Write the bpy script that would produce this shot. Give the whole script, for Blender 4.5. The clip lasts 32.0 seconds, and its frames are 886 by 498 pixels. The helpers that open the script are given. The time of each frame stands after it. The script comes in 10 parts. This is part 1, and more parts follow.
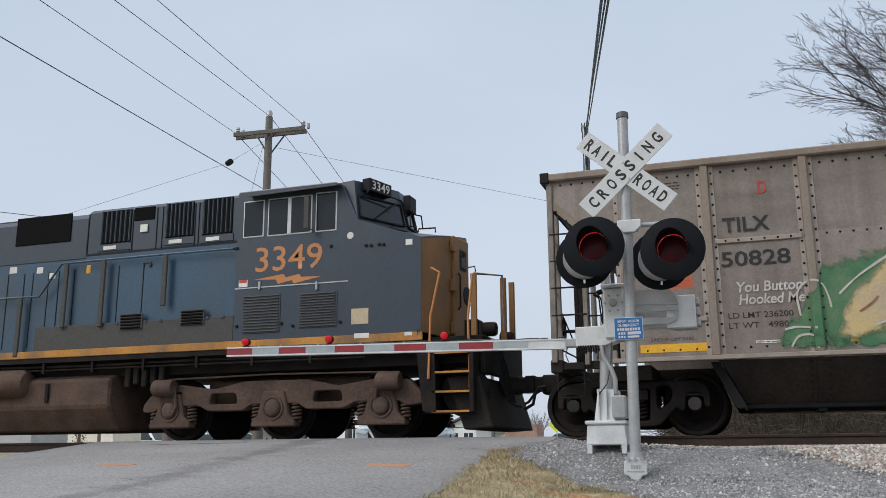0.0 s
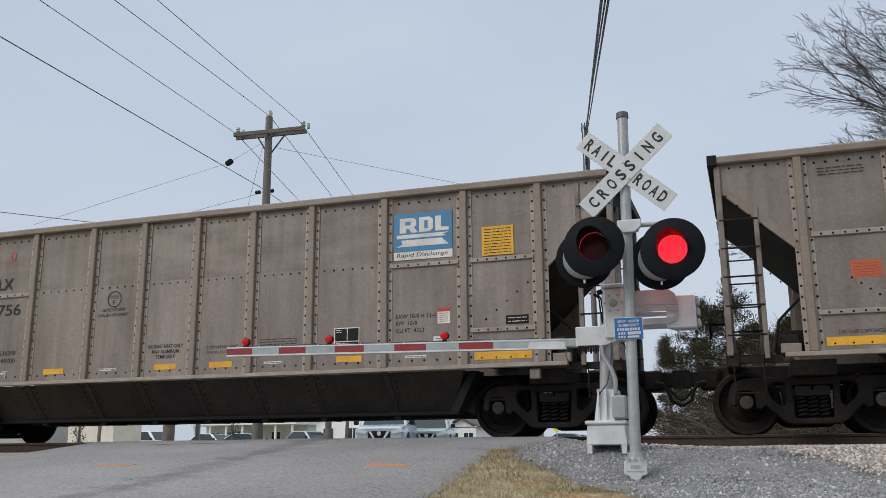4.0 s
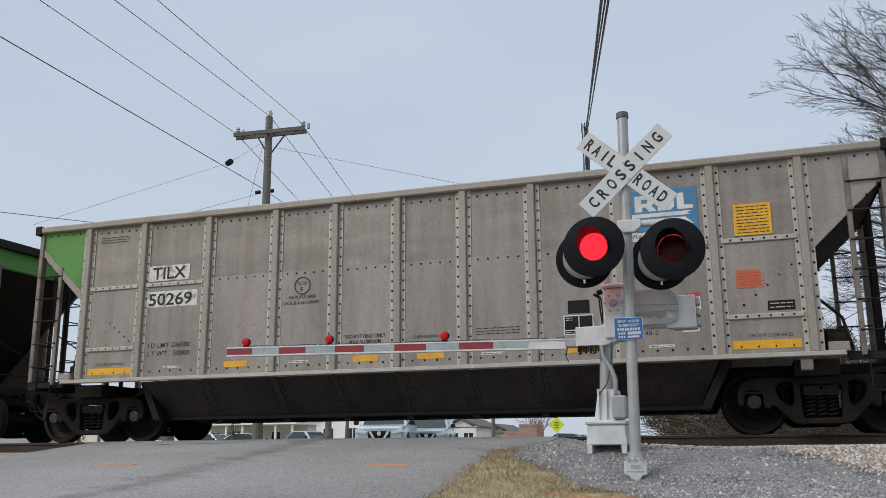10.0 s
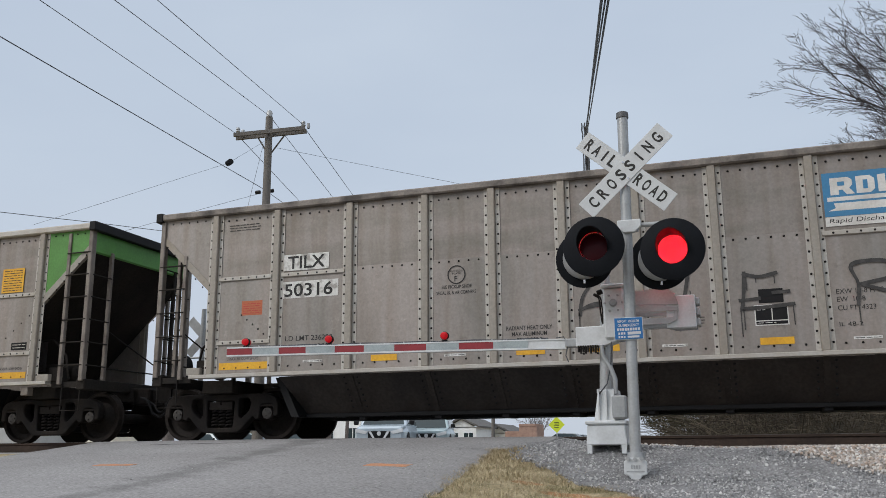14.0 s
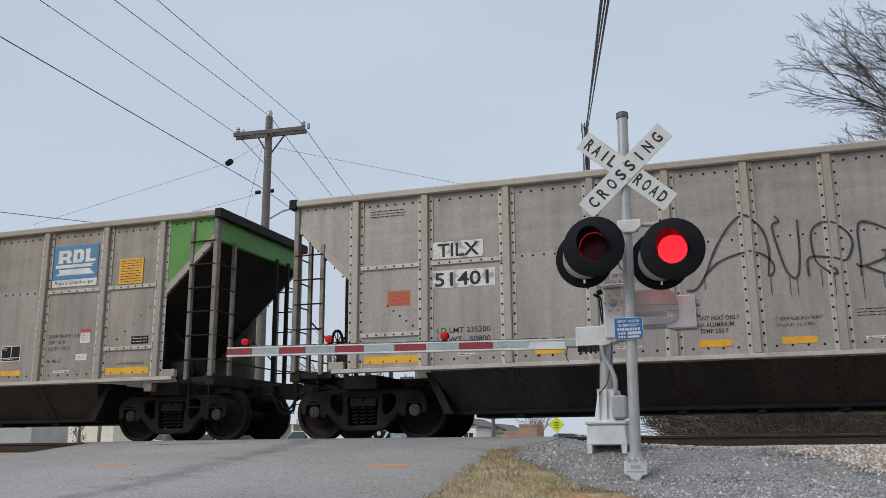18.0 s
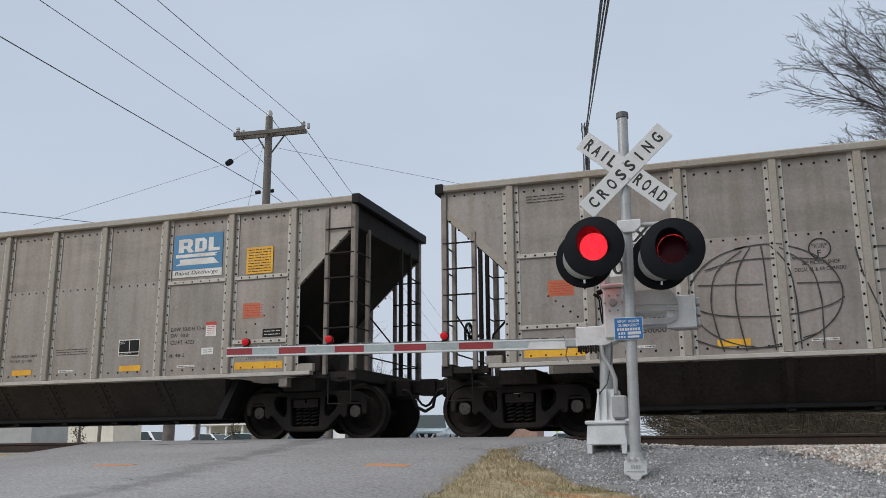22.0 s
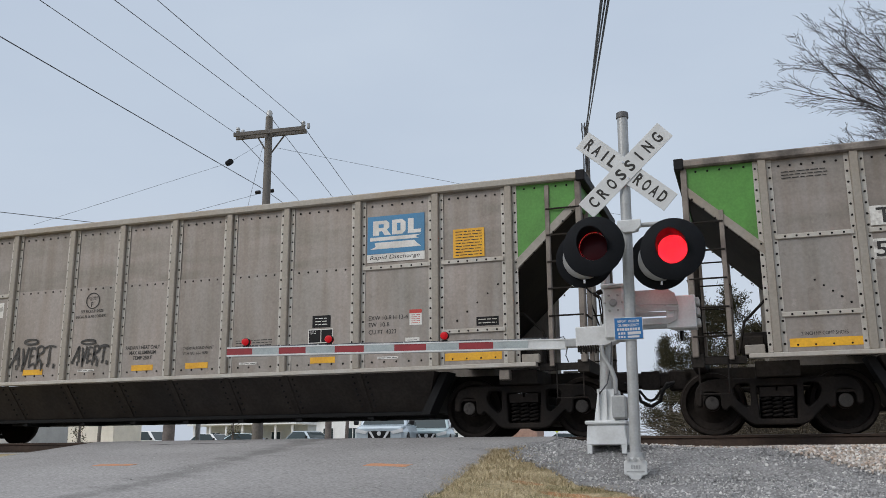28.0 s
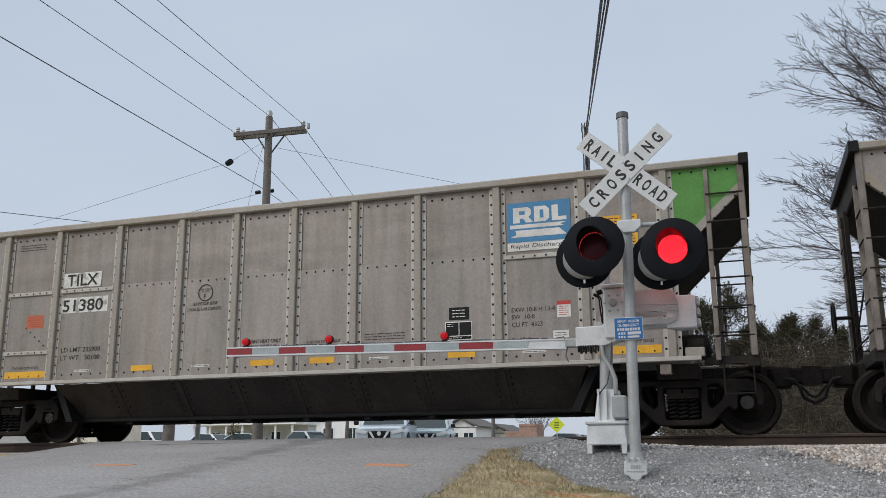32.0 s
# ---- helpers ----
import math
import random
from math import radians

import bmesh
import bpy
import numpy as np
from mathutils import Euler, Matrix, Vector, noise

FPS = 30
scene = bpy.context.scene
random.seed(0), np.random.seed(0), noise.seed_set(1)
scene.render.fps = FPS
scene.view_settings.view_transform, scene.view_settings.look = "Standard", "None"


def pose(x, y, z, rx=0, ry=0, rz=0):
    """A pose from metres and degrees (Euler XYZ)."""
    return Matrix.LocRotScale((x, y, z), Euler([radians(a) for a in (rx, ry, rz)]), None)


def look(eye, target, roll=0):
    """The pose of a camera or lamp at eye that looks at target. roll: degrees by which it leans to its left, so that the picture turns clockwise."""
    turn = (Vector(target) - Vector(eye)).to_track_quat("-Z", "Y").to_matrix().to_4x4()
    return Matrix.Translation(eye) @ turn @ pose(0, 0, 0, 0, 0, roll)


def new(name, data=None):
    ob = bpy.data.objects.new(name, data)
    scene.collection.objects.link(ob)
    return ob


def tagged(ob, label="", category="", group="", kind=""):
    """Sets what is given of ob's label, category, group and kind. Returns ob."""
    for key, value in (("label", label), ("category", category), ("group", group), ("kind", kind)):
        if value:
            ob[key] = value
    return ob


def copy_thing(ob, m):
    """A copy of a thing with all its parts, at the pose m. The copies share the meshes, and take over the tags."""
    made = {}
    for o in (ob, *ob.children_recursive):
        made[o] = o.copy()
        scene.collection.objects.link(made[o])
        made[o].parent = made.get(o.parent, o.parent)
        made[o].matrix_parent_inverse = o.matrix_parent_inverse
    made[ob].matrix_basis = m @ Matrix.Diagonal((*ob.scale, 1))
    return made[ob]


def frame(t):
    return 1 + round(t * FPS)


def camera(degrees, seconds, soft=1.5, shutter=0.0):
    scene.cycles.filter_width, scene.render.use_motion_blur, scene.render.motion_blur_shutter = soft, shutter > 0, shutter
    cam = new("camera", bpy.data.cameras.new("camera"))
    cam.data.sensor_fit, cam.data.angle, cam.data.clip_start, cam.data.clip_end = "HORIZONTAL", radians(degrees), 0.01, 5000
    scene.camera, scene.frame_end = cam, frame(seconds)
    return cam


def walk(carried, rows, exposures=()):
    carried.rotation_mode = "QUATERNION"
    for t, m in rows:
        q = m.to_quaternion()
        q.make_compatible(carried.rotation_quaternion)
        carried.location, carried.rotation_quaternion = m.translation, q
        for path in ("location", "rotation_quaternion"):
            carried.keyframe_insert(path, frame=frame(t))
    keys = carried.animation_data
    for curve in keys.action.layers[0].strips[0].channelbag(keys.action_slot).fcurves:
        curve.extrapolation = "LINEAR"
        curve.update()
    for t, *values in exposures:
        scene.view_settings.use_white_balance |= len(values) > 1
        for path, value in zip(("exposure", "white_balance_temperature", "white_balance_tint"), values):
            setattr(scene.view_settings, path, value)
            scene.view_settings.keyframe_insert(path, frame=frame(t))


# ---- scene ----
from collections import defaultdict

# the camera stands on the verge beside the road and does not move
cam = camera(52.81, 32.0, 0.7)
EYE = pose(0.0, 0.0, -0.201, 102.7566, 0.3915, 18.8148)
walk(cam, [(0, EYE), (32, EYE)], [(0, 0.12), (1.5, 0.10), (2.6, 0.0), (32, 0.0)])

# ---------------------------------------------------------------- light
SUN_UP, SUN_TURN = 38.0, 222.0     # degrees: height, and bearing from +y, clockwise


def sky():
    w = bpy.data.worlds.new("overcast_sky")
    scene.world = w
    w.use_nodes = True
    nt = w.node_tree
    n, k = nt.nodes, nt.links
    for x in list(n):
        n.remove(x)
    out = n.new("ShaderNodeOutputWorld")
    bg = n.new("ShaderNodeBackground")
    sk = n.new("ShaderNodeTexSky")
    sk.sky_type, sk.sun_disc = "NISHITA", False
    sk.sun_elevation, sk.sun_rotation = radians(SUN_UP), radians(SUN_TURN)
    sk.dust_density, sk.air_density = 4.0, 1.4
    scale = n.new("ShaderNodeMixRGB")
    scale.blend_type, scale.inputs[0].default_value = "MULTIPLY", 1.0
    scale.inputs[2].default_value = (0.10, 0.10, 0.10, 1)
    k.new(sk.outputs[0], scale.inputs[1])
    tc = n.new("ShaderNodeTexCoord")
    sep = n.new("ShaderNodeSeparateXYZ")
    k.new(tc.outputs["Generated"], sep.inputs[0])
    ramp = n.new("ShaderNodeValToRGB")
    for at, col in SKY:
        el = ramp.color_ramp.elements.new(at)
        el.color = col
    ramp.color_ramp.elements.remove(ramp.color_ramp.elements[-1])
    ramp.color_ramp.elements.remove(ramp.color_ramp.elements[0])
    k.new(sep.outputs[2], ramp.inputs[0])
    cl = n.new("ShaderNodeTexNoise")
    cl.inputs["Scale"].default_value, cl.inputs["Detail"].default_value = 1.7, 5
    mp = n.new("ShaderNodeMapping")
    mp.inputs["Scale"].default_value = (1.0, 1.0, 2.6)
    k.new(tc.outputs["Generated"], mp.inputs[0])
    k.new(mp.outputs[0], cl.inputs["Vector"])
    cr = n.new("ShaderNodeValToRGB")
    cr.color_ramp.elements[0].position, cr.color_ramp.elements[0].color = 0.3, (0.93, 0.94, 0.96, 1)
    cr.color_ramp.elements[1].position, cr.color_ramp.elements[1].color = 0.7, (1.07, 1.06, 1.04, 1)
    k.new(cl.outputs[0], cr.inputs[0])
    cloud = n.new("ShaderNodeMixRGB")
    cloud.blend_type, cloud.inputs[0].default_value = "MULTIPLY", 1.0
    k.new(ramp.outputs[0], cloud.inputs[1])
    k.new(cr.outputs[0], cloud.inputs[2])
    mix = n.new("ShaderNodeMixRGB")
    mix.inputs[0].default_value = 0.9
    k.new(scale.outputs[0], mix.inputs[1])
    k.new(cloud.outputs[0], mix.inputs[2])
    k.new(mix.outputs[0], bg.inputs[0])
    bg.inputs[1].default_value = 1.0
    k.new(bg.outputs[0], out.inputs[0])
    la = bpy.data.lights.new("sun_behind_cloud", "SUN")
    la.energy, la.angle, la.color = SUN_POWER, radians(28), (1.0, 0.97, 0.93)
    ob = new("sun_behind_cloud", la)
    a, e = radians(SUN_TURN), radians(SUN_UP)
    d = Vector((math.sin(a) * math.cos(e), math.cos(a) * math.cos(e), math.sin(e)))
    ob.matrix_world = look(d * 60, (0, 0, 0))


# an overcast sky: pale low down, blue-grey above it, brightest overhead
SKY = [(0.001, (0.60, 0.665, 0.76, 1)), (0.12, (0.58, 0.65, 0.765, 1)), (0.30, (0.545, 0.63, 0.755, 1)), (0.52, (0.55, 0.635, 0.76, 1)), (0.75, (0.95, 1.0, 1.08, 1)), (0.999, (1.5, 1.52, 1.56, 1))]
SUN_POWER = 1.4
sky()


# ---------------------------------------------------------------- materials
def pm(name, col, rough=0.6, metal=0.0, var=0.18, scale=1.5, fine=30.0, bump=0.15, streak=0.0, col2=None, spread=(0.35, 0.7), each=0.0, spec=0.5, dist=0.01, island=None, drip=0.0, scuff=0.0):
    """A painted or raw surface: col with patches towards col2, fine grain, and if wanted vertical streaks."""
    m = bpy.data.materials.new(name)
    m.use_nodes = True
    nt = m.node_tree
    n, k = nt.nodes, nt.links
    b = n["Principled BSDF"]
    b.inputs["Roughness"].default_value, b.inputs["Metallic"].default_value = rough, metal
    b.inputs["Specular IOR Level"].default_value = spec
    tc = n.new("ShaderNodeTexCoord")
    n1 = n.new("ShaderNodeTexNoise")
    n1.inputs["Scale"].default_value, n1.inputs["Detail"].default_value = scale, 6
    n2 = n.new("ShaderNodeTexNoise")
    n2.inputs["Scale"].default_value, n2.inputs["Detail"].default_value = fine, 4
    src = tc.outputs["Object"]
    k.new(src, n2.inputs["Vector"])
    if streak:
        mp = n.new("ShaderNodeMapping")
        mp.inputs["Scale"].default_value = (1, 1, streak)
        k.new(src, mp.inputs[0])
        k.new(mp.outputs[0], n1.inputs["Vector"])
    else:
        k.new(src, n1.inputs["Vector"])
    r1 = n.new("ShaderNodeValToRGB")
    c2 = col2 or tuple(c * (1 - var * 1.6) for c in col)
    r1.color_ramp.elements[0].position, r1.color_ramp.elements[1].position = spread
    r1.color_ramp.elements[0].color = (*col, 1)
    r1.color_ramp.elements[1].color = (*c2, 1)
    k.new(n1.outputs[0], r1.inputs[0])
    r2 = n.new("ShaderNodeValToRGB")
    r2.color_ramp.elements[0].position, r2.color_ramp.elements[1].position = 0.3, 0.7
    r2.color_ramp.elements[0].color = (1 - var, 1 - var, 1 - var, 1)
    r2.color_ramp.elements[1].color = (1 + var * 0.5, 1 + var * 0.5, 1 + var * 0.5, 1)
    k.new(n2.outputs[0], r2.inputs[0])
    mu = n.new("ShaderNodeMixRGB")
    mu.blend_type, mu.inputs[0].default_value = "MULTIPLY", 1.0
    k.new(r1.outputs[0], mu.inputs[1])
    k.new(r2.outputs[0], mu.inputs[2])
    last = mu.outputs[0]
    if drip:
        mpd = n.new("ShaderNodeMapping")
        mpd.inputs["Scale"].default_value = (6.0, 6.0, 0.6)
        k.new(src, mpd.inputs[0])
        nd = n.new("ShaderNodeTexNoise")
        nd.inputs["Scale"].default_value, nd.inputs["Detail"].default_value = 1.0, 5
        k.new(mpd.outputs[0], nd.inputs["Vector"])
        rd = n.new("ShaderNodeValToRGB")
        rd.color_ramp.elements[0].position, rd.color_ramp.elements[1].position = 0.40, 0.72
        rd.color_ramp.elements[0].color = (1.04, 1.04, 1.04, 1)
        rd.color_ramp.elements[1].color = (1 - drip * 0.75, 1 - drip, 1 - drip * 1.25, 1)
        k.new(nd.outputs[0], rd.inputs[0])
        md = n.new("ShaderNodeMixRGB")
        md.blend_type, md.inputs[0].default_value = "MULTIPLY", 1.0
        k.new(last, md.inputs[1])
        k.new(rd.outputs[0], md.inputs[2])
        last = md.outputs[0]
    if scuff:
        nf = n.new("ShaderNodeTexNoise")
        nf.inputs["Scale"].default_value, nf.inputs["Detail"].default_value, nf.inputs["Roughness"].default_value = 5.0, 9, 0.72
        k.new(src, nf.inputs["Vector"])
        rf = n.new("ShaderNodeValToRGB")
        rf.color_ramp.elements[0].position, rf.color_ramp.elements[1].position = 0.60, 0.72
        rf.color_ramp.elements[0].color = (1, 1, 1, 1)
        rf.color_ramp.elements[1].color = (1 + scuff, 1 + scuff, 1 + scuff, 1)
        e = rf.color_ramp.elements.new(0.30)
        e.color = (1 - scuff * 0.7, 1 - scuff * 0.75, 1 - scuff * 0.8, 1)
        rf.color_ramp.elements.new(0.42).color = (1, 1, 1, 1)
        k.new(nf.outputs[0], rf.inputs[0])
        mf = n.new("ShaderNodeMixRGB")
        mf.blend_type, mf.inputs[0].default_value = "MULTIPLY", 1.0
        k.new(last, mf.inputs[1])
        k.new(rf.outputs[0], mf.inputs[2])
        last = mf.outputs[0]
    if each:
        oi = n.new("ShaderNodeObjectInfo")
        mr = n.new("ShaderNodeMapRange")
        mr.inputs[3].default_value, mr.inputs[4].default_value = 1 - each, 1 + each
        k.new(oi.outputs["Random"], mr.inputs[0])
        m3 = n.new("ShaderNodeMixRGB")
        m3.blend_type, m3.inputs[0].default_value = "MULTIPLY", 1.0
        k.new(last, m3.inputs[1])
        k.new(mr.outputs[0], m3.inputs[2])
        last = m3.outputs[0]
    if island:
        ge = n.new("ShaderNodeNewGeometry")
        r3 = n.new("ShaderNodeValToRGB")
        r3.color_ramp.elements[0].color = (*island[0], 1)
        r3.color_ramp.elements[1].color = (*island[-1], 1)
        for i, c in enumerate(island[1:-1]):
            r3.color_ramp.elements.new((i + 1) / (len(island) - 1)).color = (*c, 1)
        k.new(ge.outputs["Random Per Island"], r3.inputs[0])
        k.new(r3.outputs[0], mu.inputs[1])
    k.new(last, b.inputs["Base Color"])
    if bump:
        bp = n.new("ShaderNodeBump")
        bp.inputs["Strength"].default_value, bp.inputs["Distance"].default_value = bump, dist
        k.new(n2.outputs[0], bp.inputs["Height"])
        k.new(bp.outputs[0], b.inputs["Normal"])
    return m


def glow(name, col, power, base=(0.3, 0.01, 0.01)):
    m = bpy.data.materials.new(name)
    m.use_nodes = True
    b = m.node_tree.nodes["Principled BSDF"]
    b.inputs["Base Color"].default_value = (*base, 1)
    b.inputs["Emission Color"].default_value = (*col, 1)
    b.inputs["Emission Strength"].default_value = power
    b.inputs["Roughness"].default_value = 0.4
    b.inputs["Specular IOR Level"].default_value = 0.15
    return m


def glass(name, col, rough=0.03, clear=0.0):
    m = bpy.data.materials.new(name)
    m.use_nodes = True
    b = m.node_tree.nodes["Principled BSDF"]
    b.inputs["Base Color"].default_value = (*col, 1)
    b.inputs["Roughness"].default_value = rough
    b.inputs["Transmission Weight"].default_value = clear
    b.inputs["Specular IOR Level"].default_value = 0.3
    return m


M = {}
M["alu"] = pm("weathered_aluminium", (0.325, 0.288, 0.264), 0.45, 0.35, 0.12, 1.1, 26, 0.06, streak=0.35, col2=(0.235, 0.218, 0.197), each=0.06, drip=0.17, scuff=0.28)
M["alu_brown"] = pm("grimy_aluminium", (0.268, 0.230, 0.205), 0.5, 0.28, 0.14, 1.1, 26, 0.06, streak=0.3, col2=(0.185, 0.155, 0.136), each=0.06, drip=0.2, scuff=0.28)
M["alu_upper"] = pm("upper_sheet_aluminium", (0.280, 0.248, 0.225), 0.45, 0.35, 0.12, 0.9, 26, 0.06, streak=5.0, col2=(0.215, 0.196, 0.172), each=0.06, drip=0.22, scuff=0.28)
M["alu_upper_brown"] = pm("upper_sheet_grimy", (0.236, 0.204, 0.18), 0.5, 0.28, 0.14, 0.9, 26, 0.06, streak=4.0, col2=(0.17, 0.142, 0.122), each=0.06, drip=0.22, scuff=0.28)
M["alu_post"] = pm("aluminium_post", (0.305, 0.28, 0.245), 0.5, 0.2, 0.12, 1.6, 22, 0.06, streak=0.25, col2=(0.27, 0.22, 0.165), spread=(0.45, 0.75), each=0.05, scuff=0.2)
M["alu_post_brown"] = pm("grimy_post", (0.25, 0.207, 0.172), 0.6, 0.15, 0.12, 1.6, 22, 0.06, streak=0.25, col2=(0.19, 0.14, 0.10), spread=(0.45, 0.75), scuff=0.2)
M["alu_flange"] = pm("aluminium_flange", (0.47, 0.45, 0.415), 0.5, 0.25, 0.10, 3, 30, 0.05, col2=(0.40, 0.36, 0.31), scuff=0.2)
M["alu_flange_brown"] = pm("grimy_flange", (0.36, 0.315, 0.275), 0.55, 0.2, 0.10, 3, 30, 0.05, col2=(0.27, 0.22, 0.18), scuff=0.2)
for _key, _col, _col2 in (("alu", (0.37, 0.34, 0.32), (0.29, 0.272, 0.25)), ("alu_upper", (0.335, 0.305, 0.285), (0.27, 0.25, 0.225)), ("alu_post", (0.37, 0.345, 0.31), (0.32, 0.275, 0.22)), ("alu_flange", (0.52, 0.50, 0.465), (0.44, 0.40, 0.355))):
    M[_key + "_pale"] = pm("pale_" + _key, _col, 0.45, 0.35, 0.12, 1.1, 26, 0.06, streak=5.0 if "upper" in _key else 0.35, col2=_col2, each=0.06, drip=0.17 if "post" not in _key else 0.0, scuff=0.2)
M["rivet"] = pm("dark_fastener", (0.012, 0.010, 0.009), 0.7, 0, 0.2, spec=0.15)
M["green"] = pm("green_end_paint", (0.085, 0.27, 0.045), 0.5, 0, 0.15, 2, 30, 0.05, col2=(0.07, 0.20, 0.035))
M["dark_steel"] = pm("near_black_steel", (0.020, 0.018, 0.017), 0.75, 0.1, 0.3, 2, 25, 0.2, col2=(0.034, 0.028, 0.023), streak=0.4, spec=0.15)
M["sooty_chord"] = pm("sooty_chord", (0.23, 0.20, 0.175), 0.6, 0.15, 0.2, 2.6, 30, 0.08, col2=(0.055, 0.046, 0.04), spread=(0.42, 0.66), scuff=0.3)
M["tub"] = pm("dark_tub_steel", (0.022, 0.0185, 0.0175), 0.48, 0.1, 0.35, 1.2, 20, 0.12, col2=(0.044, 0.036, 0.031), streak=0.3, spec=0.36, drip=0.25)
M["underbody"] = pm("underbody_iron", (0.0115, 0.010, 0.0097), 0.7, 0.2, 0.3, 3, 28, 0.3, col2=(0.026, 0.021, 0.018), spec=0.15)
M["wheel"] = pm("wheel_steel", (0.016, 0.0135, 0.012), 0.65, 0.3, 0.3, 3, 24, 0.2, col2=(0.027, 0.021, 0.018), spec=0.15)
M["bearing_cap"] = pm("bearing_cap_iron", (0.055, 0.049, 0.045), 0.6, 0.2, 0.3, 6, 30, 0.2, col2=(0.028, 0.024, 0.021), each=0.5)
M["blue_cap"] = pm("blue_cap_paint", (0.03, 0.07, 0.20), 0.6, 0, 0.3, 9, 40, 0.1, col2=(0.05, 0.06, 0.10))
M["ladder"] = pm("ladder_grey", (0.23, 0.20, 0.172), 0.55, 0.2, 0.15, 4, 30, 0.1, col2=(0.13, 0.105, 0.09))
M["black"] = pm("black_paint", (0.012, 0.012, 0.013), 0.6, 0, 0.2, 4, 40, 0.1, spec=0.2)
M["ink"] = pm("black_stencil", (0.022, 0.021, 0.02), 0.7, 0, 0.2)
M["white"] = pm("white_decal", (0.72, 0.71, 0.68), 0.55, 0, 0.10, 3, 30, 0.03, col2=(0.55, 0.53, 0.49))
M["worn_white"] = pm("worn_white_patch", (0.66, 0.65, 0.62), 0.6, 0, 0.12, 7, 30, 0.03, col2=(0.34, 0.32, 0.295), spread=(0.50, 0.62))
M["yellow"] = pm("yellow_decal", (0.78, 0.42, 0.018), 0.5, 0, 0.12, 3, 30, 0.03, col2=(0.62, 0.31, 0.02))
M["orange"] = pm("orange_decal", (0.50, 0.13, 0.05), 0.5, 0, 0.12)
M["redpaint"] = pm("red_decal", (0.50, 0.045, 0.035), 0.5, 0, 0.12)
M["blue"] = pm("blue_decal", (0.045, 0.21, 0.40), 0.45, 0, 0.10, 2, 30, 0.03, col2=(0.055, 0.19, 0.34))
M["asphalt"] = pm("worn_asphalt", (0.295, 0.288, 0.287), 0.9, 0, 0.38, 0.5, 32, 0.7, col2=(0.225, 0.218, 0.216), spec=0.3)


def lane_stain(m):
    """A dark, ragged oil and tyre stain along the lane's middle."""
    nt = m.node_tree
    n, k = nt.nodes, nt.links
    b = n["Principled BSDF"]
    src = b.inputs["Base Color"].links[0].from_socket
    tc = n.new("ShaderNodeTexCoord")
    sep = n.new("ShaderNodeSeparateXYZ")
    k.new(tc.outputs["Object"], sep.inputs[0])

    def calc(op, a, c):
        q = n.new("ShaderNodeMath")
        q.operation = op
        for i, z in enumerate((a, c)):
            if isinstance(z, (int, float)):
                q.inputs[i].default_value = z
            else:
                k.new(z, q.inputs[i])
        return q.outputs[0]

    line = calc("ADD", calc("MULTIPLY", calc("SUBTRACT", sep.outputs[1], 9.5), -0.12), -5.95)
    off = calc("ABSOLUTE", calc("SUBTRACT", sep.outputs[0], line), 0.0)
    ns = n.new("ShaderNodeTexNoise")
    ns.inputs["Scale"].default_value, ns.inputs["Detail"].default_value = 3.0, 7
    k.new(tc.outputs["Object"], ns.inputs["Vector"])
    off = calc("ADD", off, calc("MULTIPLY", calc("SUBTRACT", ns.outputs[0], 0.5), 1.1))
    mr = n.new("ShaderNodeMapRange")
    mr.interpolation_type = "SMOOTHSTEP"
    mr.inputs[1].default_value, mr.inputs[2].default_value = 0.0, 0.42
    mr.inputs[3].default_value, mr.inputs[4].default_value = 0.68, 1.0
    k.new(off, mr.inputs[0])
    mu = n.new("ShaderNodeMixRGB")
    mu.blend_type, mu.inputs[0].default_value = "MULTIPLY", 1.0
    k.new(src, mu.inputs[1])
    k.new(mr.outputs[0], mu.inputs[2])
    k.new(mu.outputs[0], b.inputs["Base Color"])


lane_stain(M["asphalt"])
M["earth"] = pm("dry_grass_ground", (0.40, 0.335, 0.22), 0.95, 0, 0.4, 2.6, 24, 0.6, col2=(0.25, 0.215, 0.125), spread=(0.4, 0.62), spec=0.1, dist=0.03)
M["gravel"] = pm("grey_gravel_bed", (0.29, 0.287, 0.288), 0.95, 0, 0.5, 3, 38, 1.0, col2=(0.215, 0.212, 0.212), spec=0.2, dist=0.04)
M["ballast"] = pm("pale_ballast_bed", (0.40, 0.365, 0.33), 0.95, 0, 0.5, 3, 22, 1.0, col2=(0.27, 0.24, 0.21), spec=0.2, dist=0.05)
M["rail"] = pm("rusty_rail", (0.075, 0.048, 0.034), 0.7, 0.3, 0.25, 2, 30, 0.2, col2=(0.05, 0.033, 0.025))
M["railhead"] = pm("rail_head", (0.30, 0.27, 0.25), 0.35, 0.8, 0.15)
M["tie"] = pm("creosoted_tie", (0.065, 0.05, 0.04), 0.9, 0, 0.3, 2, 16, 0.5)
M["galv"] = pm("galvanised_grey", (0.41, 0.42, 0.425), 0.42, 0.35, 0.12, 5, 40, 0.06, col2=(0.33, 0.335, 0.335))
M["soot_grey"] = pm("dull_grey_iron", (0.13, 0.13, 0.135), 0.6, 0.3, 0.15)
M["signwhite"] = pm("reflective_white", (0.58, 0.595, 0.605), 0.45, 0, 0.05, 5, 60, 0.03, col2=(0.51, 0.52, 0.525))
M["signalblack"] = pm("signal_black", (0.0065, 0.008, 0.011), 0.65, 0, 0.2, 5, 40, 0.05, spec=0.12)
M["armred"] = pm("gate_red", (0.27, 0.022, 0.03), 0.4, 0, 0.12, 6, 60, 0.03)
M["armgrey"] = pm("gate_grey", (0.36, 0.41, 0.42), 0.4, 0, 0.12, 6, 60, 0.03)
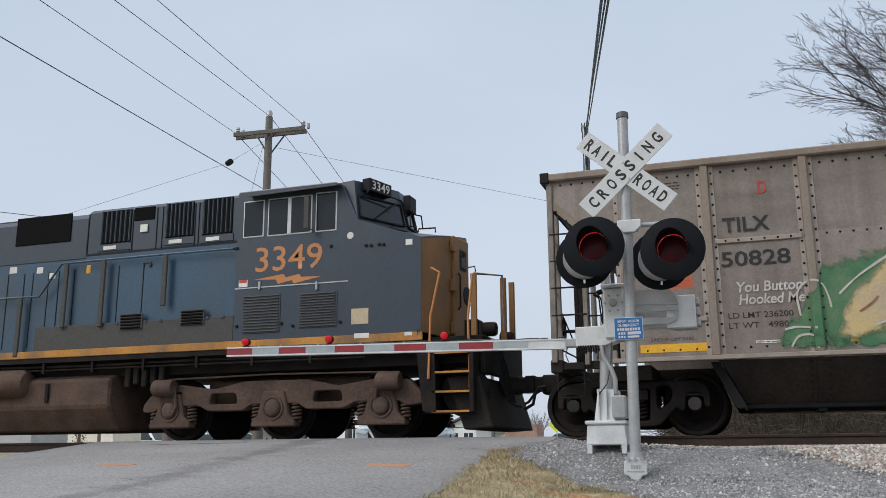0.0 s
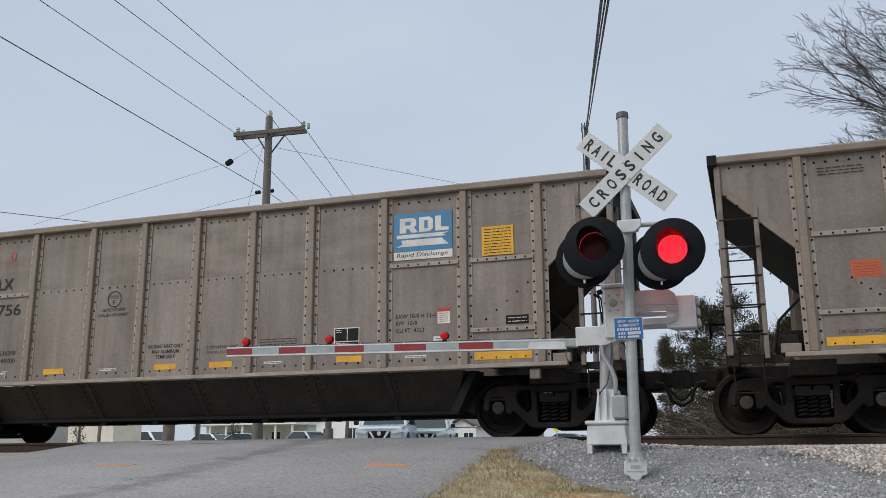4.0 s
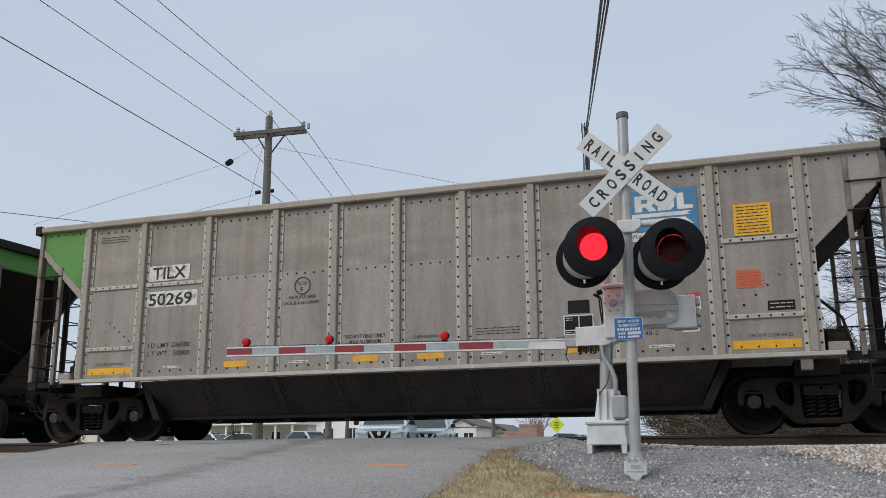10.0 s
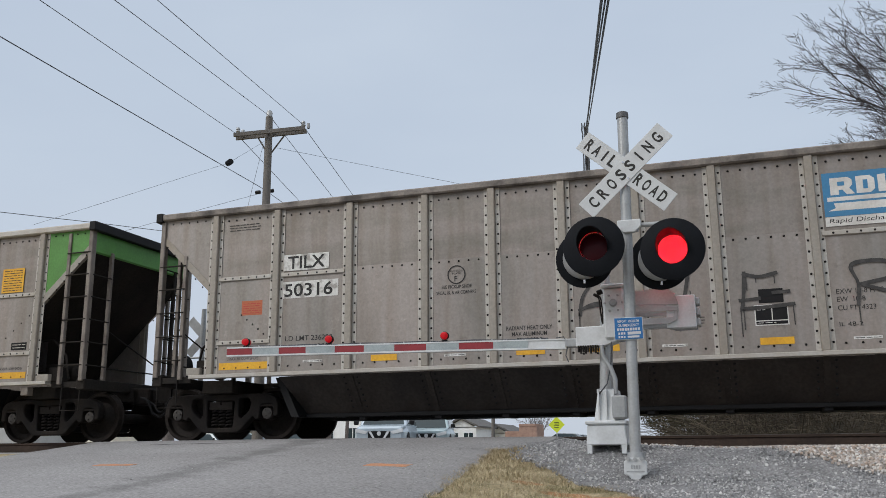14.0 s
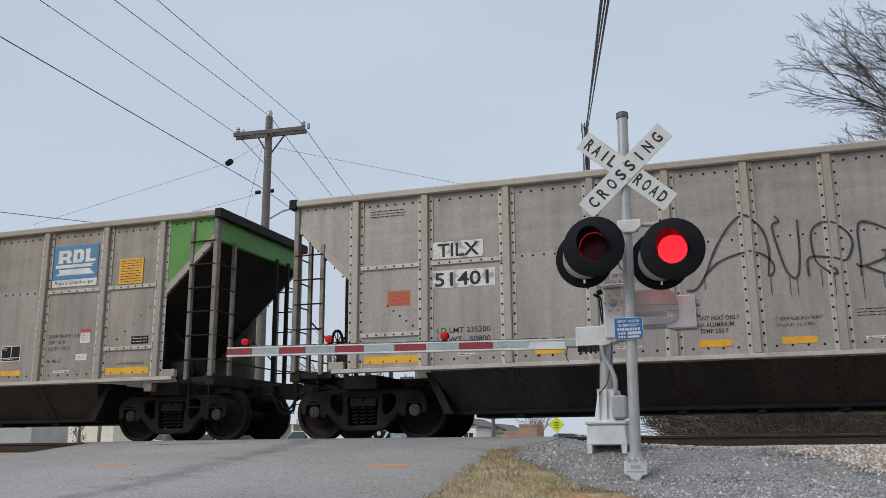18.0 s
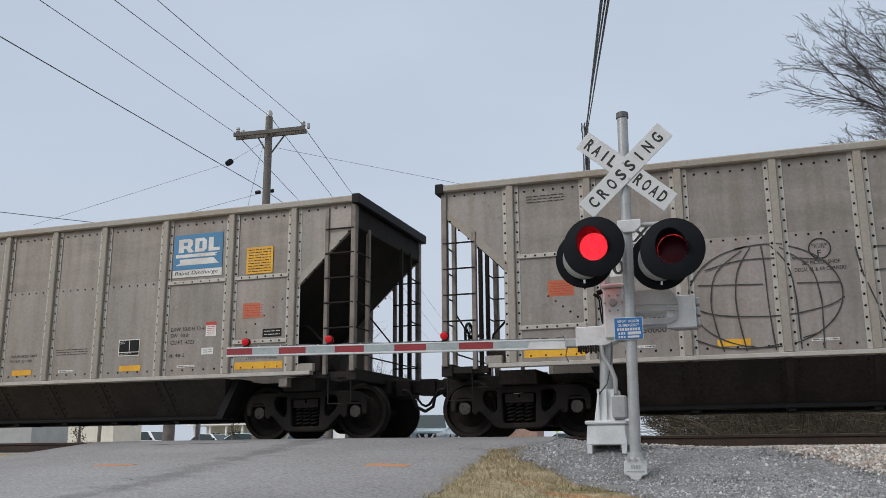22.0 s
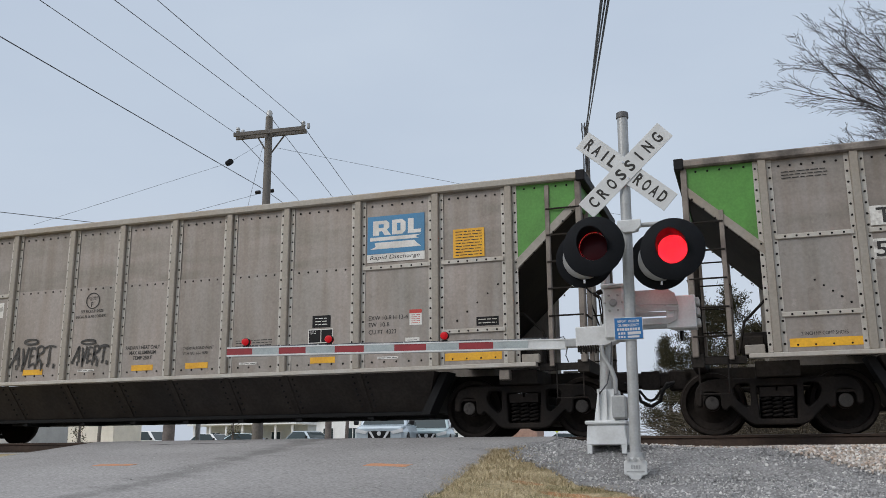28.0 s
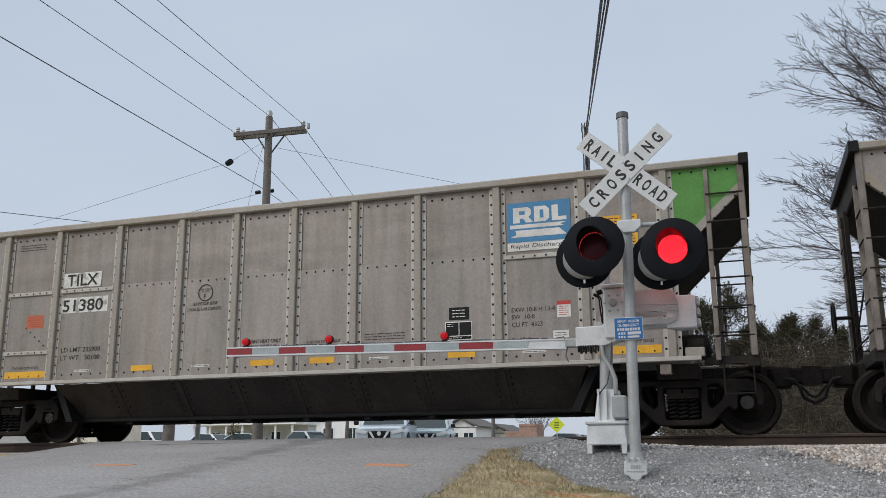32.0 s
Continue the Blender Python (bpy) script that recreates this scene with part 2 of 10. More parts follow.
M["wood"] = pm("grey_pole_wood", (0.17, 0.155, 0.14), 0.85, 0, 0.25, 1.5, 18, 0.4, col2=(0.11, 0.10, 0.09), streak=0.12)
M["wire"] = pm("dark_wire", (0.05, 0.055, 0.065), 0.6, 0, 0.1)
M["bark"] = pm("winter_bark", (0.17, 0.148, 0.142), 0.9, 0, 0.25, 3, 20, 0.3)


# ---------------------------------------------------------------- mesh building
class Form:
    """Collects corners and faces of one mesh."""

    def __init__(self):
        self.v, self.f, self.s, self.mi = [], [], [], []
        self.slot = 0

    def add(self, verts, faces, smooth=False):
        o = len(self.v)
        self.v += [tuple(a) for a in verts]
        for f in faces:
            self.f.append(tuple(i + o for i in f))
            self.s.append(smooth)
            self.mi.append(self.slot)
        return self

    def box(self, x0, x1, y0, y1, z0, z1, m=None):
        v = [(x, y, z) for x in (x0, x1) for y in (y0, y1) for z in (z0, z1)]
        if m is not None:
            v = [m @ Vector(a) for a in v]
        return self.add(v, [(0, 1, 3, 2), (4, 6, 7, 5), (0, 4, 5, 1), (2, 3, 7, 6), (0, 2, 6, 4), (1, 5, 7, 3)])

    def cbox(self, x0, x1, y0, y1, z0, z1, c=0.01, m=None):
        """A box with its edges cut."""
        lo, hi = Vector((x0, y0, z0)), Vector((x1, y1, z1))
        v, ix = [], {}
        for sx in (0, 1):
            for sy in (0, 1):
                for sz in (0, 1):
                    cor = Vector((hi[0] if sx else lo[0], hi[1] if sy else lo[1], hi[2] if sz else lo[2]))
                    ins = Vector((-c if sx else c, -c if sy else c, -c if sz else c))
                    for a in range(3):
                        q = cor + ins
                        q[a] = cor[a]
                        ix[sx, sy, sz, a] = len(v)
                        v.append(m @ q if m is not None else q)
        fs = []
        for a in range(3):
            b, d = (a + 1) % 3, (a + 2) % 3
            for s in (0, 1):
                def key(i, j):
                    t = [0, 0, 0]
                    t[a], t[b], t[d] = s, i, j
                    return (*t, a)
                q = [ix[key(0, 0)], ix[key(1, 0)], ix[key(1, 1)], ix[key(0, 1)]]
                fs.append(q if s else q[::-1])
            for i in (0, 1):
                for j in (0, 1):
                    def k2(t0, ax):
                        t = [0, 0, 0]
                        t[a], t[b], t[d] = t0, i, j
                        return (*t, ax)
                    q = [ix[k2(0, b)], ix[k2(1, b)], ix[k2(1, d)], ix[k2(0, d)]]
                    fs.append(q if i != j else q[::-1])
        for sx in (0, 1):
            for sy in (0, 1):
                for sz in (0, 1):
                    q = [ix[sx, sy, sz, 0], ix[sx, sy, sz, 1], ix[sx, sy, sz, 2]]
                    fs.append(q if (sx + sy + sz) % 2 else q[::-1])
        return self.add(v, fs)

    def prism(self, pts, a, b, axis="y", m=None):
        """A flat outline (pairs) drawn out from a to b along an axis; pairs are (x,z) for y, (y,z) for x, (x,y) for z."""
        put = {"y": lambda p, t: (p[0], t, p[1]), "x": lambda p, t: (t, p[0], p[1]), "z": lambda p, t: (p[0], p[1], t)}[axis]
        n = len(pts)
        v = [put(p, a) for p in pts] + [put(p, b) for p in pts]
        if m is not None:
            v = [m @ Vector(q) for q in v]
        return self.add(v, [tuple(range(n)), tuple(range(2 * n - 1, n - 1, -1))] + [(i, n + i, n + (i + 1) % n, (i + 1) % n) for i in range(n)])

    def tube(self, pts, r, seg=8, cap=True, r1=None):
        """A round bar along points, tapering from r to r1."""
        pts = [Vector(p) for p in pts]
        v, f = [], []
        up = None
        for i, p in enumerate(pts):
            d = (pts[min(i + 1, len(pts) - 1)] - pts[max(i - 1, 0)]).normalized()
            if up is None:
                up = d.orthogonal().normalized()
            up = (up - d * up.dot(d))
            up = up.normalized() if up.length > 1e-6 else d.orthogonal().normalized()
            side = d.cross(up)
            rr = r if r1 is None else r + (r1 - r) * i / (len(pts) - 1)
            for k in range(seg):
                a = 2 * math.pi * k / seg
                v.append(p + up * (rr * math.cos(a)) + side * (rr * math.sin(a)))
        for i in range(len(pts) - 1):
            for k in range(seg):
                f.append((i * seg + k, i * seg + (k + 1) % seg, (i + 1) * seg + (k + 1) % seg, (i + 1) * seg + k))
        self.add(v, f, True)
        if cap:
            n = len(pts)
            self.add(v[:seg], [tuple(range(seg - 1, -1, -1))])
            self.add(v[(n - 1) * seg:], [tuple(range(seg))])
        return self

    def lathe(self, prof, seg=32, m=None, smooth=True):
        """Turns (radius, along) pairs round the y axis."""
        v, f = [], []
        for r, y in prof:
            for k in range(seg):
                a = 2 * math.pi * k / seg
                q = Vector((r * math.cos(a), y, r * math.sin(a)))
                v.append(m @ q if m is not None else q)
        for i in range(len(prof) - 1):
            for k in range(seg):
                f.append((i * seg + k, i * seg + (k + 1) % seg, (i + 1) * seg + (k + 1) % seg, (i + 1) * seg + k))
        return self.add(v, f, smooth)

    def mesh(self, name, mats, bevel=0.0):
        me = bpy.data.meshes.new(name)
        me.from_pydata(self.v, [], self.f)
        me.polygons.foreach_set("use_smooth", self.s)
        me.polygons.foreach_set("material_index", self.mi)
        for m in (mats if isinstance(mats, (list, tuple)) else [mats]):
            me.materials.append(m)
        bm = bmesh.new()
        bm.from_mesh(me)
        if bevel:
            bmesh.ops.bevel(bm, geom=[e for e in bm.edges if len(e.link_faces) == 2 and e.calc_face_angle(0) > 0.6], offset=bevel, segments=1, affect="EDGES")
        if len(bm.faces) < 60000:
            bmesh.ops.recalc_face_normals(bm, faces=bm.faces)
            if any(self.s):
                for e in bm.edges:
                    if len(e.link_faces) == 2 and e.calc_face_angle(0) > 0.65:
                        e.smooth = False
        bm.to_mesh(me)
        bm.free()
        me.update()
        return me


def part(name, form, material, parent, label="", at=None, bevel=0.0):
    """Links a form (or a mesh) as one mesh object under a thing or a part."""
    me = form if isinstance(form, bpy.types.Mesh) else form.mesh(name, material, bevel)
    ob = new(name, me)
    ob.parent = parent
    if at is not None:
        ob.matrix_basis = at
    if label:
        tagged(ob, label)
    return ob


def thing(name, label, category, at=None, group="", kind="", form=None, material=None, bevel=0.0):
    ob = new(name, form.mesh(name, material, bevel) if form else None)
    if at is not None:
        ob.matrix_basis = at
    return tagged(ob, label, category, group, kind)


_texts = {}


def lettering(body, height, width=None, bold=0.0, italic=0.0):
    """A flat mesh of words, its lower left corner at 0, facing -y; width squeezes it."""
    key = (body, height, width, bold, italic)
    if key in _texts:
        return _texts[key]
    cu = bpy.data.curves.new("words", "FONT")
    cu.body, cu.size, cu.offset, cu.shear = body, 1.0, bold, italic
    cu.resolution_u = 3
    ob = bpy.data.objects.new("words", cu)
    scene.collection.objects.link(ob)
    me = bpy.data.meshes.new_from_object(ob.evaluated_get(bpy.context.evaluated_depsgraph_get()))
    bpy.data.objects.remove(ob)
    co = np.empty(len(me.vertices) * 3)
    me.vertices.foreach_get("co", co)
    co = co.reshape(-1, 3)
    lo, hi = co.min(0), co.max(0)
    sy = height / (hi[1] - lo[1])
    sx = width / (hi[0] - lo[0]) if width else sy
    out = np.stack([(co[:, 0] - lo[0]) * sx, np.zeros(len(co)), (co[:, 1] - lo[1]) * sy], 1)
    me.vertices.foreach_set("co", out.ravel())
    me.update()
    _texts[key] = me
    return me


def write(body, x, z, y, height, parent, material, width=None, bold=0.0, italic=0.0, name="lettering", label="", turn=None):
    me = lettering(body, height, width, bold, italic)
    if not me.materials:
        me.materials.append(material)
    elif me.materials[0] != material:
        me = me.copy()
        me.materials[0] = material
    m = pose(x, y, z)
    if turn is not None:
        m = turn @ m
    return part(name, me, None, parent, label, m)


# ---------------------------------------------------------------- ground, road, track
TRACK_Y = 14.845          # the track's centre line runs along x; z = 0 is the top of the rails
ROAD_EDGE = -3.55         # the asphalt's edge beside the verge, at y = 13
ROAD_LEAN = -0.13         # the road crosses at a slight angle


def ground_z(x, y):
    if y < 13.2:
        if x < -2.6:
            return max(-0.055 - 0.096 * (13.2 - y), -1.62)
        mound = 0.055 * math.exp(-((x + 1.65) / 0.75) ** 2)
        pad_side = mound - 0.24 if y > 10.5 else (mound - 0.24 - (0.2625 + mound / 1.2) * (10.5 - y) if y > 9.3 else max(-0.555 - 0.08 * (9.3 - y), -1.62))
        u = min(1.0, max(0.0, (x + 2.6) / 0.9))
        return (-0.055 - 0.096 * (13.2 - y)) * (1 - u) + pad_side * u if y > 0 else pad_side
    if y < 16.8:
        return -0.24
    return max(-0.24 - 0.03 * (y - 16.8), -0.28)


def road_z(y):
    if y < 13.0:
        return max(-0.02 - 0.095 * (13.0 - y), -1.5)
    if y < 16.7:
        return -0.005
    return max(-0.005 - 0.03 * (y - 16.7), -0.20)


def sheet(name, xs, ys, height, material, label="", category="", kind="structure"):
    v = [(x, y, height(x, y)) for y in ys for x in xs]
    w = len(xs)
    f = Form()
    f.add(v, [(j * w + i, j * w + i + 1, (j + 1) * w + i + 1, (j + 1) * w + i) for j in range(len(ys) - 1) for i in range(w - 1)], True)
    return thing(name, label, category, kind=kind, form=f, material=material)


PAD_EDGE = [(13.35, -3.0), (12.2, -2.95), (11.2, -2.8), (10.25, -2.5), (9.55, -1.95), (8.9, -1.35), (8.3, -0.92), (7.4, -0.4), (6.2, 0.4), (5.0, 1.8), (4.0, 6.0)]


def pad_edge(y):
    """Where the gravel pad begins beside the dry grass."""
    for (a, p), (b, q) in zip(PAD_EDGE, PAD_EDGE[1:]):
        if y >= b:
            return p + (q - p) * (y - a) / (b - a)
    return 60.0


def shoulder_x(y):
    """Where the pale ballast begins on the grey pad."""
    return 0.30 + (0.0 if y > 10.5 else 0.93 * (10.5 - y)) - 0.04 * max(0.0, y - 10.5)


def build_ground():
    xs = [-3000, -800, -250, -90, -50] + [-40 + i * 1.0 for i in range(35)] + [-5.1 + i * 0.2 for i in range(48)] + [4.6 + i for i in range(26)] + [45, 80, 250, 800, 3000]
    ys = [-400, -60, -20] + [-6 + i * 0.5 for i in range(24)] + [6 + i * 0.2 for i in range(40)] + [14 + i * 0.5 for i in range(24)] + [28, 34, 45, 70, 150, 400, 1200, 4000]
    rnd = random.Random(3)

    def h(x, y):
        near = abs(x) < 30 and -4 < y < 13
        on_road = -13.5 < x - ROAD_LEAN * (y - 13) < -3.55
        under = 0.12 if on_road or 12.7 < y < 17 else (0.11 if 4 < y < 13.1 and x > pad_edge(y) + 0.22 and x < 13.5 else 0)
        return ground_z(x, y) + (rnd.uniform(-0.012, 0.012) if near else 0) - under

    sheet("ground", xs, ys, h, M["earth"], "dry winter grass and bare earth", "ground")
    # road: a slab of asphalt with a ragged edge beside the verge
    f = Form()
    rows = []
    yl = [-60, -20, -8] + [-4 + 0.35 * i for i in range(76)] + [24, 28, 34, 45, 70, 140]
    for y in yl:
        a = -10.85 + ROAD_LEAN * (y - 13)
        b = ROAD_EDGE + ROAD_LEAN * (y - 13) + 0.07 * noise.noise((y * 0.9, 2, 0)) + 0.05 * noise.noise((y * 3.1, 5, 0))
        if 11.9 < y < 17.6:
            b += 0.85 * min(1.0, (y - 11.9) / 0.5)
        if y > 17.6:
            a -= 1.6
        row = []
        for i in range(13):
            u = i / 12
            crown = 0.05 * (1 - (2 * u - 1) ** 2)
            row.append((a + (b - a) * u, y, road_z(y) + (crown if not 12.5 < y < 17 else 0.01 * (1 - (2 * u - 1) ** 2))))
        row.insert(0, (a - 0.05, y, road_z(y) - 0.25))
        row.append((b + (0.05 if 12.2 < y < 17.6 else 0.16), y, road_z(y) - (0.13 if 12.2 < y < 17.6 else 0.055)))
        rows.append(row)
    v = [q for r in rows for q in r]
    w = len(rows[0])
    f.add(v, [(j * w + i, j * w + i + 1, (j + 1) * w + i + 1, (j + 1) * w + i) for j in range(len(rows) - 1) for i in range(w - 1)], True)
    thing("road", "worn grey asphalt road rising to the level crossing", "road", kind="structure", form=f, material=M["asphalt"])
    # the gravel pad round the signal, and the pale ballast shoulder of the track
    def pad(name, y0, y1, edge, lift, material, label):
        f = Form()
        ny, nx = int((y1 - y0) / 0.1), 90
        v = []
        for j in range(ny + 1):
            y = y0 + (y1 - y0) * j / ny
            a = edge(y) + 0.06 * noise.noise((y * 4.3, 1, lift * 50)) + 0.05 * noise.noise((y * 11, 4, lift * 50))
            for i in range(nx + 1):
                x = a + (14 - a) * (i / nx) ** 1.5
                rim = -0.03 if i == 0 else 0
                v.append((x, y, ground_z(x, y) + lift + rim + 0.016 * noise.noise((x * 2.2, y * 2.2, 1))))
        w = nx + 1
        f.add(v, [(j * w + i, j * w + i + 1, j * w + w + i + 1, j * w + w + i) for j in range(ny) for i in range(nx)], True)
        thing(name, label, "gravel", kind="structure", form=f, material=material)

    pad("gravel_pad", 4.0, 13.35, lambda y: min(pad_edge(y), 13.0), 0.035, M["gravel"], "grey crushed gravel round the crossing signal")
    pad("ballast_shoulder", 6.5, 13.3, shoulder_x, 0.055, M["ballast"], "pale coarse track ballast")
    for name, x0, x1 in (("ballast_east", -2.5, 120), ("ballast_west", -160, -11.3)):
        f = Form()
        prof = [(12.6, -0.30), (13.25, -0.222), (16.4, -0.222), (17.1, -0.3)]
        nseg = 120
        v = [(x0 + (x1 - x0) * i / nseg, y, z + 0.02 * noise.noise((i * 1.7, y, 3))) for i in range(nseg + 1) for y, z in prof]
        f.add(v, [(i * 4 + k, i * 4 + k + 1, i * 4 + 5 + k, i * 4 + 4 + k) for i in range(nseg) for k in range(3)], True)
        thing(name.replace("_east", "_bed").replace("_west", "_bed"), "coarse stone ballast under the track", "ballast", kind="structure", form=f, material=M["ballast"])
    # rails
    for s in (-1, 1):
        y = TRACK_Y + s * 0.7525
        sec = [(-0.07, -0.172), (0.07, -0.172), (0.07, -0.16), (0.012, -0.14), (0.012, -0.045), (0.036, -0.035), (0.036, -0.004), (0.028, 0.0), (-0.028, 0.0), (-0.036, -0.004), (-0.036, -0.035), (-0.012, -0.045), (-0.012, -0.14), (-0.07, -0.16)]
        f = Form()
        f.prism([(y + a, b) for a, b in sec], -160, 120, "x")
        rail = thing("rail", "rusty steel rail with a worn bright head", "rail", kind="structure", form=f, material=M["rail"])
        g = Form()
        g.box(-160, 120, y - 0.026, y + 0.026, 0.0005, 0.003)
        part("running_surface", g, M["railhead"], rail, "bright worn running surface")
    f = Form()
    f.cbox(-0.115, 0.115, TRACK_Y - 1.3, TRACK_Y + 1.3, -0.33, -0.155, 0.012)
    me = f.mesh("tie", M["tie"])
    rnd = random.Random(8)
    for i in range(64):
        x = 26 - i * 0.55
        if -11.4 < x < -2.9:
            continue
        ob = tagged(new("tie", me), "dark creosoted timber tie", "railroad tie", "ties under the rails")
        ob.matrix_basis = pose(x + rnd.uniform(-0.03, 0.03), rnd.uniform(-0.03, 0.03), 0, 0, 0, rnd.uniform(-1, 1) * 0.1)


build_ground()


# ---------------------------------------------------------------- the train
PITCH = 16.18
POSTS = [-6.182, -4.957, -3.592, -2.255, -1.127, 0.0, 1.127, 2.255, 3.592, 4.957, 6.182]
SHEET_Y, POST_Y = -1.555, -1.625
SILL, CHORD, TOP = 1.11, 3.90, 4.02
FAR = pose(0, 0, 0, 0, 0, 180)


def rivet_rows(f, pts, y, r=0.0185):
    for x, z in pts:
        v = [(x + r * math.cos(a), y, z + r * math.sin(a)) for a in [k * math.pi / 3 for k in range(6)]]
        w = [(x + 0.6 * r * math.cos(a), y - 0.011, z + 0.6 * r * math.sin(a)) for a in [k * math.pi / 3 for k in range(6)]]
        f.add(v + w, [tuple(range(6, 12))] + [(i, (i + 1) % 6, 6 + (i + 1) % 6, 6 + i) for i in range(6)])


def spaced(a, b, step):
    n = max(1, round((b - a) / step))
    return [a + (b - a) * (i + 0.5) / n for i in range(n)]


SHAPES = {}


def car_shapes():
    """Meshes that all hopper cars share."""
    for i in range(10):
        f = Form()
        a, b = POSTS[i] + 0.05, POSTS[i + 1] - 0.05
        seam = 2.80 if i not in (0, 1, 8, 9) else 2.745
        levels = [SILL + (seam - SILL) * k / 5 for k in range(6)] + [seam + 0.004] + [seam + (CHORD - seam) * k / 3 for k in (1, 2, 3)]
        nz = len(levels) - 1
        v = []
        for k, z in enumerate(levels):
            for j in range(5):
                u = j / 4
                dent = 0.010 * noise.noise((POSTS[i] * 3 + u * 2.3, z * 1.1, 4)) * (1 if 0 < j < 4 and 0 < k < nz else 0)
                v.append((a + (b - a) * u, SHEET_Y + dent + (0.007 if k > 5 else 0), z))
        f.add(v, [(k * 5 + j, k * 5 + j + 1, k * 5 + j + 6, k * 5 + j + 5) for k in range(nz) for j in range(4)], True)
        f.mi = [1 if n // 4 > 5 else 0 for n in range(len(f.mi))]
        f.box(a, b, SHEET_Y + 0.012, SHEET_Y + 0.03, SILL, CHORD)
        SHAPES["panel", i] = f
    f = Form()
    f.cbox(-0.058, 0.058, POST_Y, SHEET_Y + 0.02, SILL - 0.01, CHORD + 0.005, 0.012)
    SHAPES["post"] = f
    f = Form()
    for s in (-1, 1):
        f.box(s * 0.095 - 0.034, s * 0.095 + 0.034, SHEET_Y - 0.008, SHEET_Y, SILL, CHORD)
    SHAPES["flange"] = f
    f = Form()
    rivet_rows(f, [(s * 0.098, z) for s in (-1, 1) for z in spaced(SILL + 0.03, CHORD - 0.03, 0.165)], SHEET_Y - 0.008)
    SHAPES["post_rivets"] = f
    f = Form()
    for i in range(10):
        xs = spaced(POSTS[i] + 0.15, POSTS[i + 1] - 0.15, 0.165)
        rivet_rows(f, [(x, CHORD - 0.10) for x in xs], SHEET_Y)
        rivet_rows(f, [(x, SILL + 0.09) for x in spaced(POSTS[i] + 0.15, POSTS[i + 1] - 0.15, 0.21)], SHEET_Y)
        if i in (0, 9):
            rivet_rows(f, [(x, 1.63) for x in xs], SHEET_Y - 0.03)
        rivet_rows(f, [(x, 2.745 if i in (0, 1, 8, 9) else 2.76) for x in xs], SHEET_Y - (0.03 if i in (0, 1, 8, 9) else 0))
    rivet_rows(f, [(-5.62 + k * 0.11, 2.10 - k * 0.085) for k in range(5)] + [(5.30 + k * 0.17, 1.80 + k * 0.135) for k in range(5)], SHEET_Y)
    for s in (-1, 1):
        rivet_rows(f, [(s * (6.42 + k * 0.155), 2.64 + k * 0.155) for k in range(6)], SHEET_Y - 0.012)
        rivet_rows(f, [(s * x, CHORD - 0.06) for x in spaced(6.35, 7.2, 0.17)], SHEET_Y)
    SHAPES["rivets"] = f
    for i in (0, 1, 8, 9):
        f = Form()
        f.cbox(POSTS[i] + 0.09, POSTS[i + 1] - 0.09, SHEET_Y - 0.032, SHEET_Y, 2.71, 2.78, 0.008)
        SHAPES["rail", i] = f
        if i in (0, 9):
            f = Form()
            f.cbox(POSTS[i] + 0.09, POSTS[i + 1] - 0.09, SHEET_Y - 0.032, SHEET_Y, 1.595, 1.665, 0.008)
            SHAPES["low_rail", i] = f
    for s in (-1, 1):
        f = Form()
        f.prism([(s * 6.23, CHORD), (s * 7.27, CHORD), (s * 7.27, 3.50), (s * 6.23, 2.53)], SHEET_Y, SHEET_Y + 0.02)
        SHAPES["gusset", s] = f
        f = Form()
        f.prism([(s * 6.23, 2.66), (s * 7.27, 3.63), (s * 7.27, 3.48), (s * 6.23, 2.50)], SHEET_Y - 0.012, SHEET_Y - 0.001)
        f.prism([(s * 6.23, 2.51), (s * 7.27, 3.49), (s * 7.27, 3.475), (s * 6.23, 2.495)], SHEET_Y - 0.012, SHEET_Y + 0.07)
        SHAPES["gusset_flange", s] = f


car_shapes()
_made = {}


def shared(key, material):
    k = (key, material.name)
    if k not in _made:
        nm = key if isinstance(key, str) else key[0]
        _made[k] = SHAPES[key].mesh(nm, [material, M["alu_upper_brown" if "grimy" in material.name else "alu_upper_pale" if "pale" in material.name else "alu_upper"]] if nm == "panel" else material)
    return _made[k]


